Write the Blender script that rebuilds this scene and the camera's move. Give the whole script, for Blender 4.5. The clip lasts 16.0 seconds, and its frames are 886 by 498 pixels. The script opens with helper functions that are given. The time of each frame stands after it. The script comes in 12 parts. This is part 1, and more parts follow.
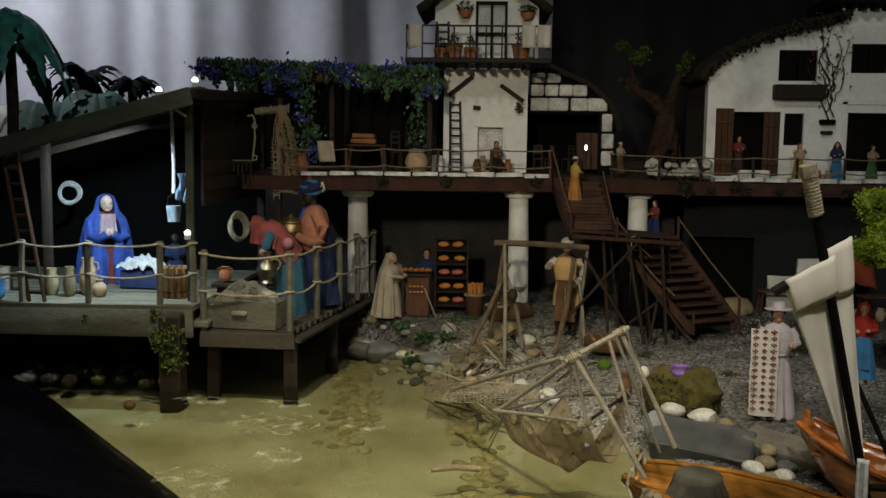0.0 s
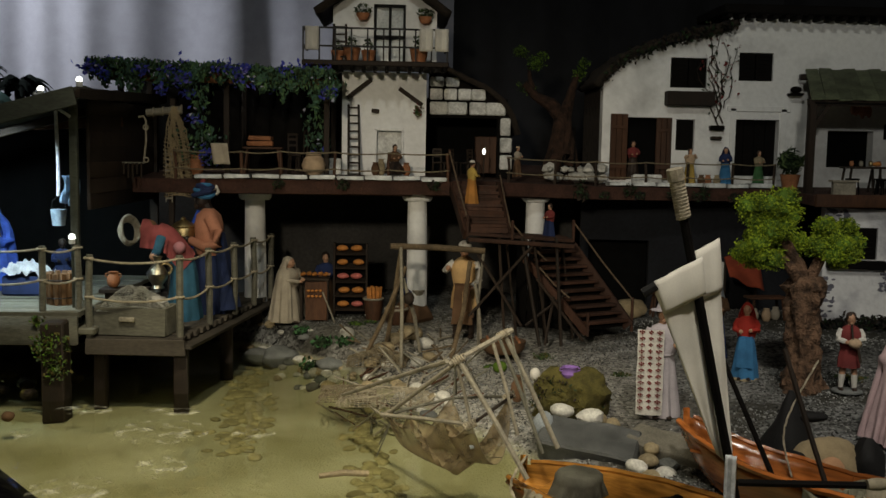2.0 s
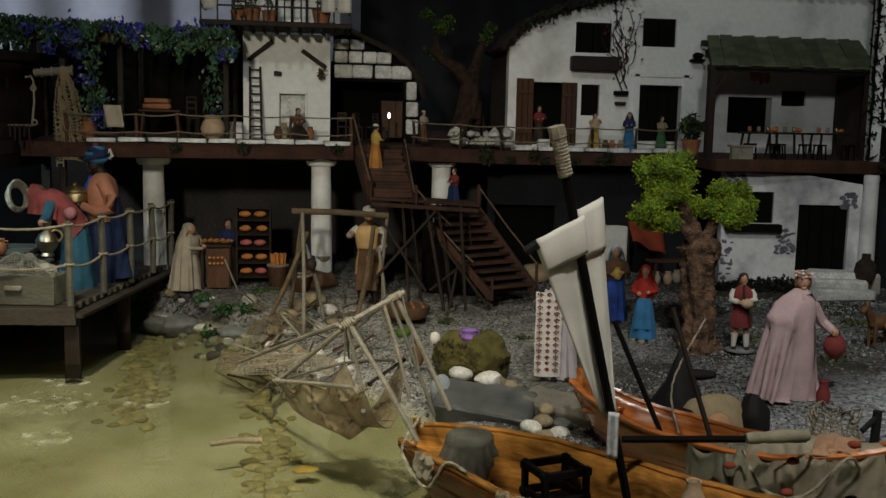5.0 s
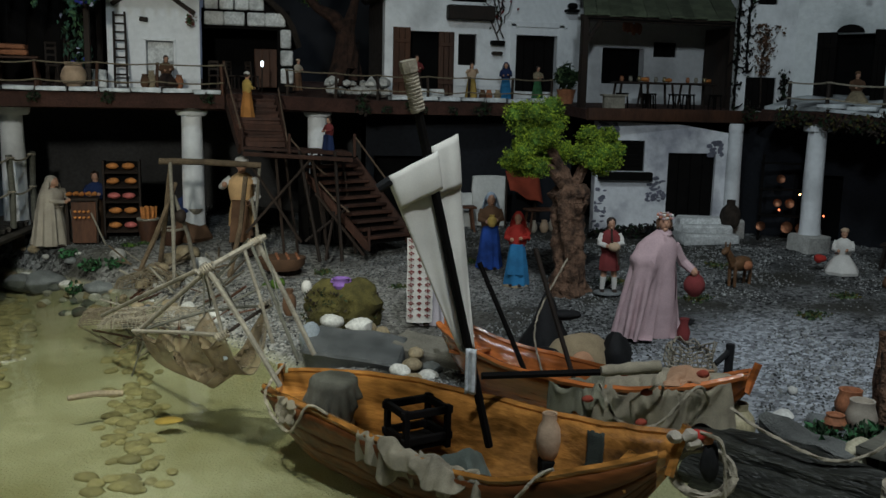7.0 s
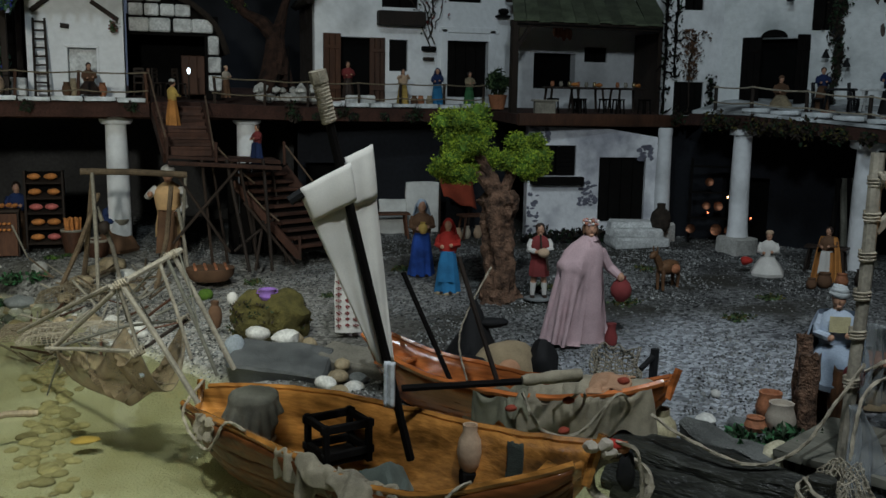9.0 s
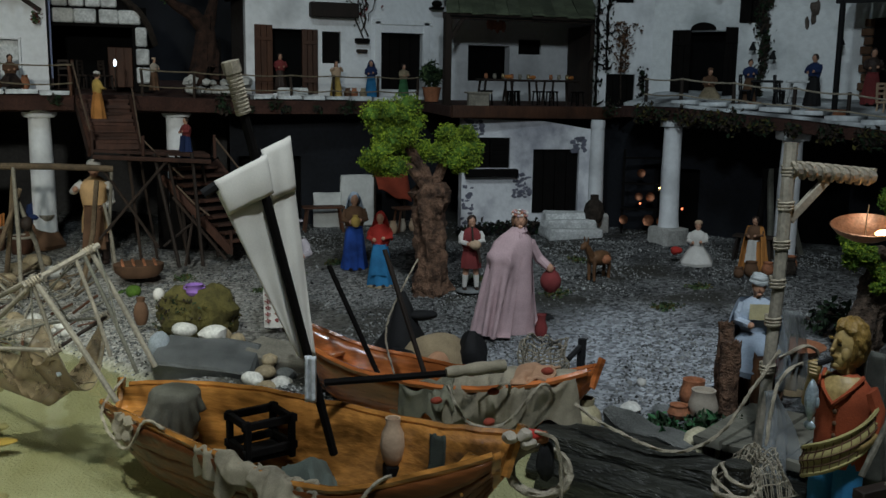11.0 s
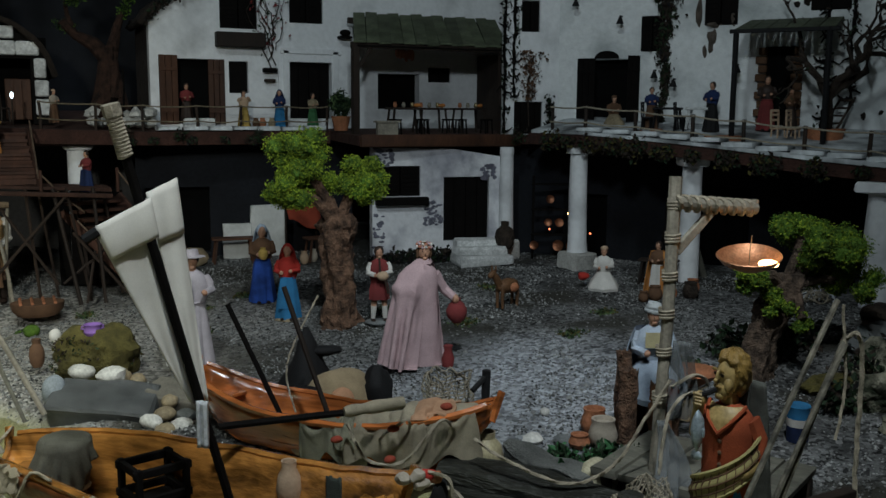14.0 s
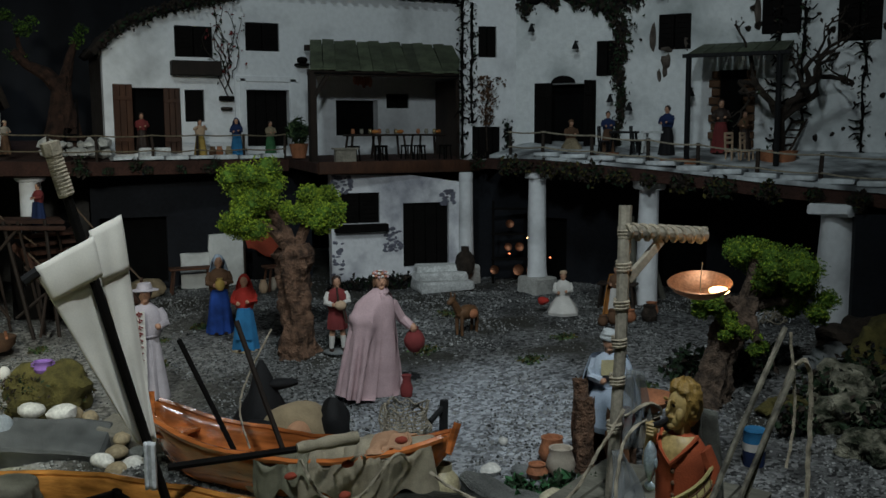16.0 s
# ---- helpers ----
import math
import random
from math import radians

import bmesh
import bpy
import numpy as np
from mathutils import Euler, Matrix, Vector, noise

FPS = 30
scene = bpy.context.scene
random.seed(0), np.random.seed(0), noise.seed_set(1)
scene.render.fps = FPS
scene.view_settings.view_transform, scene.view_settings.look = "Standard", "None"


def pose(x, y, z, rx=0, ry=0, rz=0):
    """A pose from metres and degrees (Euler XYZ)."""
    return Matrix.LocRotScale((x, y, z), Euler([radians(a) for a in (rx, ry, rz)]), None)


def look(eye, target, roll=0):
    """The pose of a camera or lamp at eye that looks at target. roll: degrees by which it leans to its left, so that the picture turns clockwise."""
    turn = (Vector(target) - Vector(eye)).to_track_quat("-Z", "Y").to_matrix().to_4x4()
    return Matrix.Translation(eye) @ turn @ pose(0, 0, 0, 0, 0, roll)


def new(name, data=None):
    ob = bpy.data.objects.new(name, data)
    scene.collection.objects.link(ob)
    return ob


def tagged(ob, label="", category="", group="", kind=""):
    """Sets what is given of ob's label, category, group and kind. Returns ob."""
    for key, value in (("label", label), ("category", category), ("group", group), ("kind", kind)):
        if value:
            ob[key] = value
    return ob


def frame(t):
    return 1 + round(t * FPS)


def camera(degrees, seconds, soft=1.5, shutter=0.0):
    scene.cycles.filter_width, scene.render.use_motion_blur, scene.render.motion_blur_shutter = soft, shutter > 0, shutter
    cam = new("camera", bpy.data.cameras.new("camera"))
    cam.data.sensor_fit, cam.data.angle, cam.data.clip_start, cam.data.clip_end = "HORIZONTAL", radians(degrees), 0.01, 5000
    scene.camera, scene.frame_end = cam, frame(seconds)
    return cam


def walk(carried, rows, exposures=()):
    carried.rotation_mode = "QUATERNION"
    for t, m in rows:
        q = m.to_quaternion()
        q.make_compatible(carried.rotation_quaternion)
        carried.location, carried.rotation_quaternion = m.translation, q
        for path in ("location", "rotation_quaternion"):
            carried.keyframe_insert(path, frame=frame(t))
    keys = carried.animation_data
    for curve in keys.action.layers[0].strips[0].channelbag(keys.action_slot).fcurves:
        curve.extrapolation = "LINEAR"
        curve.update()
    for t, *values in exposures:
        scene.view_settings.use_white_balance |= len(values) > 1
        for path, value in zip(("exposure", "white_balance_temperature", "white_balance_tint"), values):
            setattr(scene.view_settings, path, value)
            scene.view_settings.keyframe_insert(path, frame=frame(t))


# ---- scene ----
cam = camera(50.4, 16.0, soft=1.5)
PATH = [
    (0, (0.088, -0.132, 0.449), (0.019, 1.856, 0.244), 0.7),
    (0.5, (0.097, -0.129, 0.447), (0.068, 1.86, 0.238), 0.8),
    (1, (0.111, -0.129, 0.45), (0.124, 1.861, 0.252), 0.9),
    (1.5, (0.12, -0.128, 0.448), (0.17, 1.861, 0.249), 1.0),
    (2, (0.128, -0.127, 0.448), (0.237, 1.861, 0.254), 1.0),
    (2.5, (0.139, -0.124, 0.449), (0.299, 1.86, 0.261), 1.0),
    (3, (0.147, -0.123, 0.447), (0.338, 1.858, 0.248), 0.8),
    (3.5, (0.156, -0.117, 0.444), (0.397, 1.857, 0.233), 1.1),
    (4, (0.163, -0.111, 0.44), (0.414, 1.861, 0.214), 1.0),
    (6.3, (0.19, -0.12, 0.426), (0.58, 1.818, 0.119), 1.1),
    (6.5, (0.196, -0.12, 0.422), (0.618, 1.809, 0.104), 1.0),
    (7, (0.213, -0.116, 0.414), (0.699, 1.795, 0.081), 1.3),
    (7.5, (0.222, -0.111, 0.417), (0.742, 1.79, 0.08), 1.2),
    (8, (0.232, -0.111, 0.419), (0.783, 1.784, 0.09), 1.1),
    (10.3, (0.259, -0.115, 0.422), (0.913, 1.747, 0.097), 0.8),
    (10.5, (0.262, -0.115, 0.422), (0.93, 1.742, 0.097), 0.8),
    (11, (0.273, -0.116, 0.419), (0.974, 1.727, 0.083), 0.9),
    (11.5, (0.28, -0.114, 0.418), (0.993, 1.723, 0.076), 0.9),
    (12, (0.284, -0.112, 0.42), (1.023, 1.716, 0.084), 0.9),
    (12.5, (0.29, -0.116, 0.424), (1.05, 1.705, 0.095), 0.4),
    (13, (0.296, -0.118, 0.428), (1.102, 1.683, 0.1), 0.5),
    (13.5, (0.3, -0.12, 0.432), (1.127, 1.675, 0.123), 0.4),
    (14, (0.306, -0.126, 0.437), (1.152, 1.663, 0.146), 0.4),
    (14.5, (0.309, -0.128, 0.441), (1.167, 1.658, 0.171), 0.2),
    (15, (0.314, -0.127, 0.442), (1.19, 1.65, 0.17), 0.0),
    (15.5, (0.32, -0.127, 0.445), (1.22, 1.64, 0.187), 0.0),
    (16, (0.325, -0.127, 0.448), (1.235, 1.637, 0.201), -0.3),
]
walk(cam, [(t, look(eye, target, roll)) for t, eye, target, roll in PATH], exposures=[(0, -0.72, 7900, 5), (4, -0.68, 7700, 6), (7, -0.65, 6000, 1), (11, -0.6, 5950, 1), (16, -0.62, 6100, 0)])

# ---- world and lamps: a dark hall; its lamps are unseen, some added as fill ----
world = bpy.data.worlds.new("world")
scene.world = world
world.use_nodes = True
world.node_tree.nodes["Background"].inputs[0].default_value = (0.35, 0.42, 0.5, 1)
world.node_tree.nodes["Background"].inputs[1].default_value = 0.0009
scene.view_settings.exposure = 0.0


def area(name, eye, target, size, watts, colour, spread=180):
    d = bpy.data.lights.new(name, "AREA")
    d.shape, d.size, d.energy, d.color, d.spread = "DISK", size, watts, colour, radians(spread)
    ob = new(name, d)
    ob.matrix_world = look(eye, target)
    return ob


def spot(name, eye, target, watts, colour, angle, blend=0.6, radius=0.03):
    d = bpy.data.lights.new(name, "SPOT")
    d.energy, d.color, d.spot_size, d.spot_blend, d.shadow_soft_size = watts, colour, radians(angle), blend, radius
    ob = new(name, d)
    ob.matrix_world = look(eye, target)
    return ob


def point(name, at, watts, colour, radius=0.006):
    d = bpy.data.lights.new(name, "POINT")
    d.energy, d.color, d.shadow_soft_size = watts, colour, radius
    ob = new(name, d)
    ob.location = at
    return ob


area("hall_light", (0.1, 0.1, 1.9), (0.5, 1.8, 0.25), 0.16, 11.3, (0.9, 0.96, 1.0))
# House, front and yard spots are added fills, with no such source seen.
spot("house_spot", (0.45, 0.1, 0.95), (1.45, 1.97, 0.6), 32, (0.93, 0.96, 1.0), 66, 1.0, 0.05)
spot("hall_front_light", (-0.25, -0.4, 0.9), (0.2, 1.95, 0.17), 108, (1.0, 0.93, 0.83), 39, 1.0, 0.06)
spot("yard_spot", (0.6, 0.05, 1.65), (0.82, 0.98, 0.03), 92, (0.98, 0.96, 0.97), 56, 1.0, 0.05)
spot("curtain_spot", (-1.55, 2.1, 1.6), (-1.0, 2.72, 0.75), 180, (0.8, 0.86, 1.0), 80, 0.9, 0.05)
spot("hut_spot", (-0.6, 1.63, 0.5), (-0.69, 1.84, 0.16), 17.0, (0.55, 0.78, 1.0), 120, 0.8, 0.01)
spot("water_spot", (-0.15, 0.6, 1.8), (-0.15, 1.25, 0.0), 165, (1.0, 0.95, 0.78), 50, 1.0, 0.06)

# ---- helpers for meshes ----
from mathutils.bvhtree import BVHTree
R = random.Random(7)


def put(bm, name, material, parent=None, label="", smooth=True, mats=None):
    me = bpy.data.meshes.new(name)
    bm.to_mesh(me)
    bm.free()
    for m in mats or [material]:
        me.materials.append(m)
    if smooth:
        me.polygons.foreach_set("use_smooth", [True] * len(me.polygons))
        me.set_sharp_from_angle(angle=radians(38))
    ob = new(name, me)
    if parent:
        ob.parent = parent
    if label:
        ob["label"] = label
    return ob


def part(name, bm, material, parent, label="", smooth=True):
    return put(bm, name, material, parent, label, smooth)


def base(name, at, label, category, group="", kind="", yaw=0, rx=0, ry=0, scale=1):
    e = new(name)
    e.empty_display_size = 0.02
    e.matrix_world = pose(*at, rx, ry, yaw) @ Matrix.Scale(scale, 4)
    return tagged(e, label, category, group, kind)


def solid(name, bm, material, label, category, group="", kind="", at=None, yaw=0, smooth=True, mats=None):
    ob = put(bm, name, material, None, "", smooth, mats)
    if at:
        ob.matrix_world = pose(*at, 0, 0, yaw)
    return tagged(ob, label, category, group, kind)


def B():
    return bmesh.new()


def box(bm, c, s, rot=(0, 0, 0), bevel=0.0, jit=0.0, mi=0):
    m = pose(*c, *rot) @ Matrix.Diagonal((*s, 1))
    vs = bmesh.ops.create_cube(bm, size=1, matrix=m)["verts"]
    fs = list({f for v in vs for f in v.link_faces})
    if bevel:
        es = list({e for v in vs for e in v.link_edges})
        out = bmesh.ops.bevel(bm, geom=es, offset=bevel, segments=1, affect="EDGES", profile=0.5)
        fs = list({f for f in fs if f.is_valid} | set(out["faces"]))
        vs = list({v for f in fs for v in f.verts})
    if jit:
        for v in vs:
            v.co += Vector((R.uniform(-jit, jit), R.uniform(-jit, jit), R.uniform(-jit, jit)))
    for f in fs:
        f.material_index = mi
    return bm


def beam(bm, p0, p1, w, h, bevel=0.0, jit=0.0, mi=0, roll=0):
    """A squared timber from p0 to p1."""
    p0, p1 = Vector(p0), Vector(p1)
    d = p1 - p0
    q = d.to_track_quat("Z", "Y").to_matrix().to_4x4()
    m = Matrix.Translation((p0 + p1) / 2) @ q @ pose(0, 0, 0, 0, 0, roll) @ Matrix.Diagonal((w, h, d.length, 1))
    vs = bmesh.ops.create_cube(bm, size=1, matrix=m)["verts"]
    fs = list({f for v in vs for f in v.link_faces})
    if bevel:
        es = list({e for v in vs for e in v.link_edges})
        out = bmesh.ops.bevel(bm, geom=es, offset=bevel, segments=1, affect="EDGES", profile=0.5)
        fs = list({f for f in fs if f.is_valid} | set(out["faces"]))
    if jit:
        for v in {v for f in fs for v in f.verts}:
            v.co += Vector((R.uniform(-jit, jit), R.uniform(-jit, jit), R.uniform(-jit, jit)))
    for f in fs:
        f.material_index = mi
    return bm


def rings(bm, loops, mi=0, cap=True, close=True):
    """A skin over rings of points."""
    vv = [[bm.verts.new(p) for p in l] for l in loops]
    n = len(vv[0])
    for a, b in zip(vv, vv[1:]):
        for i in range(n if close else n - 1):
            j = (i + 1) % n
            f = bm.faces.new((a[i], a[j], b[j], b[i]))
            f.material_index = mi
    if cap and close:
        for l, rev in ((vv[0], True), (vv[-1], False)):
            f = bm.faces.new(l[::-1] if rev else l)
            f.material_index = mi
    return vv


def lathe(bm, profile, n=16, c=(0, 0, 0), sx=1, sy=1, mi=0, wob=None, m=None):
    """profile: (radius, z) pairs from below."""
    loops = []
    for r, z in profile:
        l = []
        for i in range(n):
            a = 2 * math.pi * i / n
            k = wob(a, z) if wob else 1
            p = Vector((c[0] + r * k * sx * math.cos(a), c[1] + r * k * sy * math.sin(a), c[2] + z))
            l.append(m @ p if m else p)
        loops.append(l)
    return rings(bm, loops, mi)


def tube(bm, pts, r, n=6, mi=0, taper=None, rough=0.0):
    """A round rod or rope along points."""
    pts = [Vector(p) for p in pts]
    loops = []
    up = Vector((0.13, 0.21, 1)).normalized()
    for i, p in enumerate(pts):
        d = (pts[min(i + 1, len(pts) - 1)] - pts[max(i - 1, 0)]).normalized()
        a = d.cross(up)
        if a.length < 0.1:
            a = d.cross(Vector((1, 0, 0)))
        a.normalize()
        b = d.cross(a)
        rr = r if taper is None else r + (taper - r) * i / (len(pts) - 1)
        rr *= 1 + (R.uniform(-rough, rough) if rough else 0)
        loops.append([p + rr * (math.cos(t) * a + math.sin(t) * b) for t in [2 * math.pi * k / n for k in range(n)]])
    rings(bm, loops, mi)
    return bm


def sag(p0, p1, drop, n=9):
    p0, p1 = Vector(p0), Vector(p1)
    return [p0.lerp(p1, i / (n - 1)) - Vector((0, 0, drop * 4 * (i / (n - 1)) * (1 - i / (n - 1)))) for i in range(n)]


def ball(bm, c, r, s=(1, 1, 1), u=12, v=8, mi=0, rot=(0, 0, 0)):
    m = pose(*c, *rot) @ Matrix.Diagonal((r * s[0], r * s[1], r * s[2], 1))
    vs = bmesh.ops.create_uvsphere(bm, u_segments=u, v_segments=v, radius=1, matrix=m)["verts"]
    for f in {f for x in vs for f in x.link_faces}:
        f.material_index = mi
    return vs


def ring(bm, c, r, t, rot=(0, 0, 0), n=18, k=6, mi=0, wob=0.0):
    m = pose(*c, *rot)
    loops = []
    for i in range(n + 1):
        a = 2 * math.pi * i / n
        rr = r * (1 + wob * math.sin(3 * a + r * 900))
        loops.append([m @ Vector(((rr + t * math.cos(b)) * math.cos(a), (rr + t * math.cos(b)) * math.sin(a), t * math.sin(b))) for b in [2 * math.pi * j / k for j in range(k)]])
    rings(bm, loops, mi, cap=False)


def helix(bm, p0, p1, r, t, turns, mi=0, n=10):
    """Cord wound round a rod from p0 to p1."""
    p0, p1 = Vector(p0), Vector(p1)
    d = (p1 - p0).normalized()
    a = d.cross(Vector((0.2, 0.9, 0.3))).normalized()
    b = d.cross(a)
    k = int(turns * n)
    tube(bm, [p0.lerp(p1, i / k) + r * (math.cos(2 * math.pi * i / n) * a + math.sin(2 * math.pi * i / n) * b) for i in range(k + 1)], t, 6, mi)
    return bm


def rock(bm, c, s, seed=0, sub=2, rough=0.22, mi=0, yaw=0):
    vs = bmesh.ops.create_icosphere(bm, subdivisions=sub, radius=1)["verts"]
    m = pose(*c, 0, 0, yaw)
    for v in vs:
        p = v.co.copy()
        k = 1 + rough * noise.noise(p * 1.1 + Vector((seed * 3.1, seed * 1.7, seed))) + 0.4 * rough * noise.noise(p * 3.1 + Vector((seed, 5, seed)))
        v.co = m @ Vector((p.x * k * s[0], p.y * k * s[1], p.z * k * s[2]))
    for f in {f for x in vs for f in x.link_faces}:
        f.material_index = mi
    return bm


def sheet(bm, nu, nv, fn, mi=0):
    g = [[bm.verts.new(fn(i / nu, j / nv)) for j in range(nv + 1)] for i in range(nu + 1)]
    for i in range(nu):
        for j in range(nv):
            f = bm.faces.new((g[i][j], g[i + 1][j], g[i + 1][j + 1], g[i][j + 1]))
            f.material_index = mi
    return g


def thick(ob, t, offset=-1):
    md = ob.modifiers.new("thickness", "SOLIDIFY")
    md.thickness, md.offset = t, offset
    return ob


def quads(name, centres, size, mats, parent=None, label="", flat=0.0, long=1.0, hang=False, seed=1):
    """Many small leaves, each a bent quad of two triangles, turned at random."""
    rs = np.random.RandomState(seed)
    n = len(centres)
    a = rs.normal(size=(n, 3))
    a /= np.linalg.norm(a, axis=1)[:, None]
    b = rs.normal(size=(n, 3))
    if hang:
        b = np.tile((0.0, 0, -1.0), (n, 1)) + 0.35 * rs.normal(size=(n, 3))
    b -= (a * b).sum(1)[:, None] * a
    b /= np.linalg.norm(b, axis=1)[:, None]
    s = size * rs.uniform(0.6, 1.3, (n, 1))
    c = np.array(centres)
    nrm = np.cross(a, b)
    v = np.concatenate([c - b * s * long, c + a * s * 0.55 + nrm * s * 0.25, c + b * s * long, c - a * s * 0.55 + nrm * s * 0.25], 1).reshape(-1, 3)
    idx = np.arange(n)[:, None] * 4
    faces = np.concatenate([idx + [[0, 1, 2]], idx + [[0, 2, 3]]], 0)
    me = bpy.data.meshes.new(name)
    me.from_pydata(v.tolist(), [], faces.tolist())
    for m in mats:
        me.materials.append(m)
    if len(mats) > 1:
        pick = rs.randint(0, len(mats), n)
        me.polygons.foreach_set("material_index", np.concatenate([pick, pick]).astype(np.int32))
    ob = new(name, me)
    if parent:
        ob.parent = parent
    if label:
        ob["label"] = label
    return ob


def clump(c, r, n, seed, fill=0.75):
    """Points through the shell of an uneven lump."""
    rs = np.random.RandomState(seed)
    d = rs.normal(size=(n, 3))
    d /= np.linalg.norm(d, axis=1)[:, None]
    k = rs.uniform(fill, 1.0, (n, 1)) * (1 + 0.18 * np.sin(5 * d[:, :1] + seed) * np.cos(4 * d[:, 1:2] + 2 * seed) + 0.1 * np.sin(11 * d[:, 2:3] + seed))
    return np.array(c) + d * k * np.array(r)


def skin_tree(*bms):
    """One search tree over the faces of several meshes."""
    vs, fs = [], []
    for bm in bms:
        bm.verts.index_update()
        o = len(vs)
        vs += [v.co.copy() for v in bm.verts]
        fs += [[o + v.index for v in f.verts] for f in bm.faces]
        bm.free()
    return BVHTree.FromPolygons(vs, fs)


def settle(P, rest, pins, trees, gap, steps, pull, most, floor=None, grip=0.7, bend=0.12, push=(0, 0)):
    """Lets a cloth of n x m points sink onto what lies below, keeping the lengths that it has in rest."""
    P, rest = np.array(P, float), np.array(rest, float)
    V = np.zeros_like(P)
    free = np.ones(P.shape[:2]) if pins is None else 1.0 - pins
    n, m = P.shape[:2]
    links = []
    for di, dj, k in ((1, 0, 1.0), (0, 1, 1.0), (1, 1, 0.6), (1, -1, 0.6), (2, 0, bend), (0, 2, bend)):
        axis, step = (0, di) if di else (1, dj)
        for par in (0, 1):
            idx = np.array([i for i in range((n if axis == 0 else m) - step) if (i // step) % 2 == par])
            if axis == 0:
                ja = np.arange(0, m - dj) if dj >= 0 else np.arange(1, m)
                ga, gb = np.ix_(idx, ja), np.ix_(idx + di, ja + dj)
            else:
                ga, gb = np.ix_(np.arange(n), idx), np.ix_(np.arange(n), idx + dj)
            l = np.linalg.norm(rest[ga] - rest[gb], axis=2)
            wa, wb = free[ga], free[gb]
            links.append((ga, gb, l, k, wa / np.maximum(wa + wb, 1e-6), wb / np.maximum(wa + wb, 1e-6)))
    hold = np.zeros((n, m), bool)
    for s in range(steps):
        V *= 0.96
        V[..., 2] -= pull
        V[..., 0] += push[0]
        V[..., 1] += push[1]
        sp = np.linalg.norm(V, axis=2, keepdims=True)
        V *= np.minimum(1, most / np.maximum(sp, 1e-9))
        Q = P + V * free[..., None]
        for _ in range(8):
            for ga, gb, l, k, wa, wb in links:
                d = Q[gb] - Q[ga]
                ln = np.linalg.norm(d, axis=2)
                c = d * (k * (ln - l) / np.maximum(ln, 1e-9))[..., None]
                Q[ga] += c * wa[..., None]
                Q[gb] -= c * wb[..., None]
        hold[:] = False
        flat = Q.reshape(-1, 3)
        was = P.reshape(-1, 3)
        for i in range(len(flat)):
            for tree in trees:
                a, b = Vector(was[i]), Vector(flat[i])
                w = b - a
                ln = w.length
                if ln > 1e-7:
                    p, nrm, _, d = tree.ray_cast(a, w / ln, ln)
                    if p is not None:
                        flat[i] = p + nrm * (gap * 0.6 if nrm.dot(w) < 0 else -gap * 0.6)
                        b = Vector(flat[i])
                p, _, _, d = tree.find_nearest(b, gap)
                if p is not None and d > 1e-7:
                    flat[i] = p + (b - p) * (gap / d)
                    hold.flat[i] = True
        held = hold.reshape(-1)
        flat[held, :2] += (was[held, :2] - flat[held, :2]) * grip
        Q = flat.reshape(n, m, 3)
        if floor is not None:
            low = Q[..., 2] < floor
            Q[..., 2][low] = floor
            hold |= low
        Q = np.where(free[..., None] > 0, Q, P)
        V = Q - P
        P = Q
    return P


def grid_mesh(P, mi=0, bm=None):
    bm = bm or B()
    g = [[bm.verts.new(q) for q in row] for row in P]
    for a, b in zip(g, g[1:]):
        for i in range(len(a) - 1):
            bm.faces.new((a[i], b[i], b[i + 1], a[i + 1])).material_index = mi
    return bm


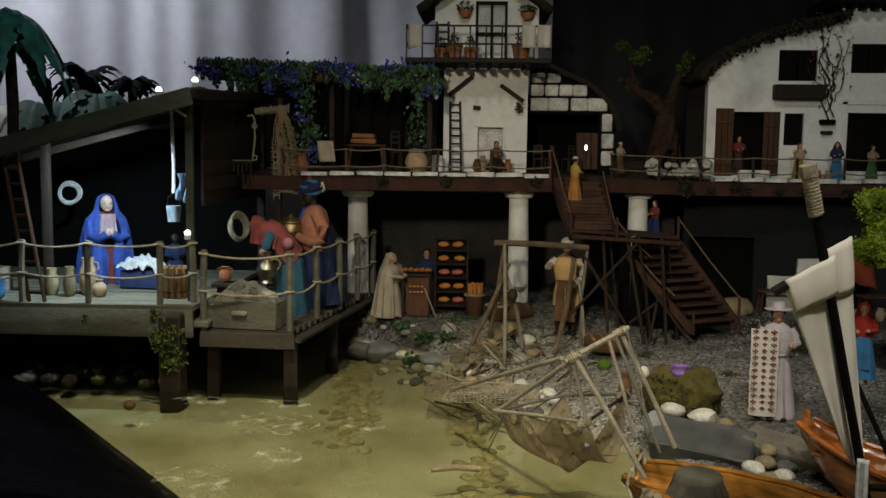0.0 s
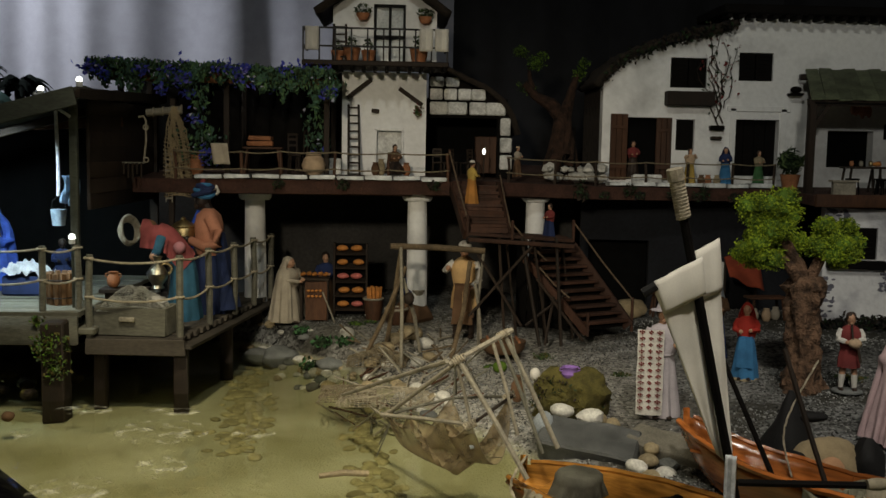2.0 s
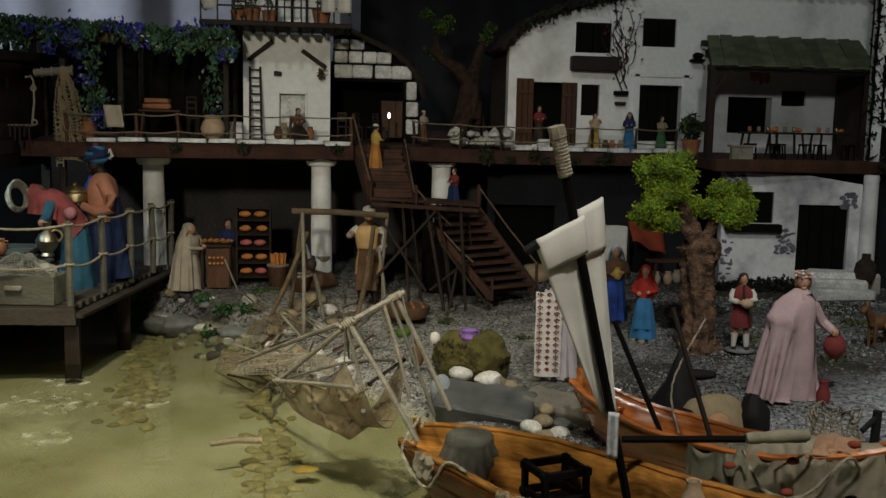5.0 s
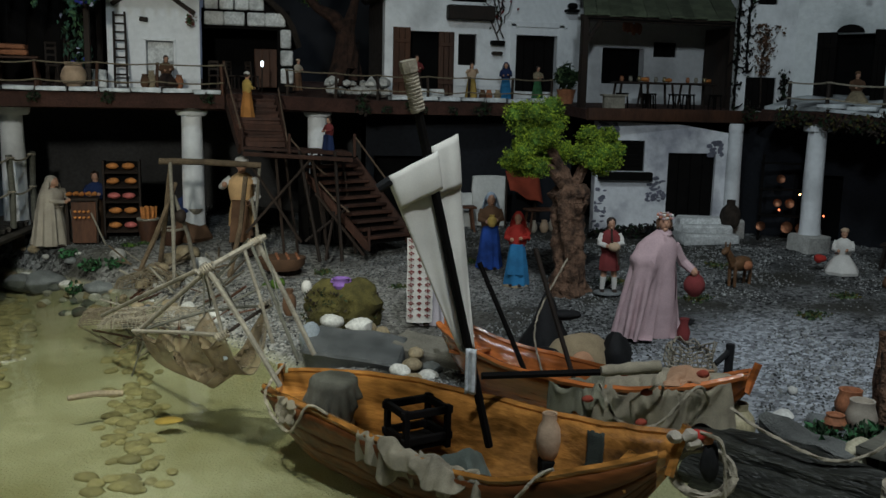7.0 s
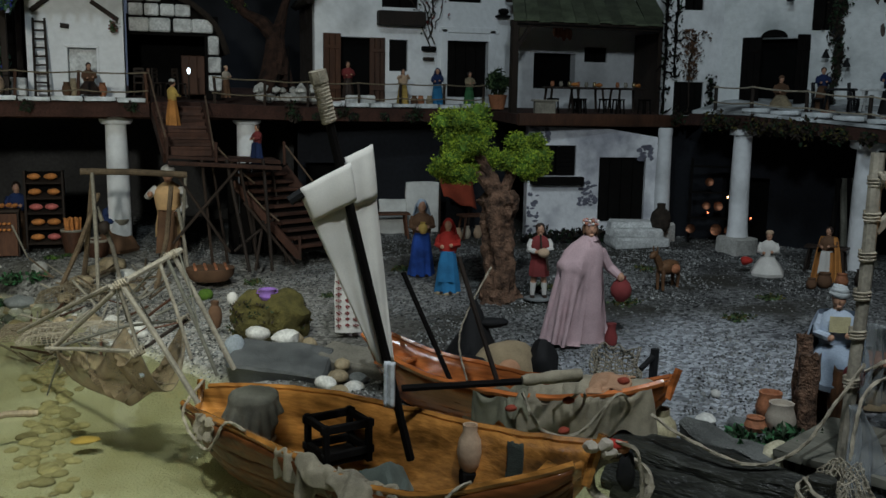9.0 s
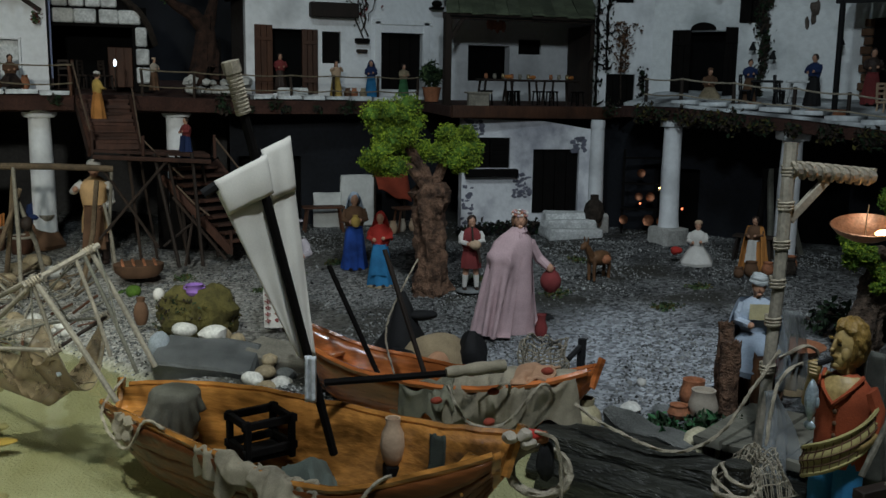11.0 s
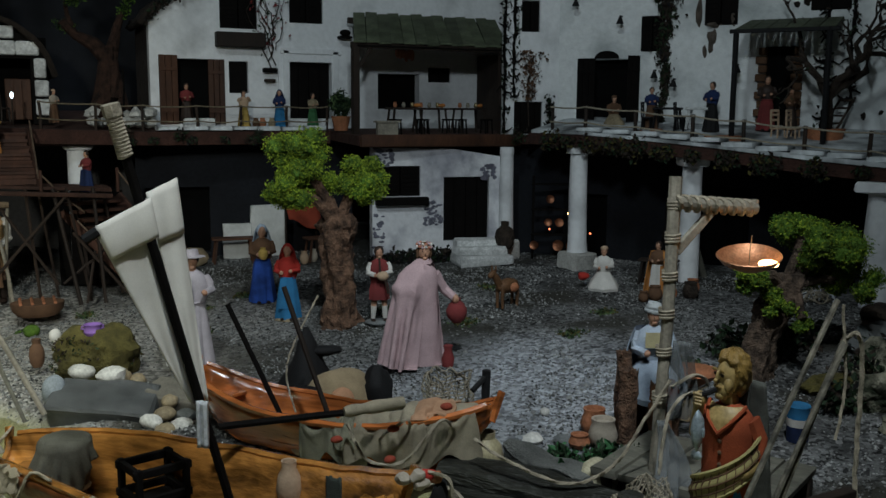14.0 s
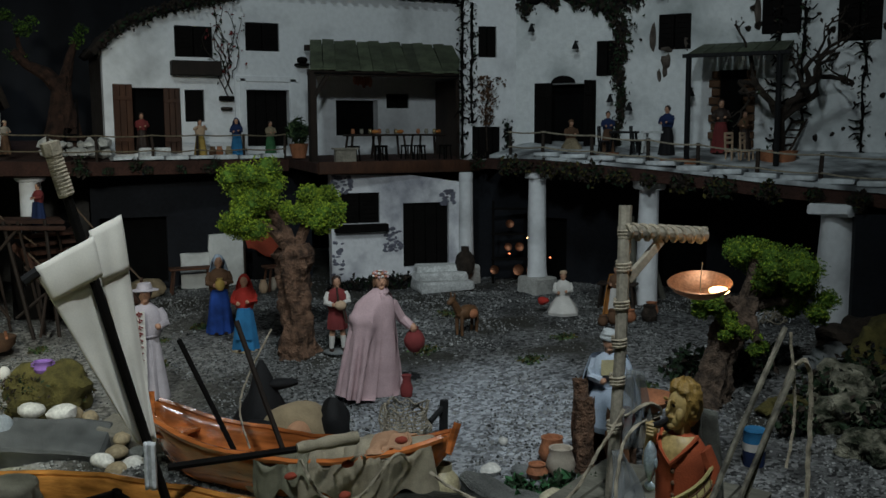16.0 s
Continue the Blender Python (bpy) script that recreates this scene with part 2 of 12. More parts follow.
# ---- materials ----
def mat(name, colour, rough=0.8, metal=0.0, dark=0.6, scale=40.0, fine=400.0, bump=0.25, tint=None, coat=0.0, sheen=0.0, stretch=(1, 1, 1), rand=0.0, emit=None, spec=0.4, depth=0.002, patch=0.5, grain=1.0, turn=None):
    m = bpy.data.materials.new(name)
    m.use_nodes = True
    t = m.node_tree
    nd, ln = t.nodes, t.links
    p = nd["Principled BSDF"]
    p.inputs["Roughness"].default_value = rough
    p.inputs["Metallic"].default_value = metal
    p.inputs["Specular IOR Level"].default_value = spec
    p.inputs["Coat Weight"].default_value = coat
    p.inputs["Sheen Weight"].default_value = sheen
    p.inputs["Coat Roughness"].default_value = 0.16
    co = nd.new("ShaderNodeTexCoord")
    mp = nd.new("ShaderNodeMapping")
    mp.inputs["Scale"].default_value = stretch
    if turn is not None:
        mp.vector_type = "TEXTURE"
        mp.inputs["Rotation"].default_value = (0, 0, radians(turn))
        mp.inputs["Scale"].default_value = [1 / k for k in stretch]
    ln.new(co.outputs["Object"], mp.inputs[0])
    big, small = nd.new("ShaderNodeTexNoise"), nd.new("ShaderNodeTexNoise")
    for n, s, dt in ((big, scale, 5), (small, fine, 3)):
        n.inputs["Scale"].default_value, n.inputs["Detail"].default_value = s, dt
        ln.new(mp.outputs[0], n.inputs["Vector"])
    ramp = nd.new("ShaderNodeValToRGB")
    c2 = tint or tuple(c * dark for c in colour)
    ramp.color_ramp.elements[0].position, ramp.color_ramp.elements[1].position = patch - 0.16, patch + 0.14
    ramp.color_ramp.elements[0].color, ramp.color_ramp.elements[1].color = (*c2, 1), (*colour, 1)
    ln.new(big.outputs["Fac"], ramp.inputs[0])
    hsv = nd.new("ShaderNodeHueSaturation")
    mr = nd.new("ShaderNodeMapRange")
    mr.inputs["From Min"].default_value, mr.inputs["From Max"].default_value = 0.3, 0.7
    mr.inputs["To Min"].default_value, mr.inputs["To Max"].default_value = 1 - 0.22 * grain, 1 + 0.18 * grain
    ln.new(small.outputs["Fac"], mr.inputs[0])
    val = mr.outputs[0]
    if rand:
        oi, mu, ad = nd.new("ShaderNodeObjectInfo"), nd.new("ShaderNodeMapRange"), nd.new("ShaderNodeMath")
        mu.inputs["To Min"].default_value, mu.inputs["To Max"].default_value = 1 - rand, 1 + rand
        ad.operation = "MULTIPLY"
        ln.new(oi.outputs["Random"], mu.inputs[0])
        ln.new(mu.outputs[0], ad.inputs[0])
        ln.new(val, ad.inputs[1])
        val = ad.outputs[0]
    ln.new(ramp.outputs[0], hsv.inputs["Color"])
    ln.new(val, hsv.inputs["Value"])
    ln.new(hsv.outputs[0], p.inputs["Base Color"])
    if bump:
        ad = nd.new("ShaderNodeMath")
        ad.operation = "MULTIPLY_ADD"
        ad.inputs[1].default_value = 2.0
        ln.new(big.outputs["Fac"], ad.inputs[0])
        ln.new(small.outputs["Fac"], ad.inputs[2])
        bp = nd.new("ShaderNodeBump")
        bp.inputs["Strength"].default_value, bp.inputs["Distance"].default_value = bump, depth
        ln.new(ad.outputs[0], bp.inputs["Height"])
        ln.new(bp.outputs[0], p.inputs["Normal"])
    if emit:
        p.inputs["Emission Color"].default_value, p.inputs["Emission Strength"].default_value = (*emit[0], 1), emit[1]
    return m


PLASTER = mat("white_plaster", (0.84, 0.85, 0.86), 0.9, dark=0.58, scale=9, fine=90, bump=0.35, patch=0.36, depth=0.004, grain=0.25)
PLASTER_D = mat("stained_plaster", (0.7, 0.71, 0.69), 0.9, dark=0.5, scale=9, fine=100, bump=0.4, patch=0.44, depth=0.004, grain=0.3)
# Grey wall, coloured near black: the shade under the terraces is in it.
RECESS = mat("grey_wall_shade_in_colour", (0.011, 0.0125, 0.017), 0.95, scale=9, fine=120, bump=0.3)
# Plaster with the arcade's shade put into its dark colour.
ARCADE = mat("arcade_plaster_shade_in_colour", (0.05, 0.048, 0.047), 0.95, scale=9, fine=120, bump=0.3)
# Black that stands in for shade inside openings, the niche and the hut.
DARK = mat("cavity_shade_black", (0.004, 0.004, 0.004), 0.95, bump=0.0, spec=0.1)
WOOD_D = mat("dark_wood", (0.028, 0.017, 0.011), 0.75, scale=30, fine=260, stretch=(1, 1, 0.25), rand=0.3)
WOOD_B = mat("brown_wood", (0.085, 0.036, 0.018), 0.7, scale=30, fine=260, stretch=(1, 1, 0.25), rand=0.3)
WOOD_G = mat("weathered_wood", (0.155, 0.15, 0.12), 0.85, scale=26, fine=300, stretch=(0.3, 1, 1), rand=0.25)
WOOD_P = mat("pale_wood", (0.32, 0.29, 0.23), 0.8, scale=30, fine=260, rand=0.15)
BLACKWOOD = mat("black_wood", (0.006, 0.005, 0.0045), 0.85, spec=0.12, scale=40, fine=300)
STONE_W = mat("pale_stone", (0.6, 0.59, 0.55), 0.85, scale=40, fine=250, dark=0.7, rand=0.25)
STONE_G = mat("grey_stone", (0.16, 0.17, 0.17), 0.7, scale=30, fine=500, dark=0.6, rand=0.3, bump=0.5)
STONE_T = mat("tan_stone", (0.36, 0.29, 0.18), 0.7, scale=40, fine=250, rand=0.3)
SLAB = mat("red_brown_slab_edge", (0.06, 0.026, 0.018), 0.9, scale=30, fine=200, bump=0.6, depth=0.004)
FLAKED = mat("flaking_white_plaster", (0.82, 0.82, 0.84), 0.9, scale=13, fine=90, bump=0.4, patch=0.4, depth=0.005, grain=0.3, tint=(0.2, 0.2, 0.26))
PLASTER_A = mat("aged_white_plaster", (0.8, 0.82, 0.82), 0.9, scale=8, fine=80, bump=0.45, patch=0.42, depth=0.005, grain=0.3, tint=(0.36, 0.39, 0.39))
SNOWTILE = mat("whitewashed_slab", (0.7, 0.71, 0.7), 0.8, scale=40, fine=200, dark=0.55, patch=0.42, rand=0.1)
TERRA = mat("terracotta", (0.42, 0.17, 0.08), 0.75, scale=50, fine=300, rand=0.15)
TERRA_P = mat("pale_terracotta", (0.5, 0.36, 0.24), 0.75, scale=50, fine=300, grain=0.35, dark=0.75)
ROPE = mat("hemp_rope", (0.42, 0.37, 0.28), 0.95, scale=120, fine=900, bump=0.6)
ROPE_D = mat("dark_hemp_rope", (0.22, 0.18, 0.12), 0.95, scale=120, fine=900, bump=0.6)
WHITECORD = mat("white_cord", (0.66, 0.68, 0.7), 0.8, scale=120, fine=900, grain=0.4)
SAILC = mat("cream_canvas", (0.78, 0.75, 0.68), 0.95, scale=18, fine=900, dark=0.82, sheen=0.1, grain=0.25, bump=0.1)
# Darker copy of the hull varnish: the outer side's shade put into colour.
VARNISH_SHADE = mat("varnish_shade_in_colour", (0.16, 0.055, 0.016), 0.4, scale=34, fine=150, dark=0.3, coat=0.12, stretch=(0.16, 1, 1.4), bump=0.4, turn=-24, spec=0.25)
VARNISH = mat("varnished_boat_wood", (0.5, 0.22, 0.05), 0.15, scale=34, fine=150, dark=0.22, coat=1.0, stretch=(0.12, 1, 1.6), bump=0.6, turn=-24, patch=0.49)
VARNISH_R = mat("red_varnished_boat_wood", (0.62, 0.19, 0.05), 0.2, scale=30, fine=160, dark=0.3, coat=0.7, stretch=(0.2, 1, 1.4), bump=0.4, turn=-46.7)
BURLAP = mat("grey_burlap", (0.37, 0.325, 0.235), 0.98, scale=30, fine=1200, dark=0.55, bump=0.6)
BURLAP_T = mat("tan_burlap", (0.36, 0.28, 0.17), 0.98, scale=40, fine=1200, dark=0.7, bump=0.5)
MOSS = mat("moss", (0.11, 0.095, 0.025), 0.95, scale=60, fine=500, dark=0.5, bump=0.8, depth=0.003)
LEAF = mat("lichen_green", (0.32, 0.43, 0.03), 0.9, scale=30, fine=300, dark=0.45, rand=0.0, bump=0.0)
LEAF2 = mat("deep_green_leaf", (0.1, 0.19, 0.02), 0.9, scale=30, fine=300, dark=0.5, bump=0.0)
LEAF_D = mat("dark_green_leaf", (0.018, 0.042, 0.014), 0.8, scale=30, fine=300, dark=0.5, bump=0.0)
LEAF_Y = mat("grey_green_leaf", (0.09, 0.14, 0.05), 0.8, scale=30, fine=300, dark=0.5, bump=0.0)
LEAF_T = mat("teal_leaf", (0.035, 0.3, 0.28), 0.6, scale=30, fine=300, dark=0.4, bump=0.1)
FLOWER = mat("violet_blossom", (0.13, 0.12, 0.5), 0.8, scale=30, fine=300, dark=0.6, bump=0.0)
FLOWER_W = mat("pale_blossom", (0.55, 0.55, 0.75), 0.8, scale=30, fine=300, dark=0.6, bump=0.0)
BARK = mat("cork_bark", (0.21, 0.12, 0.075), 0.95, scale=70, fine=300, dark=0.22, bump=1.0, depth=0.006)
BARK_D = mat("dark_bark", (0.05, 0.036, 0.026), 0.95, scale=60, fine=300, dark=0.4, bump=1.0, depth=0.005)
BLACK = mat("matt_black", (0.006, 0.006, 0.007), 0.8, scale=60, fine=400)
IRON = mat("black_iron", (0.02, 0.02, 0.022), 0.5, 0.6, scale=60, fine=400)
BRASS = mat("brass", (0.5, 0.4, 0.22), 0.45, 1.0, scale=40, fine=300, dark=0.6)
SILVER = mat("silvery_fish", (0.42, 0.5, 0.55), 0.35, 0.25, scale=90, fine=400, dark=0.5)
ROOFG = mat("green_painted_boards", (0.12, 0.14, 0.085), 0.85, scale=20, fine=200, dark=0.55, rand=0.25)
THATCH = mat("dark_thatch", (0.035, 0.025, 0.018), 0.95, scale=90, fine=500, bump=0.9, depth=0.004)
BREAD = mat("bread_crust", (0.62, 0.24, 0.06), 0.7, scale=90, fine=400, dark=0.6)
HAM = mat("pink_meat", (0.6, 0.16, 0.14), 0.6, scale=90, fine=400)
LINER = mat("black_plastic_sheet", (0.0012, 0.0013, 0.004), 0.42, scale=12, fine=60, bump=0.3, depth=0.012, spec=0.02)
BULB = mat("lit_white_bulb", (0.9, 0.9, 0.9), 0.4, bump=0.0, emit=((0.85, 0.93, 1.0), 6.0))
WARM = mat("lit_warm_bulb", (0.9, 0.6, 0.3), 0.4, bump=0.0, emit=((1.0, 0.5, 0.2), 14.0))
EMBER = mat("lit_red_bulb", (0.9, 0.2, 0.1), 0.4, bump=0.0, emit=((1.0, 0.2, 0.08), 5.0))
GLASS_W = mat("milky_glass", (0.45, 0.5, 0.53), 0.2, scale=30, fine=200, dark=0.8)
LOGWET = mat("wet_rotten_log", (0.035, 0.036, 0.029), 0.45, scale=40, fine=300, dark=0.25, bump=1.0, depth=0.006, stretch=(0.2, 1, 1), turn=-55)
SKIN = mat("painted_skin", (0.5, 0.28, 0.18), 0.5, scale=70, fine=300, dark=0.75, bump=0.1)
SKIN_D = mat("dark_painted_skin", (0.03, 0.02, 0.018), 0.45, scale=70, fine=300, bump=0.1)
SKIN_Y = mat("yellowish_painted_skin", (0.46, 0.33, 0.13), 0.45, scale=70, fine=300, dark=0.7, bump=0.1)
HAIR = mat("dark_painted_hair", (0.035, 0.02, 0.014), 0.6, scale=120, fine=500, bump=0.5)
HAIR_B = mat("golden_painted_hair", (0.3, 0.19, 0.05), 0.5, scale=120, fine=500, bump=0.6)


def cloth(name, c, dark=0.65, rough=0.9, fine=500):
    return mat(name, c, rough, scale=30, fine=fine, dark=dark, bump=0.25, grain=0.4)


BLUE = cloth("royal_blue_cloth", (0.02, 0.08, 0.5))
BLUE_M = cloth("mid_blue_cloth", (0.04, 0.2, 0.42))
NAVY = cloth("navy_cloth", (0.015, 0.03, 0.1))
PINKISH = cloth("dusty_pink_cloth", (0.5, 0.36, 0.38), 0.8)
WHITE = cloth("off_white_cloth", (0.66, 0.64, 0.6), 0.8)
GREYC = cloth("grey_beige_cloth", (0.42, 0.37, 0.3), 0.75)
ORANGE = cloth("orange_cloth", (0.55, 0.24, 0.06))
YELLOW = cloth("ochre_cloth", (0.55, 0.38, 0.1))
RED = cloth("red_cloth", (0.45, 0.035, 0.025))
MAROON = cloth("maroon_cloth", (0.2, 0.035, 0.035))
GREEN = cloth("green_cloth", (0.06, 0.18, 0.07))
BROWN = cloth("brown_cloth", (0.14, 0.075, 0.04))
SALMON = cloth("salmon_cloth", (0.46, 0.2, 0.13))
LILAC = cloth("lilac_glaze", (0.3, 0.16, 0.5))

# ---- ground, water, basin ----
SHORE = [(-2.2, 2.22), (-0.6, 2.16), (-0.2, 2.08), (0.01, 1.88), (0.13, 1.66), (0.2, 1.46), (0.32, 1.24), (0.45, 1.07), (0.6, 0.95), (0.74, 0.81), (0.86, 0.66), (0.95, 0.5), (1.02, 0.2), (1.05, -0.6)]


def inland(x, y):
    """How far a place lies from the shore: positive on land."""
    best, side = 9.0, 1
    for (ax, ay), (bx, by) in zip(SHORE, SHORE[1:]):
        dx, dy = bx - ax, by - ay
        k = min(1, max(0, ((x - ax) * dx + (y - ay) * dy) / (dx * dx + dy * dy)))
        d = math.hypot(x - ax - k * dx, y - ay - k * dy)
        if d < best:
            best, side = d, 1 if dx * (y - ay) - dy * (x - ax) > 0 else -1
    return best * side


def ease(v):
    v = min(1, max(0, v))
    return v * v * (3 - 2 * v)


def land(x, y):
    d = inland(x, y)
    n = 0.006 * noise.noise(Vector((x * 7, y * 7, 0))) + 0.003 * noise.noise(Vector((x * 24, y * 24, 3)))
    if d < 0:
        return -0.035 * ease(-d / 0.1) + n * 0.8 - 0.004
    return -0.004 + 0.024 * ease(d / 0.05) + 0.065 * ease((d - 0.05) / 0.95) + 0.045 * ease((y - 1.72) / 0.3) * ease((0.55 - x) / 0.25) + n * ease(d / 0.08 + 0.3)


def terrain():
    bm = B()
    xs = [-6, -4, -3, -2.2, -1.6] + [-1.3 + 0.02 * i for i in range(176)] + [2.3, 2.6, 3.2, 4, 6]
    ys = [-5, -3, -2, -1.2, -0.6, -0.2, 0.1] + [0.3 + 0.02 * i for i in range(122)] + [2.8, 3.2, 4, 5]
    g = [[bm.verts.new((x, y, land(x, y))) for y in ys] for x in xs]
    for i in range(len(xs) - 1):
        for j in range(len(ys) - 1):
            bm.faces.new((g[i][j], g[i + 1][j], g[i + 1][j + 1], g[i][j + 1]))
    m = mat("grey_grit_and_sand", (0.14, 0.143, 0.143), 0.95, scale=9, fine=260, dark=0.25, bump=1.0, depth=0.006, patch=0.5)
    t = m.node_tree
    nd, ln = t.nodes, t.links
    p = nd["Principled BSDF"]
    old = p.inputs["Base Color"].links[0].from_socket
    co = nd.new("ShaderNodeNewGeometry")
    vor = nd.new("ShaderNodeTexVoronoi")
    vor.inputs["Scale"].default_value = 170
    ln.new(co.outputs["Position"], vor.inputs["Vector"])
    sep = nd.new("ShaderNodeSeparateColor")
    ln.new(vor.outputs["Color"], sep.inputs[0])
    grain = nd.new("ShaderNodeMapRange")
    grain.inputs["To Min"].default_value, grain.inputs["To Max"].default_value = 0.05, 2.3
    ln.new(sep.outputs[0], grain.inputs[0])
    hs = nd.new("ShaderNodeHueSaturation")
    ln.new(old, hs.inputs["Color"])
    ln.new(grain.outputs[0], hs.inputs["Value"])
    # the bed under water is yellow silt
    sz = nd.new("ShaderNodeSeparateXYZ")
    ln.new(co.outputs["Position"], sz.inputs[0])
    wet = nd.new("ShaderNodeMapRange")
    wet.inputs["From Min"].default_value, wet.inputs["From Max"].default_value = -0.004, 0.012
    ln.new(sz.outputs[2], wet.inputs[0])
    nz = nd.new("ShaderNodeTexNoise")
    nz.inputs["Scale"].default_value, nz.inputs["Detail"].default_value = 6, 6
    ln.new(co.outputs["Position"], nz.inputs["Vector"])
    silt = nd.new("ShaderNodeValToRGB")
    silt.color_ramp.elements[0].position, silt.color_ramp.elements[1].position = 0.32, 0.68
    silt.color_ramp.elements[0].color, silt.color_ramp.elements[1].color = (0.345, 0.335, 0.2, 1), (0.56, 0.555, 0.41, 1)
    ln.new(nz.outputs["Fac"], silt.inputs[0])
    mx = nd.new("ShaderNodeMixRGB")
    ln.new(wet.outputs[0], mx.inputs[0])
    ln.new(silt.outputs[0], mx.inputs[1])
    ln.new(hs.outputs[0], mx.inputs[2])
    # the ground is blended paler round a point near the boats
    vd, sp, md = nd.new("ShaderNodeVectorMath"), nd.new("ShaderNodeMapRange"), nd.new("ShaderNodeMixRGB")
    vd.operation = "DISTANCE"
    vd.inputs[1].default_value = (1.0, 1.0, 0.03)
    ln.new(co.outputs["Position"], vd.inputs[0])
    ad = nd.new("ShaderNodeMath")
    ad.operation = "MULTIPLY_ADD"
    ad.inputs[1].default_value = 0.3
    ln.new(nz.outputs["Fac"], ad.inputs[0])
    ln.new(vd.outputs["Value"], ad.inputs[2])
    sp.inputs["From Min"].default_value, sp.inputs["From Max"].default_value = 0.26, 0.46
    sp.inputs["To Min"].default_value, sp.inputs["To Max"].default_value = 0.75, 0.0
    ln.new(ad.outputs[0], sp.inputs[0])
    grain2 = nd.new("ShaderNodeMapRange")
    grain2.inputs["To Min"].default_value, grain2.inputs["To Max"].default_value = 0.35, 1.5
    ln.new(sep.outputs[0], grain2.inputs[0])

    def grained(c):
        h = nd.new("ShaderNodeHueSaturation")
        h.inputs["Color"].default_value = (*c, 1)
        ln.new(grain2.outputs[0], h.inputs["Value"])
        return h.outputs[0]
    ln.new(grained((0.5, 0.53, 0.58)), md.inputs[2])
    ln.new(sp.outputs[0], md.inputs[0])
    # dark mossy earth shows through the grit in patches
    n2, r2, mm = nd.new("ShaderNodeTexNoise"), nd.new("ShaderNodeValToRGB"), nd.new("ShaderNodeMixRGB")
    n2.inputs["Scale"].default_value, n2.inputs["Detail"].default_value = 5.5, 9
    ln.new(co.outputs["Position"], n2.inputs["Vector"])
    r2.color_ramp.elements[0].position, r2.color_ramp.elements[1].position = 0.47, 0.58
    r2.color_ramp.elements[1].color = (0.9, 0.9, 0.9, 1)
    ln.new(n2.outputs["Fac"], r2.inputs[0])
    ln.new(r2.outputs[0], mm.inputs[0])
    ln.new(hs.outputs[0], mm.inputs[1])
    mm.inputs[2].default_value = (0.03, 0.028, 0.02, 1)
    ln.new(mm.outputs[0], md.inputs[1])
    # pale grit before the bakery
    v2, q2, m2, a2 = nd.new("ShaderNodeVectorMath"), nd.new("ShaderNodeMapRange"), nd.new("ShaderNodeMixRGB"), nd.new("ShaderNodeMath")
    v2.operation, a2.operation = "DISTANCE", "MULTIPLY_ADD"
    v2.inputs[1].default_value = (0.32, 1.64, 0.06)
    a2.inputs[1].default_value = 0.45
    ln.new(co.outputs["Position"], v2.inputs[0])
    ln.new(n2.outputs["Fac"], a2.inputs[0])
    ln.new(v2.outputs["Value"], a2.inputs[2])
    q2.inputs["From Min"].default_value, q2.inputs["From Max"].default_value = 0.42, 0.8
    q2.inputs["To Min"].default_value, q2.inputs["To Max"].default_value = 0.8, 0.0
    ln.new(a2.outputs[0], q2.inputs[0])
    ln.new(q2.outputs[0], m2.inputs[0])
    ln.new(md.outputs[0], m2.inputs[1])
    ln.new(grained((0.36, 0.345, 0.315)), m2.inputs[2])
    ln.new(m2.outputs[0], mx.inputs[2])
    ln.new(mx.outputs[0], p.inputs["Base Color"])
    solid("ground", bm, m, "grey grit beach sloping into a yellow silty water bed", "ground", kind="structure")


terrain()


def water():
    bm = B()
    xs = [-3 + 0.1 * i for i in range(45)]
    ys = [-1.5 + 0.1 * i for i in range(41)]
    g = [[bm.verts.new((x, y, 0)) for y in ys] for x in xs]
    for i in range(len(xs) - 1):
        for j in range(len(ys) - 1):
            bm.faces.new((g[i][j], g[i + 1][j], g[i + 1][j + 1], g[i][j + 1]))
    m = bpy.data.materials.new("shallow_murky_water")
    m.use_nodes = True
    nd, ln = m.node_tree.nodes, m.node_tree.links
    nd.remove(nd["Principled BSDF"])
    tr, gl, mx, fr = (nd.new("ShaderNode" + k) for k in ("BsdfTransparent", "BsdfGlossy", "MixShader", "Fresnel"))
    tr.inputs[0].default_value = (0.87, 0.87, 0.77, 1)
    gl.inputs["Roughness"].default_value = 0.08
    fr.inputs[0].default_value = 1.33
    nz, bp, co = nd.new("ShaderNodeTexNoise"), nd.new("ShaderNodeBump"), nd.new("ShaderNodeTexCoord")
    nz.inputs["Scale"].default_value, nz.inputs["Detail"].default_value = 14, 3
    bp.inputs["Strength"].default_value, bp.inputs["Distance"].default_value = 0.25, 0.006
    ln.new(co.outputs["Object"], nz.inputs["Vector"])
    ln.new(nz.outputs["Fac"], bp.inputs["Height"])
    ln.new(bp.outputs[0], gl.inputs["Normal"])
    ln.new(bp.outputs[0], fr.inputs["Normal"])
    ln.new(fr.outputs[0], mx.inputs[0])
    ln.new(tr.outputs[0], mx.inputs[1])
    ln.new(gl.outputs[0], mx.inputs[2])
    ln.new(mx.outputs[0], nd["Material Output"].inputs[0])
    solid("water", bm, m, "still shallow yellowish water in a display basin", "water", kind="structure")


water()


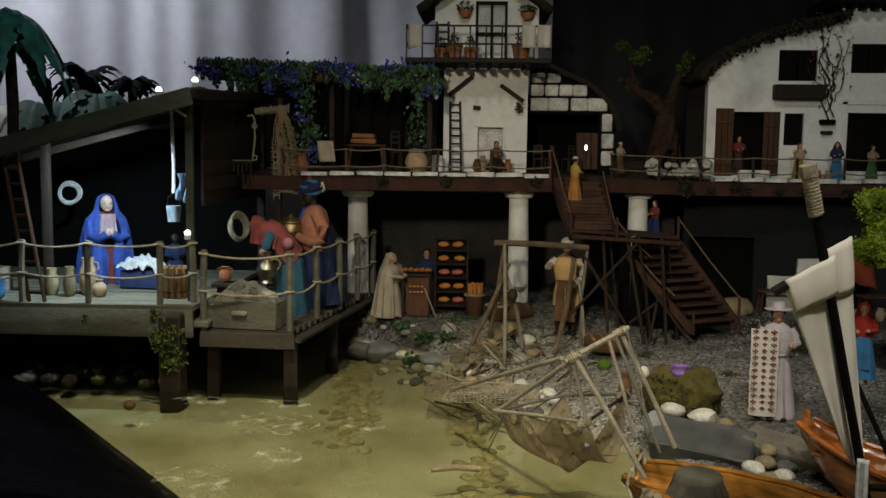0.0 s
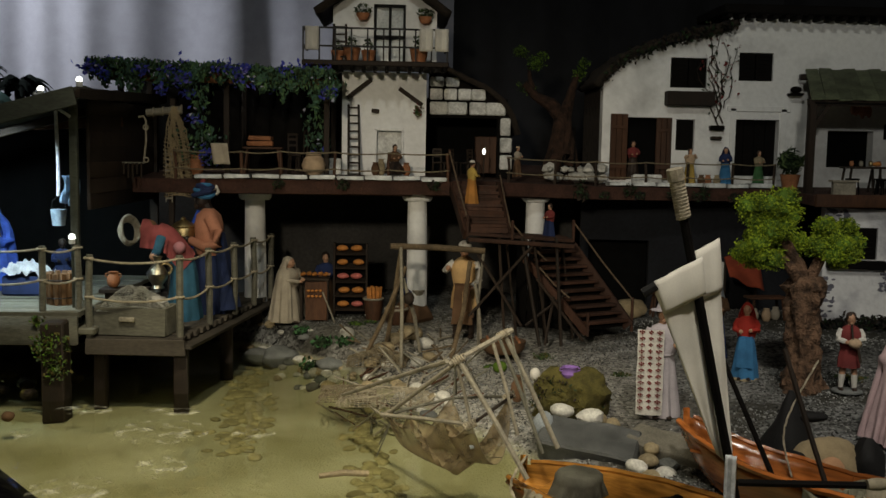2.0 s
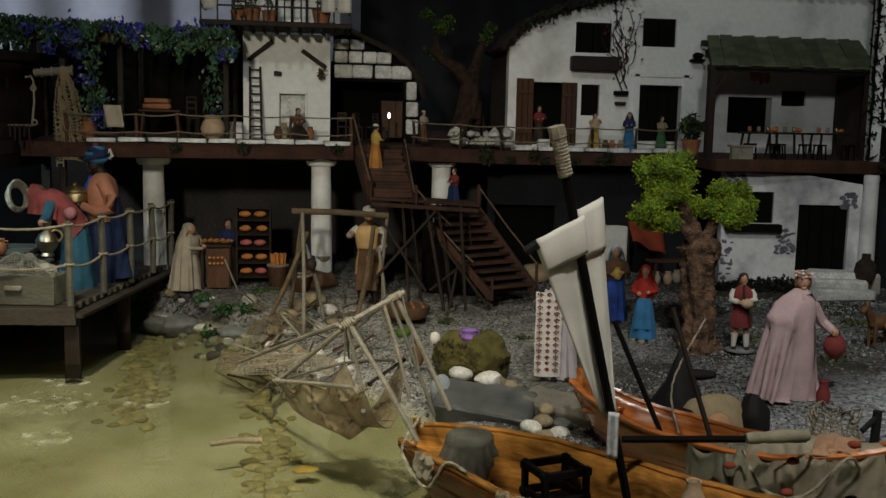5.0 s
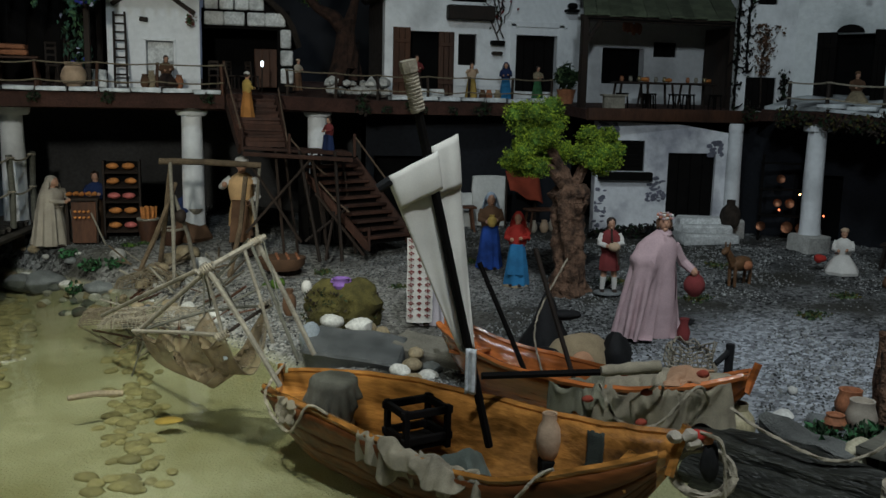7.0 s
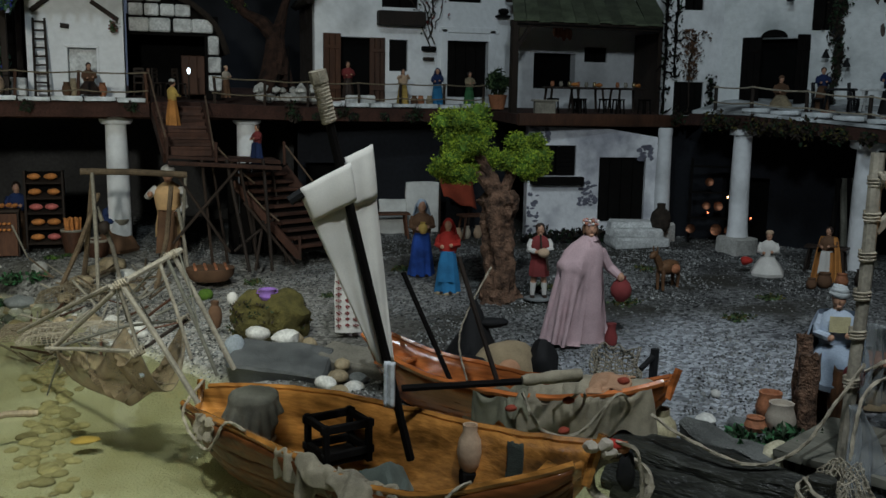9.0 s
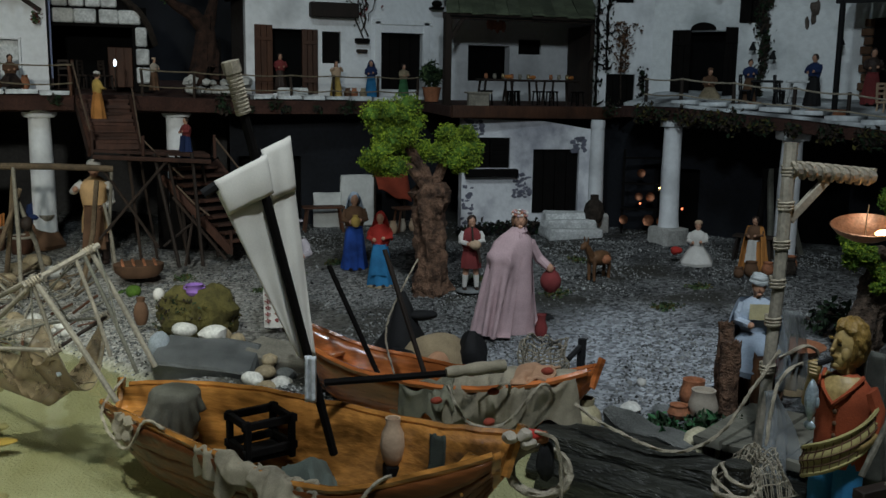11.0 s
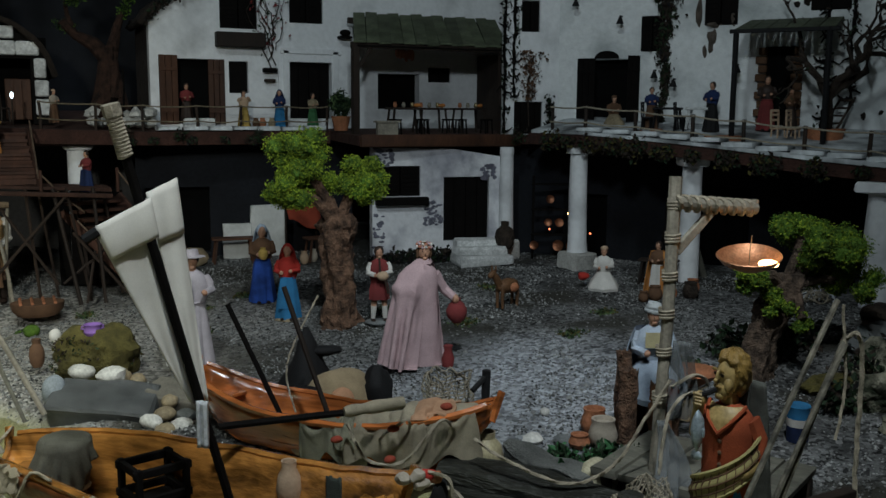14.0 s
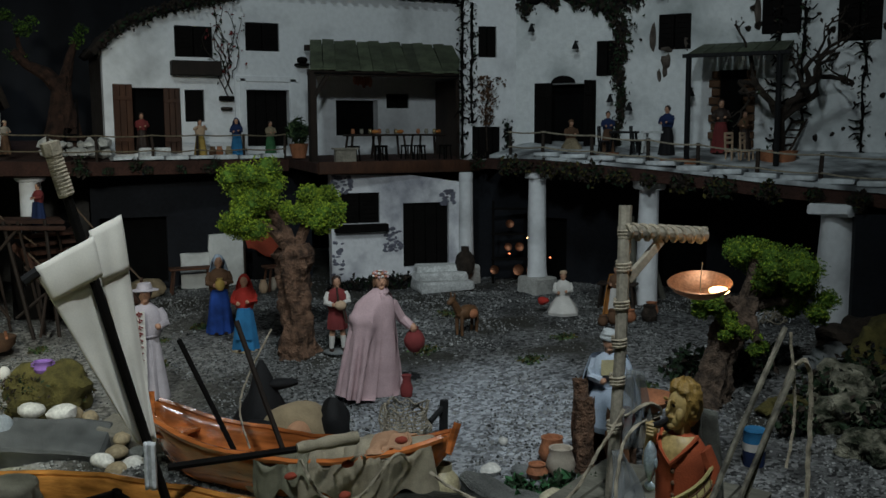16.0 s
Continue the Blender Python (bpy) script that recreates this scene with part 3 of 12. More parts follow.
def hall():
    wallm = mat("black_hall_wall", (0.02, 0.021, 0.024), 0.95, scale=2, fine=30)
    for nm, c, s in (("wall_east", (3.4, 0.5, 1.2), (0.1, 7, 4)), ("wall_west", (-3.0, 0.5, 1.2), (0.1, 7, 4)), ("wall_north", (0.2, 3.9, 1.2), (6.3, 0.1, 4)), ("wall_south", (0.2, -2.9, 1.2), (6.3, 0.1, 4))):
        solid(nm, box(B(), c, s), wallm, "plain black hall wall", "wall", kind="structure", smooth=False)
    solid("ceiling", box(B(), (0.2, 0.5, 3.1), (6.4, 7, 0.1)), wallm, "plain dark hall ceiling", "ceiling", kind="structure", smooth=False)


hall()


def curtain():
    def fn(u, v):
        x = -2.3 + 2.75 * u
        z = -0.05 + 1.7 * v
        f = 0.017 * math.sin(x * 19 + 1.3 * math.sin(x * 4.1) + 0.4 * v) + 0.008 * math.sin(x * 37 + 2 * math.sin(x * 7) + 0.5 * v) + 0.018 * noise.noise(Vector((x * 5, v * 2, 0)))
        return (x, 2.72 + f, z)
    bm = B()
    sheet(bm, 240, 14, fn)
    m = cloth("grey_lilac_drape", (0.31, 0.325, 0.4), 0.9)
    solid("backdrop", bm, m, "grey drape hanging in soft vertical folds", "curtain", kind="structure")

    # This drape is coloured near black where the backdrop lies in shade.
    def fk(u, v):
        x = 0.3 + 3.0 * u
        return (x, 2.66 + 0.02 * math.sin(x * 19) + 0.012 * math.sin(x * 43), -0.05 + 1.9 * v)
    bm = B()
    sheet(bm, 90, 10, fk)
    solid("backdrop", bm, cloth("drape_shade_black", (0.007, 0.008, 0.011)), "drape behind the houses, coloured near black for shade", "curtain", kind="structure")


curtain()


def liner():
    # black plastic sheet, heaped over the basin's edge
    def fn(u, v):
        x = -0.825 + 0.64 * u - 0.5 * v
        y = 1.7 - 0.78 * u - 0.42 * v
        z = -0.012 + 0.16 * math.sin(min(1, v * 1.25) * math.pi / 2) + 0.035 * noise.noise(Vector((u * 5, v * 5, 1))) * v
        return (x, y, z)
    bm = B()
    sheet(bm, 30, 16, fn)
    ob = solid("plastic_sheet", bm, LINER, "glossy black plastic sheet heaped along the edge of the water", "plastic sheet")
    thick(ob, 0.003)


liner()


# ---- walls ----
def wall_mesh(p0, p1, z0, tops, holes, t, sub=1):
    """A wall from p0 to p1 (plan), thickness behind it. tops: (along, z). holes: (x0, x1, z0, z1)."""
    p0, p1 = Vector((*p0, 0)), Vector((*p1, 0))
    L = (p1 - p0).length
    ex = (p1 - p0) / L
    ey = Vector((-ex.y, ex.x, 0))
    xs = sorted({0.0, L} | {round(h[k], 5) for h in holes for k in (0, 1) if 0 < h[k] < L} | {round(a, 5) for a, _ in tops if 0 < a < L} | {round(L * i / (12 * sub), 5) for i in range(12 * sub)})

    def top(a):
        return float(np.interp(a, [q[0] for q in tops], [q[1] for q in tops]))
    bm = B()
    for a, b in zip(xs, xs[1:]):
        if b - a < 1e-5:
            continue
        mid = (a + b) / 2
        hs = sorted((h[2], h[3]) for h in holes if h[0] < mid < h[1])
        lows = [z0] + [h[1] for h in hs]
        highs = [h[0] for h in hs] + [None]
        for lo, hi in zip(lows, highs):
            za, zb = (hi, hi) if hi is not None else (top(a), top(b))
            if za - lo < 1e-4 and zb - lo < 1e-4:
                continue
            c = [p0 + ex * x + ey * d + Vector((0, 0, z)) for x, d, z in ((a, 0, lo), (b, 0, lo), (b, t, lo), (a, t, lo), (a, 0, za), (b, 0, zb), (b, t, zb), (a, t, za))]
            v = [bm.verts.new(q) for q in c]
            for f in ((3, 2, 1, 0), (4, 5, 6, 7), (0, 1, 5, 4), (1, 2, 6, 5), (2, 3, 7, 6), (3, 0, 4, 7)):
                bm.faces.new([v[i] for i in f])
    bmesh.ops.remove_doubles(bm, verts=bm.verts, dist=1e-5)
    bm.verts.index_update()
    seen = {}
    for f in bm.faces:
        seen.setdefault(tuple(sorted(v.index for v in f.verts)), []).append(f)
    bmesh.ops.delete(bm, geom=[f for l in seen.values() if len(l) > 1 for f in l], context="FACES_ONLY")
    return bm, p0, ex, ey


def on(p0, ex, ey, a, d, z):
    return p0 + ex * a + ey * d + Vector((0, 0, z))


def plate(bm, p0, ex, ey, a0, a1, d0, d1, z0, z1, bevel=0.001, mi=0):
    """A block in a wall's own frame."""
    yaw = math.degrees(math.atan2(ex.y, ex.x))
    c = on(p0, ex, ey, (a0 + a1) / 2, (d0 + d1) / 2, (z0 + z1) / 2)
    box(bm, c, (a1 - a0, abs(d1 - d0), z1 - z0), (0, 0, yaw), bevel, 0, mi)
    return bm


def window_fill(parent, fr, a0, a1, z0, z1, kind, depth=0.02):
    """What stands in an opening: shutters, panes or a plain dark door."""
    p0, ex, ey = fr
    # A black sheet behind the hole puts the room's shade into colour.
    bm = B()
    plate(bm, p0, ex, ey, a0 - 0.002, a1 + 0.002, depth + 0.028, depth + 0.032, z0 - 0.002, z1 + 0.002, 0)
    w = part("opening_lining", bm, DARK, parent, "black sheet standing in for the room's shade")
    if kind == "shutters":
        mid = (a0 + a1) / 2
        for s0, s1 in ((a0 + 0.001, mid - 0.0015), (mid + 0.0015, a1 - 0.001)):
            bm = B()
            plate(bm, p0, ex, ey, s0, s1, depth, depth + 0.006, z0 + 0.001, z1 - 0.001, 0.001)
            leaf = part("shutter", bm, BLACKWOOD, parent, "closed black slatted shutter")
            n = 7
            for i in range(n):
                za = z0 + (z1 - z0) * (i + 0.2) / n
                part("slat", plate(B(), p0, ex, ey, s0 + 0.004, s1 - 0.004, depth - 0.002, depth + 0.001, za, za + (z1 - z0) * 0.6 / n, 0), BLACKWOOD, leaf)
    elif kind == "door":
        n = 4
        bm = B()
        for i in range(n):
            plate(bm, p0, ex, ey, a0 + (a1 - a0) * i / n + 0.0008, a0 + (a1 - a0) * (i + 1) / n - 0.0008, depth, depth + 0.006, z0 + 0.001, z1 - 0.001, 0.0006)
        part("door", bm, BLACKWOOD, parent, "nearly black boarded door")
    return w


def leaf_door(parent, fr, a0, a1, z0, z1, open_deg, material, hinge_left=True, name="shutter"):
    """A boarded door leaf that stands ajar before the wall."""
    p0, ex, ey = fr
    yaw = math.degrees(math.atan2(ex.y, ex.x))
    w = a1 - a0
    bm = B()
    s = 1 if hinge_left else -1
    for i in range(3):
        box(bm, (s * w * (i + 0.5) / 3, 0, (z0 + z1) / 2), (w / 3 - 0.0012, 0.005, z1 - z0), (0, 0, 0), 0.0006)
    for z in (z0 + 0.2 * (z1 - z0), z0 + 0.8 * (z1 - z0)):
        box(bm, (s * w / 2, -0.0035, z), (w * 0.92, 0.003, 0.009), (0, 0, 0), 0.0006)
    h = on(p0, ex, ey, a0 if hinge_left else a1, -0.004, 0)
    bmesh.ops.transform(bm, matrix=pose(h.x, h.y, 0, 0, 0, yaw - s * open_deg), verts=bm.verts)
    return part(name, bm, material, parent, "brown boarded leaf standing open")


def beamwork(bm, fr, bits, d=0.008):
    for a0, z0, a1, z1, w in bits:
        q0, q1 = on(*fr, a0, -d / 2, z0), on(*fr, a1, -d / 2, z1)
        beam(bm, q0, q1, w, d, 0.0008)
    return bm


def crumbs(fr, a0, a1, z0, z1, n, seed, parent, material=BLACKWOOD, size=0.012, d=0.004):
    """Ragged dark patches and chips standing out of a wall, one mesh."""
    rs = random.Random(seed)
    bm = B()
    p0, ex, ey = fr
    for _ in range(n):
        a, z = rs.uniform(a0, a1), rs.uniform(z0, z1)
        c = on(p0, ex, ey, a, -d * 0.3, z)
        rock(bm, c, (size * rs.uniform(0.5, 1.3), d, size * rs.uniform(0.3, 0.8)), rs.randint(0, 99), 1, 0.5)
    ob = part("exposed_masonry", bm, material, parent, "dark bare masonry showing through the plaster")
    return tagged(ob, kind="stuff")


PAVE = mat("stained_pale_paving", (0.82, 0.86, 0.88), 0.8, dark=0.1, scale=13, fine=120, patch=0.53, bump=0.4, depth=0.003, grain=0.3)
# ---- terraces ----
def slab(name, outline, z, t, material, label):
    """outline: (x, y, z) of the top, front edge first."""
    bm = B()
    top = [bm.verts.new((x, y, zz)) for x, y, zz in outline]
    low = [bm.verts.new((x, y, zz - t)) for x, y, zz in outline]
    bm.faces.new(top)
    bm.faces.new(low[::-1])
    n = len(top)
    for i in range(n):
        j = (i + 1) % n
        bm.faces.new((low[i], low[j], top[j], top[i]))
    bmesh.ops.recalc_face_normals(bm, faces=bm.faces)
    return solid(name, bm, material, label, "terrace", kind="structure", smooth=False)


slab("terrace_floor_west", [(-0.43, 1.935, 0.392), (0.255, 1.965, 0.394), (0.262, 2.0, 0.395), (0.365, 2.0, 0.395), (0.37, 1.99, 0.394), (0.62, 2.05, 0.386), (1.04, 2.07, 0.386), (1.04, 2.65, 0.43), (-0.43, 2.65, 0.43)], 0, 0.03, SLAB, "dark earthen upper terrace over the arcade")
slab("terrace_floor_balcony", [(1.04, 1.87, 0.379), (1.43, 1.86, 0.379), (1.6, 1.88, 0.382), (1.6, 2.4, 0.4), (1.04, 2.4, 0.4)], 0, 0.022, SLAB, "brown timber balcony floor")
slab("terrace_floor_east", [(1.43, 1.79, 0.386), (1.455, 1.6, 0.386), (1.57, 1.36, 0.369), (1.66, 1.17, 0.35), (1.76, 0.96, 0.335), (1.9, 0.7, 0.33), (2.4, 0.9, 0.4), (2.2, 1.6, 0.42), (1.6, 1.876, 0.42)], 0, 0.024, SLAB, "dark upper terrace bending round the yard")
slab("terrace_floor_paving", [(1.434, 1.784, 0.394), (1.453, 1.598, 0.394), (1.567, 1.357, 0.377), (1.657, 1.167, 0.358), (1.757, 0.957, 0.343), (1.9, 0.7, 0.338), (2.4, 0.9, 0.405), (2.2, 1.6, 0.425), (1.6, 1.87, 0.425)], 0, 0.0065, PAVE, "whitewashed floor of the eastern terrace")


def edge_tiles(pts, n, depth, thing, inward):
    """Whitewashed flags along a terrace's edge."""
    pts = [Vector(p) for p in pts]
    segs = [(b - a).length for a, b in zip(pts, pts[1:])]
    tot = sum(segs)
    for i in range(n):
        s = tot * (i + 0.5) / n
        for (a, b), l in zip(zip(pts, pts[1:]), segs):
            if s <= l:
                break
            s -= l
        p = a.lerp(b, s / l)
        d = (b - a).normalized()
        nrm = Vector((-d.y, d.x, 0)) * inward
        dep = depth * R.uniform(0.8, 1.1)
        c = p + nrm * (dep / 2 - 0.006) + Vector((0, 0, 0.004 + R.uniform(0, 0.002)))
        bm = B()
        box(bm, (0, 0, 0), (tot / n * R.uniform(0.9, 0.99), dep, 0.009), (0, 0, 0), 0.0015, 0.0012)
        o = part("flagstone", bm, PAVE, thing)
        o.matrix_world = pose(*c, 0, 0, math.degrees(math.atan2(d.y, d.x)) + R.uniform(-2, 2))


flags = base("edge_paving", (0, 0, 0), "whitewashed flagstones along the terrace edge", "paving", kind="structure")
edge_tiles([(-0.3, 1.935, 0.394), (0.25, 1.962, 0.395)], 9, 0.045, flags, 1)
edge_tiles([(0.63, 2.052, 0.388), (1.03, 2.07, 0.388)], 7, 0.035, flags, 1)
edge_tiles([(1.45, 1.62, 0.396), (1.57, 1.36, 0.379), (1.66, 1.17, 0.36), (1.8, 0.9, 0.342)], 12, 0.05, flags, 1)


# ---- under the terraces ----
def back_walls():
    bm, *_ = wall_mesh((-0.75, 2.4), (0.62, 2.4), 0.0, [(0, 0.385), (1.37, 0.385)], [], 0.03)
    solid("wall_arcade_back", bm, ARCADE, "back wall of the arcade, with shade put into its colour", "wall", kind="structure", smooth=False)
    holes = [(0.02, 0.17, 0.09, 0.25)]
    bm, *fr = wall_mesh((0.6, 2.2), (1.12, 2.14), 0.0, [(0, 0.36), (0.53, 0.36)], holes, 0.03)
    w = solid("wall_under_house", bm, RECESS, "grey wall below the white house, coloured near black for shade", "wall", kind="structure", smooth=False)
    # Black sheet for the shade in the opening.
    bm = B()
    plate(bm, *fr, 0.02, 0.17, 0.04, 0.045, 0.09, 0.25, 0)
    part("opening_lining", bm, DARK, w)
    # white lower house with window and door
    holes = [(0.02, 0.115, 0.238, 0.309), (0.172, 0.286, 0.13, 0.282)]
    bm, *fr = wall_mesh((1.085, 1.905), (1.395, 1.86), 0.03, [(0, 0.352), (0.2, 0.347), (0.31, 0.33)], holes, 0.03)
    w = solid("wall_lower_house", bm, FLAKED, "white plastered lower wall with flaking patches", "wall", kind="structure", smooth=False)
    window_fill(w, fr, 0.02, 0.115, 0.238, 0.309, "shutters", 0.004)
    window_fill(w, fr, 0.172, 0.286, 0.13, 0.282, "door", 0.008)
    bm = B()
    plate(bm, *fr, 0.006, 0.131, -0.022, 0.0, 0.219, 0.237, 0.002)
    part("window_sill", bm, BLACKWOOD, w, "dark wooden sill")
    SCAR = mat("grey_violet_bare_plaster", (0.2, 0.2, 0.25), 0.95, scale=40, fine=200)
    for q in ((0.268, 0.3, 0.275, 0.31, 14, 31), (0.125, 0.168, 0.17, 0.225, 16, 32), (0.0, 0.05, 0.31, 0.35, 10, 33), (0.28, 0.31, 0.09, 0.13, 8, 34), (0.0, 0.03, 0.08, 0.2, 10, 35)):
        crumbs(fr, *q[:4], q[4] * 3, q[5], w, SCAR, 0.007, 0.0016)
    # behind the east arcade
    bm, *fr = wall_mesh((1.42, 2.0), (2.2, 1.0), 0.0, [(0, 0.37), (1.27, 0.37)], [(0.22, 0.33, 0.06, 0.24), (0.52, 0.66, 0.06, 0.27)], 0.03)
    w = solid("wall_east_arcade", bm, RECESS, "grey wall behind the eastern columns, coloured near black for shade", "wall", kind="structure", smooth=False)
    # Black sheets paint the shade inside both openings.
    for a0, a1, z1 in ((0.22, 0.33, 0.24), (0.52, 0.66, 0.27)):
        bm = B()
        plate(bm, *fr, a0, a1, 0.03, 0.035, 0.06, z1, 0)
        part("opening_lining", bm, DARK, w)


back_walls()


def column(x, y, z0, z1, r, cap, label, plinth=0.0, square=False):
    e = base("column", (x, y, z0), label, "column", "columns of the arcade")
    h = z1 - z0
    bm = B()
    lathe(bm, [(r * 1.12, plinth), (r * 1.05, plinth + 0.01), (r, plinth + 0.03), (r * 0.98, h * 0.6), (r * 0.9, h - 0.022)], 18, wob=lambda a, z: 1 + 0.03 * math.sin(3 * a + 40 * z) + 0.02 * math.sin(7 * a + 90 * z))
    part("shaft", bm, PLASTER, e, "rough white plastered shaft")
    bm = B()
    if square:
        box(bm, (0, 0, h - 0.011), (cap * 2, cap * 1.7, 0.02), (0, 0, R.uniform(-20, 20)), 0.003, 0.002)
    else:
        lathe(bm, [(cap * 0.86, h - 0.024), (cap, h - 0.018), (cap * 1.03, h - 0.008), (cap * 0.95, h)], 16, wob=lambda a, z: 1 + 0.04 * math.sin(4 * a + x * 50))
    part("capital", bm, PLASTER, e, "thick flat white capital")
    if plinth:
        bm = B()
        box(bm, (0, 0, plinth / 2 - 0.01), (r * 3.2, r * 3.0, plinth + 0.02), (0, 0, R.uniform(-10, 30)), 0.005, 0.002)
        part("plinth", bm, STONE_W, e, "rough pale stone plinth")
    return e


column(-0.197, 2.13, 0.095, 0.364, 0.0258, 0.038, "white plastered column under the terrace by the pier")
column(0.186, 2.03, 0.095, 0.371, 0.024, 0.034, "white plastered column beside the stairs")
column(0.466, 2.08, 0.09, 0.371, 0.024, 0.033, "white plastered column behind the stairs")
column(1.405, 1.845, 0.085, 0.352, 0.0175, 0.017, "slender white column beside the dark door", 0.045)
column(1.477, 1.645, 0.062, 0.365, 0.021, 0.025, "white column on a square stone plinth", 0.062, True)
column(1.595, 1.405, 0.06, 0.35, 0.022, 0.028, "white column with a broad flat capital", 0.0, True)
column(1.735, 1.05, 0.03, 0.318, 0.033, 0.045, "stout white column near the leafy tree", 0.02, True)


# ---- tower ----
def tower():
    e = base("tower_house", (0, 0, 0), "narrow white plastered tower house with a balcony and thatched roof", "house")
    y = 2.13
    holes = [(0.083, 0.141, 0.42, 0.508)]
    bm, *fr = wall_mesh((0.007, y), (0.206, y), 0.39, [(0, 0.645), (0.199, 0.645)], holes, 0.03)
    part("wall", bm, PLASTER, e, "white plaster wall", smooth=False)
    bm = B()
    for x in (0.007, 0.206):
        box(bm, (x + (0.006 if x < 0.1 else -0.006), y + 0.11, 0.518), (0.012, 0.155, 0.255))
    box(bm, (0.106, y + 0.19, 0.52), (0.199, 0.012, 0.26))
    part("side_wall", bm, PLASTER_D, e, smooth=False)
    bm = B()
    plate(bm, *fr, 0.084, 0.14, 0.012, 0.018, 0.42, 0.507, 0.001)
    part("door", bm, SNOWTILE, e, "whitewashed plank door")
    bm = B()
    beamwork(bm, fr, [(0.077, 0.511, 0.147, 0.511, 0.006), (0.08, 0.42, 0.08, 0.511, 0.005), (0.144, 0.42, 0.144, 0.511, 0.005)], 0.006)
    part("door_frame", bm, PLASTER, e, "white moulded door frame")
    for q in ((0.012, 0.583, 0.068, 0.627, 0.009), (0.134, 0.608, 0.189, 0.57, 0.008)):
        part("brace", beamwork(B(), fr, [q], 0.01), WOOD_D, e, "slanting dark timber")
    part("peg", beamwork(B(), fr, [(0.07, 0.555, 0.088, 0.553, 0.006)], 0.01), WOOD_D, e)
    # balcony
    bm = B()
    box(bm, (0.087, 2.085, 0.655), (0.33, 0.13, 0.012), (0, 0, 0), 0.002)
    part("balcony_floor", bm, WOOD_D, e, "dark plank balcony floor")
    for i in range(13):
        part("joist", box(B(), (-0.07 + 0.026 * i, 2.05, 0.644), (0.008, 0.075, 0.01), (0, 0, 0), 0.001), BLACKWOOD, e)
    rail = B()
    for z in (0.692, 0.732):
        beam(rail, (-0.075, 2.025, z), (0.248, 2.025, z), 0.004, 0.004, 0.0005)
        for x in (-0.075, 0.248):
            beam(rail, (x, 2.025, z), (x, 2.125, z), 0.004, 0.004, 0.0005)
    part("railing", rail, IRON, e, "thin dark rails")
    for i in range(10):
        part("railing_post", beam(B(), (-0.075 + 0.0359 * i, 2.025, 0.66), (-0.075 + 0.0359 * i, 2.025, 0.734), 0.0035, 0.0035), IRON, e)
    # upper storey
    holes = [(0.095, 0.17, 0.662, 0.802)]
    bm, *fu = wall_mesh((-0.015, 2.125), (0.228, 2.125), 0.661, [(0, 0.795), (0.117, 0.872), (0.243, 0.79)], holes, 0.03)
    part("upper_wall", bm, PLASTER, e, "white upper wall", smooth=False)
    window_fill(e, fu, 0.095, 0.17, 0.662, 0.802, "none", 0.0)
    g = B()
    plate(g, *fu, 0.097, 0.168, 0.016, 0.018, 0.664, 0.8, 0)
    part("pane", g, GLASS_W, e, "pale milky panes")
    f = B()
    for a0, a1, z0, z1 in ((0.095, 0.101, 0.662, 0.802), (0.164, 0.17, 0.662, 0.802), (0.13, 0.136, 0.662, 0.802), (0.095, 0.17, 0.796, 0.802), (0.095, 0.17, 0.725, 0.731)):
        plate(f, *fu, a0, a1, 0.004, 0.015, z0, z1, 0.0006)
    part("window_frame", f, BLACK, e, "black double window frame")
    for sx in (-1, 1):
        def fn(u, v, sx=sx):
            return (0.1015 + sx * 0.155 * u, 2.08 + 0.24 * v, 0.888 - 0.112 * u + 0.004 * noise.noise(Vector((u * 20, v * 20, sx))))
        bm = B()
        sheet(bm, 14, 8, fn)
        ob = part("roof_slope", bm, THATCH, e, "dark thatched roof slope")
        thick(ob, 0.016, 0)
    # things on the balcony and walls
    for x, z in ((0.055, 0.77), (0.2, 0.765)):
        p = base("wall_planter", (x, 2.108, z), "small terracotta wall pot with trailing plant", "planter", "tower planters")
        bm = B()
        lathe(bm, [(0.008, -0.008), (0.014, 0.0), (0.016, 0.008), (0.012, 0.008)], 10, sy=0.7)
        part("pot", bm, TERRA, p)
        quads("plant", clump((0, 0, 0.016), (0.02, 0.012, 0.014), 120, int(x * 100)), 0.004, [LEAF_Y, LEAF_D], p)
    for i, x in enumerate((0.03, 0.062, 0.1, 0.215)):
        p = base("balcony_pot", (x - 0.03, 2.06, 0.661), "small terracotta flower pot on the balcony", "flower pot", "balcony pots")
        bm = B()
        k = (1.0, 1.3, 1.1, 1.4)[i]
        lathe(bm, [(0.011 * k, 0), (0.015 * k, 0.02 * k), (0.016 * k, 0.024 * k), (0.013 * k, 0.024 * k)], 10)
        part("pot", bm, TERRA, p)
        quads("plant", clump((0, 0, 0.034 * k), (0.012, 0.012, 0.016), 70, i + 5), 0.004, [LEAF_D, LEAF_Y], p)
    for x, h in ((-0.055, 0.052), (0.2, 0.05), (0.235, 0.05)):
        bm = B()
        sheet(bm, 6, 6, lambda u, v, x=x, h=h: (x + 0.03 * (u - 0.5), 2.0205 - 0.003 * math.sin(u * 9), 0.734 - h * v))
        thick(solid("hung_cloth", bm, WHITE, "pale cloth drying over the balcony rail", "cloth", "drying cloths"), 0.001)
    ladder("chair_rack", (0.005, 2.05, 0.661), (0.005, 2.06, 0.745), 0.03, 5, WOOD_D, "small dark slatted rack on the balcony", "rack")


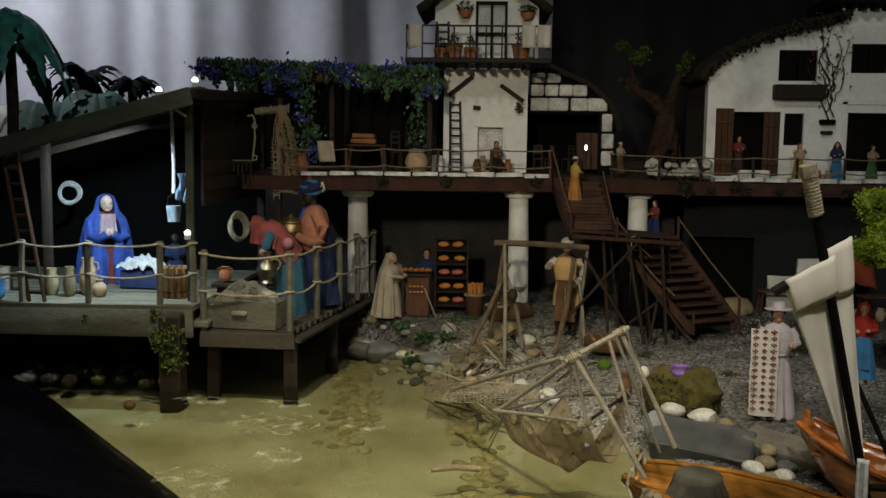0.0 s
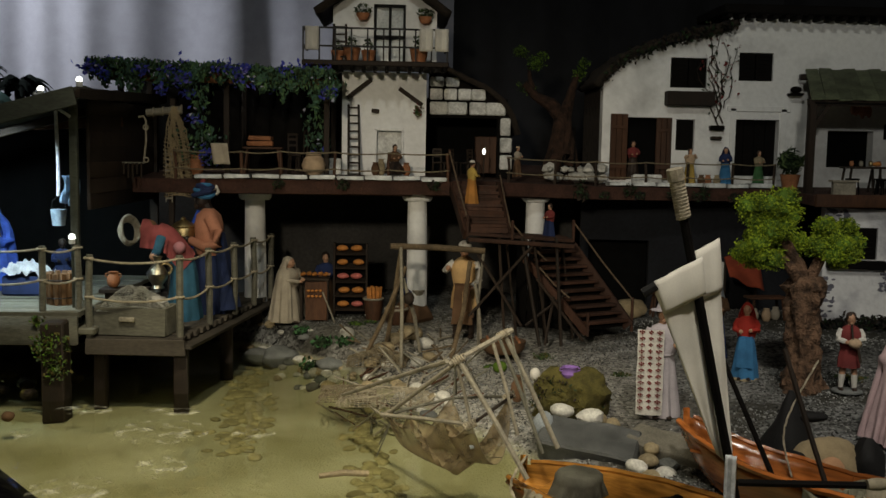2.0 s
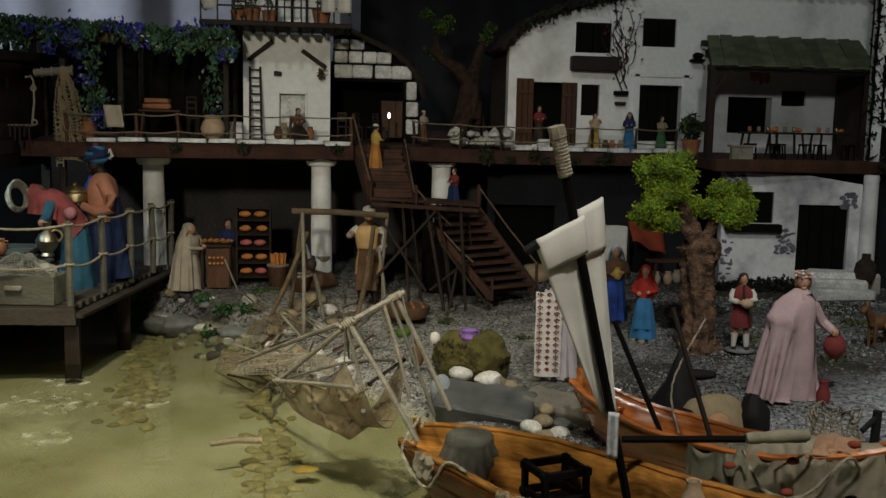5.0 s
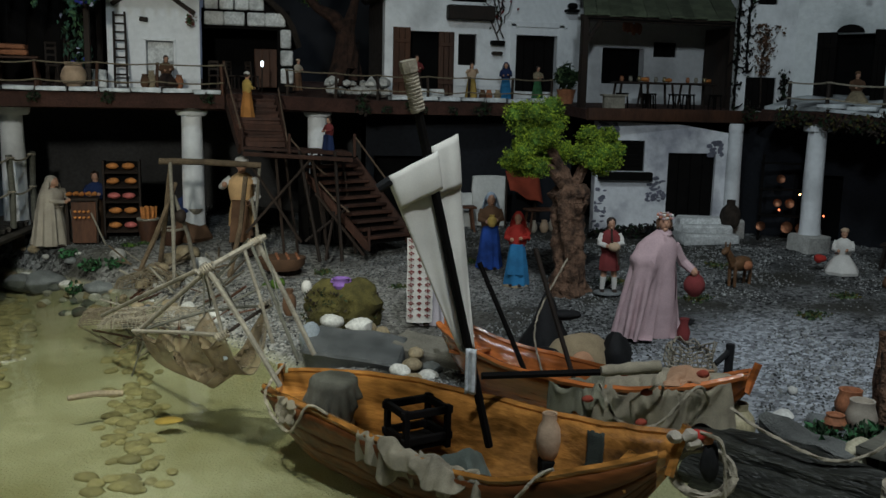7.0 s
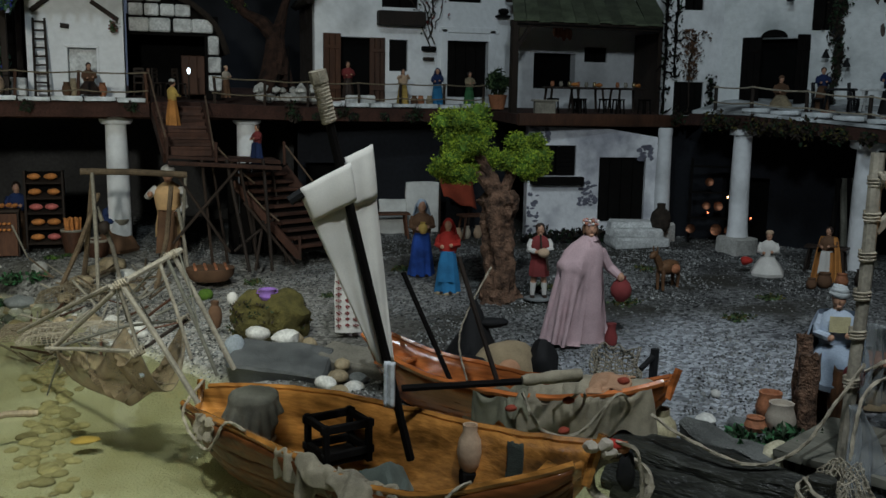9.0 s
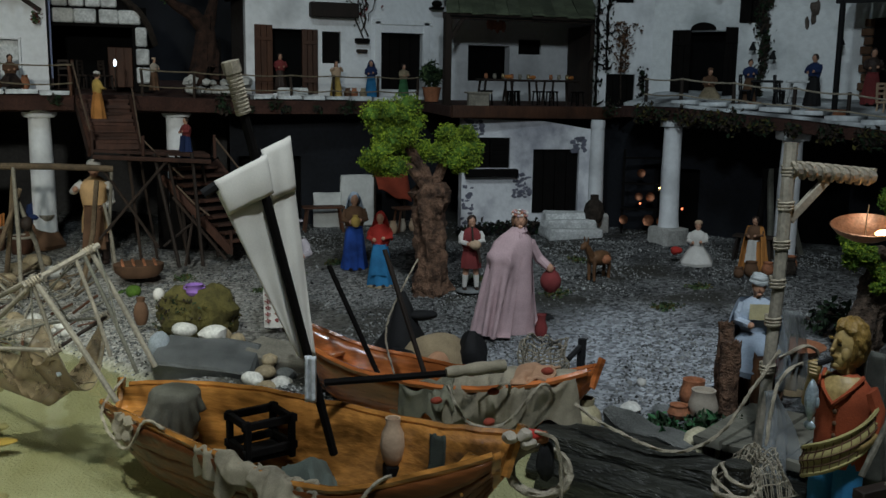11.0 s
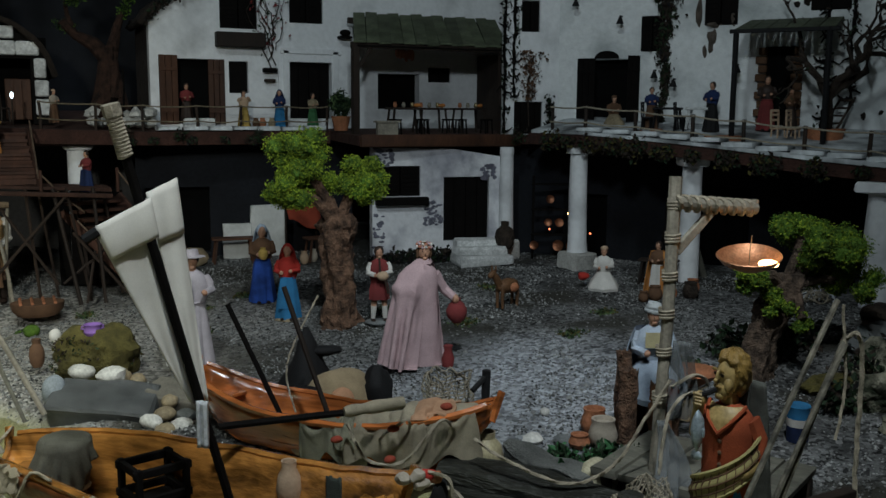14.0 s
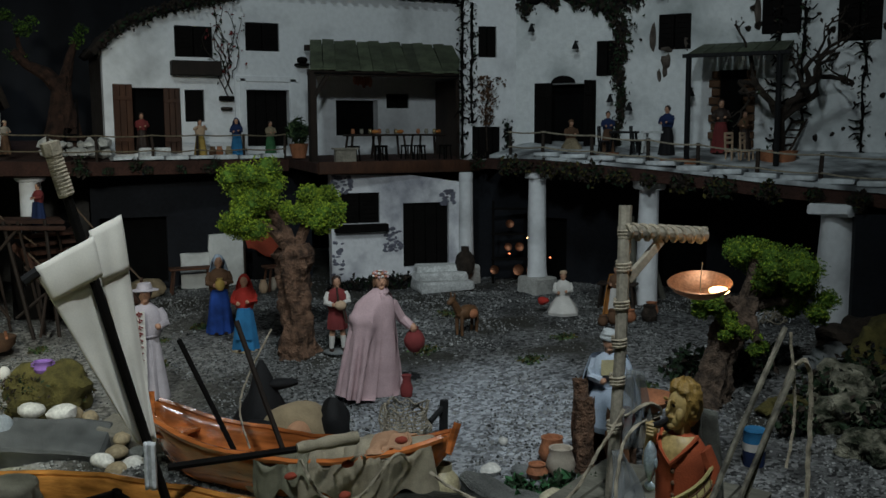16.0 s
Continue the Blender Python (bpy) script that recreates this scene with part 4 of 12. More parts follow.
def ladder(name, p0, p1, w, n, material, label, category="ladder", r=0.0028, axis=(1, 0, 0)):
    p0, p1, ax = Vector(p0), Vector(p1), Vector(axis)
    e = base(name, tuple(p0), label, category)
    for s in (-1, 1):
        part("rail", tube(B(), [ax * s * w / 2, p1 - p0 + ax * s * w / 2 * 0.9], r, 5), material, e)
    for i in range(n):
        c = (p1 - p0) * ((i + 0.6) / n)
        part("rung", tube(B(), [c - ax * w / 2, c + ax * w / 2], r * 0.8, 5), material, e)
    return e


tower()
ladder("ladder", (0.038, 2.085, 0.402), (0.034, 2.125, 0.568), 0.026, 9, WOOD_D, "thin dark wooden ladder leaning on the tower")


# ---- stone lean-to beside the tower ----
def lean_to():
    e = base("stone_lean_to", (0, 0, 0), "lean-to of white stone blocks with a dark opening", "shed")
    y = 2.2
    bm, *fr = wall_mesh((0.215, y), (0.425, y), 0.4, [(0, 0.66), (0.03, 0.655), (0.15, 0.6), (0.2, 0.55), (0.21, 0.44)], [(0.0, 0.17, 0.4, 0.545)], 0.03)
    part("wall", bm, BLACKWOOD, e, "dark joints of the masonry", smooth=False)
    rows = [(0.552, 0.585, 0.0, 0.19, 4), (0.588, 0.617, 0.0, 0.14, 4), (0.62, 0.645, 0.0, 0.075, 2), (0.42, 0.458, 0.175, 0.208, 1), (0.462, 0.5, 0.175, 0.207, 1), (0.503, 0.548, 0.175, 0.203, 1)]
    for z0, z1, a0, a1, n in rows:
        w = (a1 - a0) / n
        for i in range(n):
            b = B()
            j = R.uniform(-0.004, 0.004)
            plate(b, *fr, a0 + i * w + 0.0015 + (j if i else 0), a0 + (i + 1) * w - 0.0015, -0.006 - R.uniform(0, 0.003), 0.01, z0, z1 - 0.002, 0.003)
            part("stone_block", b, SNOWTILE, e)
    # Black sheet for the shade inside the lean-to.
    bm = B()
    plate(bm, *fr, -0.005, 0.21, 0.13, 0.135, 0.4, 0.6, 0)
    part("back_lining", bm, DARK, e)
    bm = B()
    plate(bm, *fr, 0.115, 0.168, -0.003, 0.006, 0.41, 0.5, 0.001)
    for i in range(3):
        plate(bm, *fr, 0.116 + 0.0177 * i, 0.132 + 0.0177 * i, -0.006, -0.002, 0.411, 0.499, 0.0006)
    part("door", bm, WOOD_B, e, "brown plank half door")

    def fn(u, v):
        a = -0.01 + 0.23 * u
        z = float(np.interp(a, [-0.01, 0.03, 0.15, 0.2, 0.22], [0.668, 0.66, 0.607, 0.56, 0.5]))
        return (0.215 + a, y - 0.02 + 0.2 * v, z + 0.006 + 0.004 * noise.noise(Vector((u * 14, v * 9, 2))))
    bm = B()
    sheet(bm, 16, 6, fn)
    thick(part("roof", bm, THATCH, e, "dark ragged roof"), 0.012, 0)


lean_to()


# ---- white houses ----
def ivy(fr, a, z0, z1):
    """A dark dry creeper up a wall."""
    e = base("wall_ivy", (0, 0, 0), "narrow strip of dark dry ivy up the wall", "climbing plant")
    pts = [on(*fr, a + 0.006 * math.sin(z * 40), -0.005, z) for z in np.linspace(z0, z1, 24)]
    part("stem", tube(B(), pts, 0.0022, 5), BARK_D, e)
    rs = np.random.RandomState(5)
    n = 900
    z = z0 + (z1 - z0) * rs.rand(n)
    w = 0.005 + 0.016 * ((z - z0) / (z1 - z0)) ** 2
    c = np.array([tuple(on(*fr, a + 0.006 * math.sin(q * 40) + r * g, -0.006 - 0.006 * h, q)) for q, r, g, h in zip(z, w, rs.normal(size=n), rs.rand(n))])
    quads("leaves", c, 0.0055, [LEAF_D, BARK_D, BARK_D], e, seed=4)
    m = 1100
    az = rs.normal(size=m)
    c = np.array([tuple(on(*fr, a - 0.03 + 0.075 * g, -0.006 - 0.012 * h, z1 + 0.035 - 0.075 * q ** 1.6 * math.exp(-(g * 0.9) ** 2) + 0.012 * (k - 0.5))) for g, h, q, k in zip(az, rs.rand(m), rs.rand(m), rs.rand(m))])
    quads("leaves", c, 0.0075, [LEAF_D, BARK_D, BLACK, BARK_D], e, seed=6)


def vine(fr, a, z0, z1, seed, twigs, reach=0.02):
    """A knotted dark stem up a wall with short bent side twigs."""
    rs = random.Random(seed)
    e = base("wall_vine", (0, 0, 0), "dark knotted vine with short twigs up the white wall", "climbing plant", "wall vines")
    zs = np.linspace(z0, z1, 30)
    pts = [on(*fr, a + 0.005 * noise.noise(Vector((z * 18, seed, 0))) + 0.003 * noise.noise(Vector((z * 60, seed, 4))), -0.004 - 0.003 * rs.random(), z) for z in zs]
    part("stem", tube(B(), pts, 0.0035, 6, rough=0.45), BLACKWOOD, e)
    for k in range(twigs):
        p = pts[rs.randint(0, 29)]
        s = rs.choice((-1, 1))
        l = reach * rs.uniform(0.35, 1.0)
        q = p + fr[1] * s * l * 0.6 - fr[2] * rs.uniform(0.001, 0.01) + Vector((0, 0, rs.uniform(-0.004, 0.006)))
        t = q + fr[1] * s * l * 0.4 + Vector((0, 0, rs.choice((-1, 1)) * rs.uniform(0.002, 0.012)))
        part("twig", tube(B(), [p, q, t], rs.uniform(0.0018, 0.0036), 5, taper=0.0014, rough=0.3), BLACKWOOD, e)
    quads("leaves", np.array([tuple(p) for p in pts for _ in range(5)]) + np.random.RandomState(seed).normal(0, 0.006, (150, 3)), 0.005, [BARK_D, BLACK, LEAF_D], e, seed=seed)


def house_west():
    e = base("white_house", (0, 0, 0), "white plastered house with a slanting ragged roofline and open brown shutters", "house", "white houses")
    holes = [(0.062, 0.168, 0.402, 0.553), (0.182, 0.228, 0.475, 0.55), (0.163, 0.253, 0.626, 0.698)]
    bm, *fr = wall_mesh((0.634, 2.15), (0.936, 2.15), 0.388, [(0, 0.64), (0.05, 0.685), (0.12, 0.715), (0.2, 0.74), (0.302, 0.765)], holes, 0.03)
    part("wall", bm, PLASTER, e, "white plaster front", smooth=False)
    # The side wall's shade is painted with the dark bark colour.
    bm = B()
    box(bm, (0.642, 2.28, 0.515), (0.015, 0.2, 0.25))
    part("side_wall", bm, BARK_D, e, "side wall with its shade put into a dark colour", smooth=False)
    for h in holes:
        window_fill(e, fr, *h, "shutters" if h[2] > 0.6 else "none", 0.004)
    bm = B()
    plate(bm, *fr, 0.184, 0.226, 0.004, 0.012, 0.477, 0.548, 0.001)
    part("shutter", bm, BLACKWOOD, e, "closed black shutter")
    leaf_door(e, fr, 0.018, 0.062, 0.402, 0.56, 8, WOOD_B, False)
    leaf_door(e, fr, 0.132, 0.171, 0.402, 0.553, -3, WOOD_B, False)
    bm = B()
    plate(bm, *fr, 0.15, 0.266, -0.03, 0.0, 0.582, 0.616, 0.002)
    part("window_box", bm, WOOD_D, e, "dark wooden balcony box")
    part("shelf", plate(B(), *fr, 0.262, 0.296, -0.02, 0, 0.525, 0.536, 0.002), BLACKWOOD, e)
    part("shelf", plate(B(), *fr, 0.266, 0.292, -0.016, 0, 0.502, 0.51, 0.002), WOOD_D, e)

    def fn(u, v):
        a = -0.02 + 0.34 * u
        z = float(np.interp(a, [-0.02, 0, 0.05, 0.12, 0.2, 0.32], [0.62, 0.645, 0.69, 0.72, 0.745, 0.775]))
        return (0.634 + a, 2.13 + 0.22 * v, z + 0.008 + 0.012 * noise.noise(Vector((u * 22, v * 7, 2))))
    bm = B()
    sheet(bm, 30, 6, fn)
    thick(part("roof", bm, THATCH, e, "dark ragged roof edge"), 0.016, 0)
    g = base("roof_moss", (0, 0, 0), "dark dry growth along the ragged roofline", "moss", "edge moss")
    rs = np.random.RandomState(5)
    u = rs.rand(900)
    a = -0.01 + 0.32 * u
    z = np.interp(a, [-0.02, 0, 0.05, 0.12, 0.2, 0.32], [0.62, 0.645, 0.69, 0.72, 0.745, 0.775])
    quads("growth", np.stack([0.634 + a, 2.118 + rs.uniform(-0.006, 0.03, 900), z + 0.004 + rs.normal(0, 0.008, 900)], 1), 0.006, [BARK_D, LEAF_D, BLACK, BARK_D], g, seed=4)
    # climbing creeper
    v = base("creeper", (0, 0, 0), "dry reddish creeper climbing beside the window", "climbing plant")
    bm = B()
    c = []
    for k in range(9):
        pts = []
        a, z = 0.285 + 0.01 * math.sin(k * 2), 0.53 + 0.012 * k
        for s in range(9):
            pts.append(on(*fr, a, -0.006 - 0.004 * R.random(), z))
            a += R.uniform(-0.014, 0.011)
            z += R.uniform(0.008, 0.026)
        part("stem", tube(B(), pts, 0.0016, 5, taper=0.0006), BARK_D, v)
        c += pts[2:]
    bm.free()
    quads("leaves", np.array([tuple(p) for p in c for _ in range(2)]) + np.random.RandomState(2).normal(scale=0.006, size=(len(c) * 2, 3)) * (1, 0.4, 1), 0.005, [MAROON, LEAF_D], v)


def house_middle():
    e = base("white_house", (0, 0, 0), "long white plastered house behind the balcony", "house", "white houses")
    holes = [(0.028, 0.136, 0.415, 0.553), (0.029, 0.114, 0.646, 0.714), (0.259, 0.375, 0.44, 0.53), (0.4, 0.465, 0.51, 0.548)]
    L = 0.63
    bm, *fr = wall_mesh((0.938, 2.155), (0.938 + L, 2.155), 0.388, [(0, 0.8), (L, 0.81)], holes, 0.03)
    part("wall", bm, PLASTER, e, "white plaster front", smooth=False)
    window_fill(e, fr, *holes[0], "door", 0.02)
    window_fill(e, fr, *holes[1], "shutters", 0.004)
    window_fill(e, fr, *holes[2], "none", 0.004)
    window_fill(e, fr, *holes[3], "shutters", 0.004)
    bm = B()
    for a0, a1, z0, z1 in ((0.012, 0.026, 0.405, 0.58), (0.138, 0.153, 0.405, 0.58), (0.004, 0.161, 0.572, 0.586)):
        plate(bm, *fr, a0, a1, -0.004, 0.003, z0, z1, 0.001)
    part("door_surround", bm, PLASTER, e, "raised white plaster surround")
    bm = B()
    plate(bm, *fr, -0.03, L + 0.05, -0.05, 0.16, 0.8, 0.822, 0.003)
    for i in range(24):
        plate(bm, *fr, -0.02 + 0.028 * i, -0.008 + 0.028 * i, -0.045, 0.0, 0.79, 0.8, 0.001)
    part("eave", bm, BLACKWOOD, e, "black timber eave")
    bm = B()
    plate(bm, *fr, 0.15, 0.182, -0.03, 0, 0.612, 0.618, 0.002)
    ball(bm, on(*fr, 0.166, -0.018, 0.626), 0.012, (1.2, 0.8, 0.7))
    part("shelf", bm, BLACKWOOD, e)
    # roofed balcony
    b = base("roofed_balcony", (0, 0, 0), "timber balcony under a sloping roof of green boards", "balcony")
    n = 13
    for i in range(n):
        x0 = 1.075 + 0.4 * i / n
        bm = B()
        beam(bm, (x0 + 0.062 + 0.006 * R.random(), 2.135, 0.674 + 0.003 * (i % 2)), (x0 - 0.012 + 0.003 * R.random(), 1.925, 0.59 + 0.003 * (i % 2) + R.uniform(-0.002, 0.001)), 0.0285, 0.005, 0.0008, 0.0006)
        part("roof_board", bm, ROOFG, b)
    # Added sheet under the boards keeps light out of the balcony.
    bm = B()
    sheet(bm, 6, 4, lambda u, v: (1.132 - 0.072 * v + 0.385 * u, 2.14 - 0.21 * v, 0.668 - 0.085 * v))
    thick(part("roof_lining", bm, BLACKWOOD, b, "dark sheet added under the roof to block light"), 0.003, 1)
    for x0, x1, y, z in ((1.048, 1.455, 1.94, 0.584), (1.105, 1.5, 2.12, 0.655)):
        part("roof_beam", beam(B(), (x0, y, z), (x1, y, z), 0.014, 0.014, 0.001), WOOD_D, b)
    for x in (1.058, 1.44):
        part("post", beam(B(), (x, 1.94, 0.372), (x, 1.94, 0.585), 0.016, 0.016, 0.001, 0.001), WOOD_D, b)
    part("side_screen", box(B(), (1.475, 2.03, 0.48), (0.012, 0.2, 0.2)), WOOD_D, b, "dark boarded side")
    part("fascia", box(B(), (1.245, 1.862, 0.368), (0.41, 0.012, 0.028), (0, 0, 0), 0.002, 0.001), WOOD_B, b, "brown fascia board")
    part("brace", beam(B(), (1.064, 1.94, 0.53), (1.096, 1.94, 0.58), 0.008, 0.008), WOOD_D, b)


def house_corner():
    e = base("white_house", (0, 0, 0), "white corner house with dark stone quoins and shuttered openings", "house", "white houses")
    holes = [(0.039, 0.085, 0.626, 0.7), (0.023, 0.095, 0.381, 0.46)]
    bm, *fr = wall_mesh((1.425, 1.895), (1.558, 1.868), 0.375, [(0, 0.8), (0.14, 0.8)], holes, 0.03)
    part("wall", bm, PLASTER, e, "white plaster end", smooth=False)
    window_fill(e, fr, *holes[0], "shutters", 0.004)
    window_fill(e, fr, *holes[1], "door", 0.004)
    vine(fr, -0.004, 0.385, 0.79, 3, 34)
    vine(fr, 0.02, 0.47, 0.75, 4, 13)
    vine(fr, 0.112, 0.385, 0.47, 6, 6)
    v = base("dry_creeper", (0, 0, 0), "dry brown creeper clinging to the corner house", "climbing plant")
    rs = np.random.RandomState(8)
    c = np.array([tuple(on(*fr, 0.058 + 0.013 * g * (0.5 + h), -0.004 - 0.012 * q, 0.465 + 0.115 * h)) for g, q, h in zip(rs.normal(size=300), rs.rand(300), rs.rand(300))])
    quads("leaves", c, 0.005, [BARK_D, BROWN, BROWN], v, seed=3)
    part("stem", tube(B(), [on(*fr, 0.06, -0.004, 0.4), on(*fr, 0.055, -0.006, 0.5), on(*fr, 0.068, -0.006, 0.57)], 0.002, 5), BARK_D, v)
    # long side along the terrace
    d = Vector((0.55, -0.75)).normalized()
    p0 = Vector((1.558, 1.868))
    p1 = p0 + d * 0.95
    H = [(0.066, 0.178, 0.41, 0.56), (0.203, 0.259, 0.576, 0.657), (0.348, 0.421, 0.63, 0.709), (0.572, 0.653, 0.654, 0.78), (0.725, 0.81, 0.632, 0.78)]
    bm, *fs = wall_mesh(tuple(p0), tuple(p1), 0.375, [(0, 0.76), (0.22, 0.775), (0.27, 0.73), (0.3, 0.78), (0.95, 0.85)], H, 0.03, 2)
    part("long_wall", bm, PLASTER_A, e, "long white plastered wall, stained and flaking", smooth=False)
    window_fill(e, fs, *H[0], "none", 0.01)
    for h in H[1:]:
        window_fill(e, fs, *h, "shutters", -0.004)
    leaf_door(e, fs, 0.05, 0.098, 0.41, 0.563, 8, BLACKWOOD, True)
    leaf_door(e, fs, 0.174, 0.204, 0.41, 0.567, 40, BLACKWOOD, False)
    ivy(fs, 0.262, 0.4, 0.76)
    SCAR = mat("brown_bare_masonry", (0.13, 0.105, 0.085), 0.95, scale=60, fine=400, dark=0.5, bump=0.8)
    for k, (a, z, sa, sz) in enumerate(((0.372, 0.605, 0.022, 0.017), (0.365, 0.585, 0.008, 0.016), (0.352, 0.572, 0.005, 0.014), (0.338, 0.66, 0.012, 0.03), (0.414, 0.645, 0.012, 0.018), (0.376, 0.63, 0.03, 0.006), (0.565, 0.7, 0.012, 0.035))):
        b = rock(B(), on(*fs, a, 0.0, z), (sa, 0.004, sz), k + 30, 2, 0.5)
        tagged(part("exposed_masonry", b, SCAR, e, "brown bare masonry showing through the plaster"), kind="stuff")
    b = B()
    arch = [on(*fs, 0.122 + 0.03 * math.cos(math.pi * i / 12), -0.005, 0.562 + 0.018 * math.sin(math.pi * i / 12)) for i in range(13)]
    f = b.faces.new([b.verts.new(p) for p in arch])
    g = bmesh.ops.extrude_face_region(b, geom=[f])
    for v in g["geom"]:
        if isinstance(v, bmesh.types.BMVert):
            v.co += fs[2] * 0.008
    bmesh.ops.recalc_face_normals(b, faces=b.faces)
    part("arch", b, BLACKWOOD, e, "dark arched head over the doorway")
    crumbs(fs, 0.0, 0.5, 0.755, 0.79, 50, 10, e, BLACKWOOD, 0.02, 0.012)
    crumbs(fs, 0.545, 0.572, 0.66, 0.75, 9, 11, e, BARK_D, 0.014)
    part("eave", plate(B(), *fs, -0.02, 0.9, -0.03, 0.1, 0.79, 0.81, 0.003), BLACKWOOD, e, "dark eaves board")
    vine(fs, 0.61, 0.4, 0.78, 7, 26, 0.03)
    vine(fs, 0.66, 0.45, 0.72, 8, 14, 0.03)
    vine(fs, 0.78, 0.4, 0.78, 9, 24, 0.03)
    crumbs(fs, 0.6, 0.93, 0.4, 0.8, 16, 43, e, BARK_D, 0.011, 0.003)
    return fr, fs


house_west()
house_middle()
FR_C, FR_S = house_corner()

# ---- hut on the pier ----
WOOD_TUB = mat("brown_tub_wood", (0.2, 0.105, 0.05), 0.8, scale=30, fine=260, stretch=(1, 1, 0.25), rand=0.3)
ROOFD = mat("dark_green_grey_boards", (0.06, 0.068, 0.055), 0.8, scale=26, fine=300, stretch=(0.3, 1, 1), rand=0.25)

def hut():
    e = base("timber_hut", (0, 0, 0), "dark timber fisherman's hut with a slanting board roof, open in front", "hut")
    n = 12
    for i in range(n):
        y0 = 1.6 + 0.56 * i / n
        bm = B()
        beam(bm, (-1.35, y0 + 0.023, 0.312 + 0.02 * i / n + R.uniform(-0.002, 0.002)), (-0.435, y0 + 0.023, 0.56 + 0.02 * i / n + R.uniform(-0.002, 0.002)), 0.045, 0.007, 0.001, 0.001, roll=0)
        part("roof_board", bm, ROOFD, e)
    part("fascia", beam(B(), (-1.35, 1.596, 0.299), (-0.437, 1.596, 0.546), 0.008, 0.034, 0.002, 0.001), ROOFD, e, "weathered fascia board")
    part("gable_board", beam(B(), (-0.434, 1.6, 0.55), (-0.41, 2.15, 0.572), 0.012, 0.02, 0.002, 0.002), WOOD_D, e)
    for i in range(7):
        z = 0.352 + 0.03 * i
        part("side_board", beam(B(), (-0.455, 1.72, z), (-0.43, 2.14, z + 0.004), 0.007, 0.0315, 0.001, 0.001), WOOD_D, e)
    for x, y, z0, z1, w in ((-0.462, 1.66, 0.1, 0.552, 0.014), (-0.77, 1.72, 0.1, 0.468, 0.015), (-0.43, 2.12, 0.1, 0.565, 0.018), (-1.2, 1.68, 0.1, 0.35, 0.016)):
        part("post", beam(B(), (x, y, z0), (x, y, z1), w, w, 0.0015, 0.001), ROOFD if y < 1.7 else WOOD_D, e, "weathered timber post")
    # Black boards paint the hut's inner shade; they run low to block light.
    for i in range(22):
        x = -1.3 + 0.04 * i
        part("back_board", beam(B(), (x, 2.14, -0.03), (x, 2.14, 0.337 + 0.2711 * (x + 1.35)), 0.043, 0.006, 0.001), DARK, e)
    for z in (0.46, 0.49):
        part("roof_beam", beam(B(), (-1.3, 1.78 + (z - 0.46) * 6, z - 0.155), (-0.46, 1.78 + (z - 0.46) * 6, z + 0.068), 0.014, 0.014, 0.001), WOOD_D, e)
    part("tie_beam", beam(B(), (-0.62, 1.9, 0.5), (-0.44, 1.9, 0.51), 0.014, 0.02, 0.001), WOOD_B, e)
    part("strut", beam(B(), (-0.527, 1.645, 0.552), (-0.462, 1.645, 0.51), 0.005, 0.005, 0.0008), WHITECORD, e, "white painted strut")


hut()


def pier_platform(name, label, pts, z, n, axis_x, beams, piles, slant=0.0, wood=WOOD_G):
    e = base(name, (0, 0, 0), label, "pier")
    (x0, y0), (x1, y1) = pts
    for i in range(n):
        bm = B()
        if axis_x:
            y = y0 + (y1 - y0) * (i + 0.5) / n
            xe = x1 + slant * (y - y0)
            box(bm, ((x0 + xe) / 2, y, z - 0.005), (xe - x0, (y1 - y0) / n - 0.0025, 0.01), (0, 0, R.uniform(-0.15, 0.15)), 0.0012, 0.0008)
        else:
            x = x0 + (x1 - x0) * (i + 0.5) / n
            box(bm, (x, (y0 + y1) / 2, z - 0.005), ((x1 - x0) / n - 0.0025, y1 - y0, 0.01), (0, 0, R.uniform(-0.3, 0.3)), 0.0012, 0.0008)
        part("plank", bm, wood, e)
    for p0, p1, w, h in beams:
        part("beam", beam(B(), p0, p1, w, h, 0.002, 0.0015), wood, e, "heavy weathered edge beam")
    for x, y, r in piles:
        part("pier_post", beam(B(), (x, y, -0.04), (x, y, z - 0.012), r, r, 0.003, 0.002), WOOD_D, e, "dark square pile standing in the water")
    return e


pier_platform("pier", "weathered grey plank pier in front of the hut", ((-1.4, 1.6), (-0.44, 2.16)), 0.155, 14, True,
              [((-1.4, 1.597, 0.122), (-0.44, 1.597, 0.122), 0.012, 0.05), ((-0.437, 1.6, 0.12), (-0.437, 2.1, 0.12), 0.05, 0.012)],
              [(-0.475, 1.58, 0.04), (-0.95, 1.6, 0.035), (-0.7, 2.1, 0.035), (-0.475, 2.05, 0.035)])
pier_platform("pier", "lower plank jetty with mossy dark piles", ((-0.43, 1.61), (-0.257, 2.2)), 0.108, 18, True,
              [((-0.43, 1.605, 0.092), (-0.25, 1.605, 0.09), 0.01, 0.03), ((-0.254, 1.61, 0.09), (-0.154, 2.2, 0.092), 0.03, 0.01)],
              [(-0.262, 1.63, 0.026), (-0.42, 1.66, 0.024), (-0.225, 1.9, 0.026), (-0.19, 2.1, 0.026)], 0.17, mat("dark_brown_grey_planking", (0.06, 0.05, 0.04), 0.8, scale=26, fine=300, stretch=(0.3, 1, 1), rand=0.3))


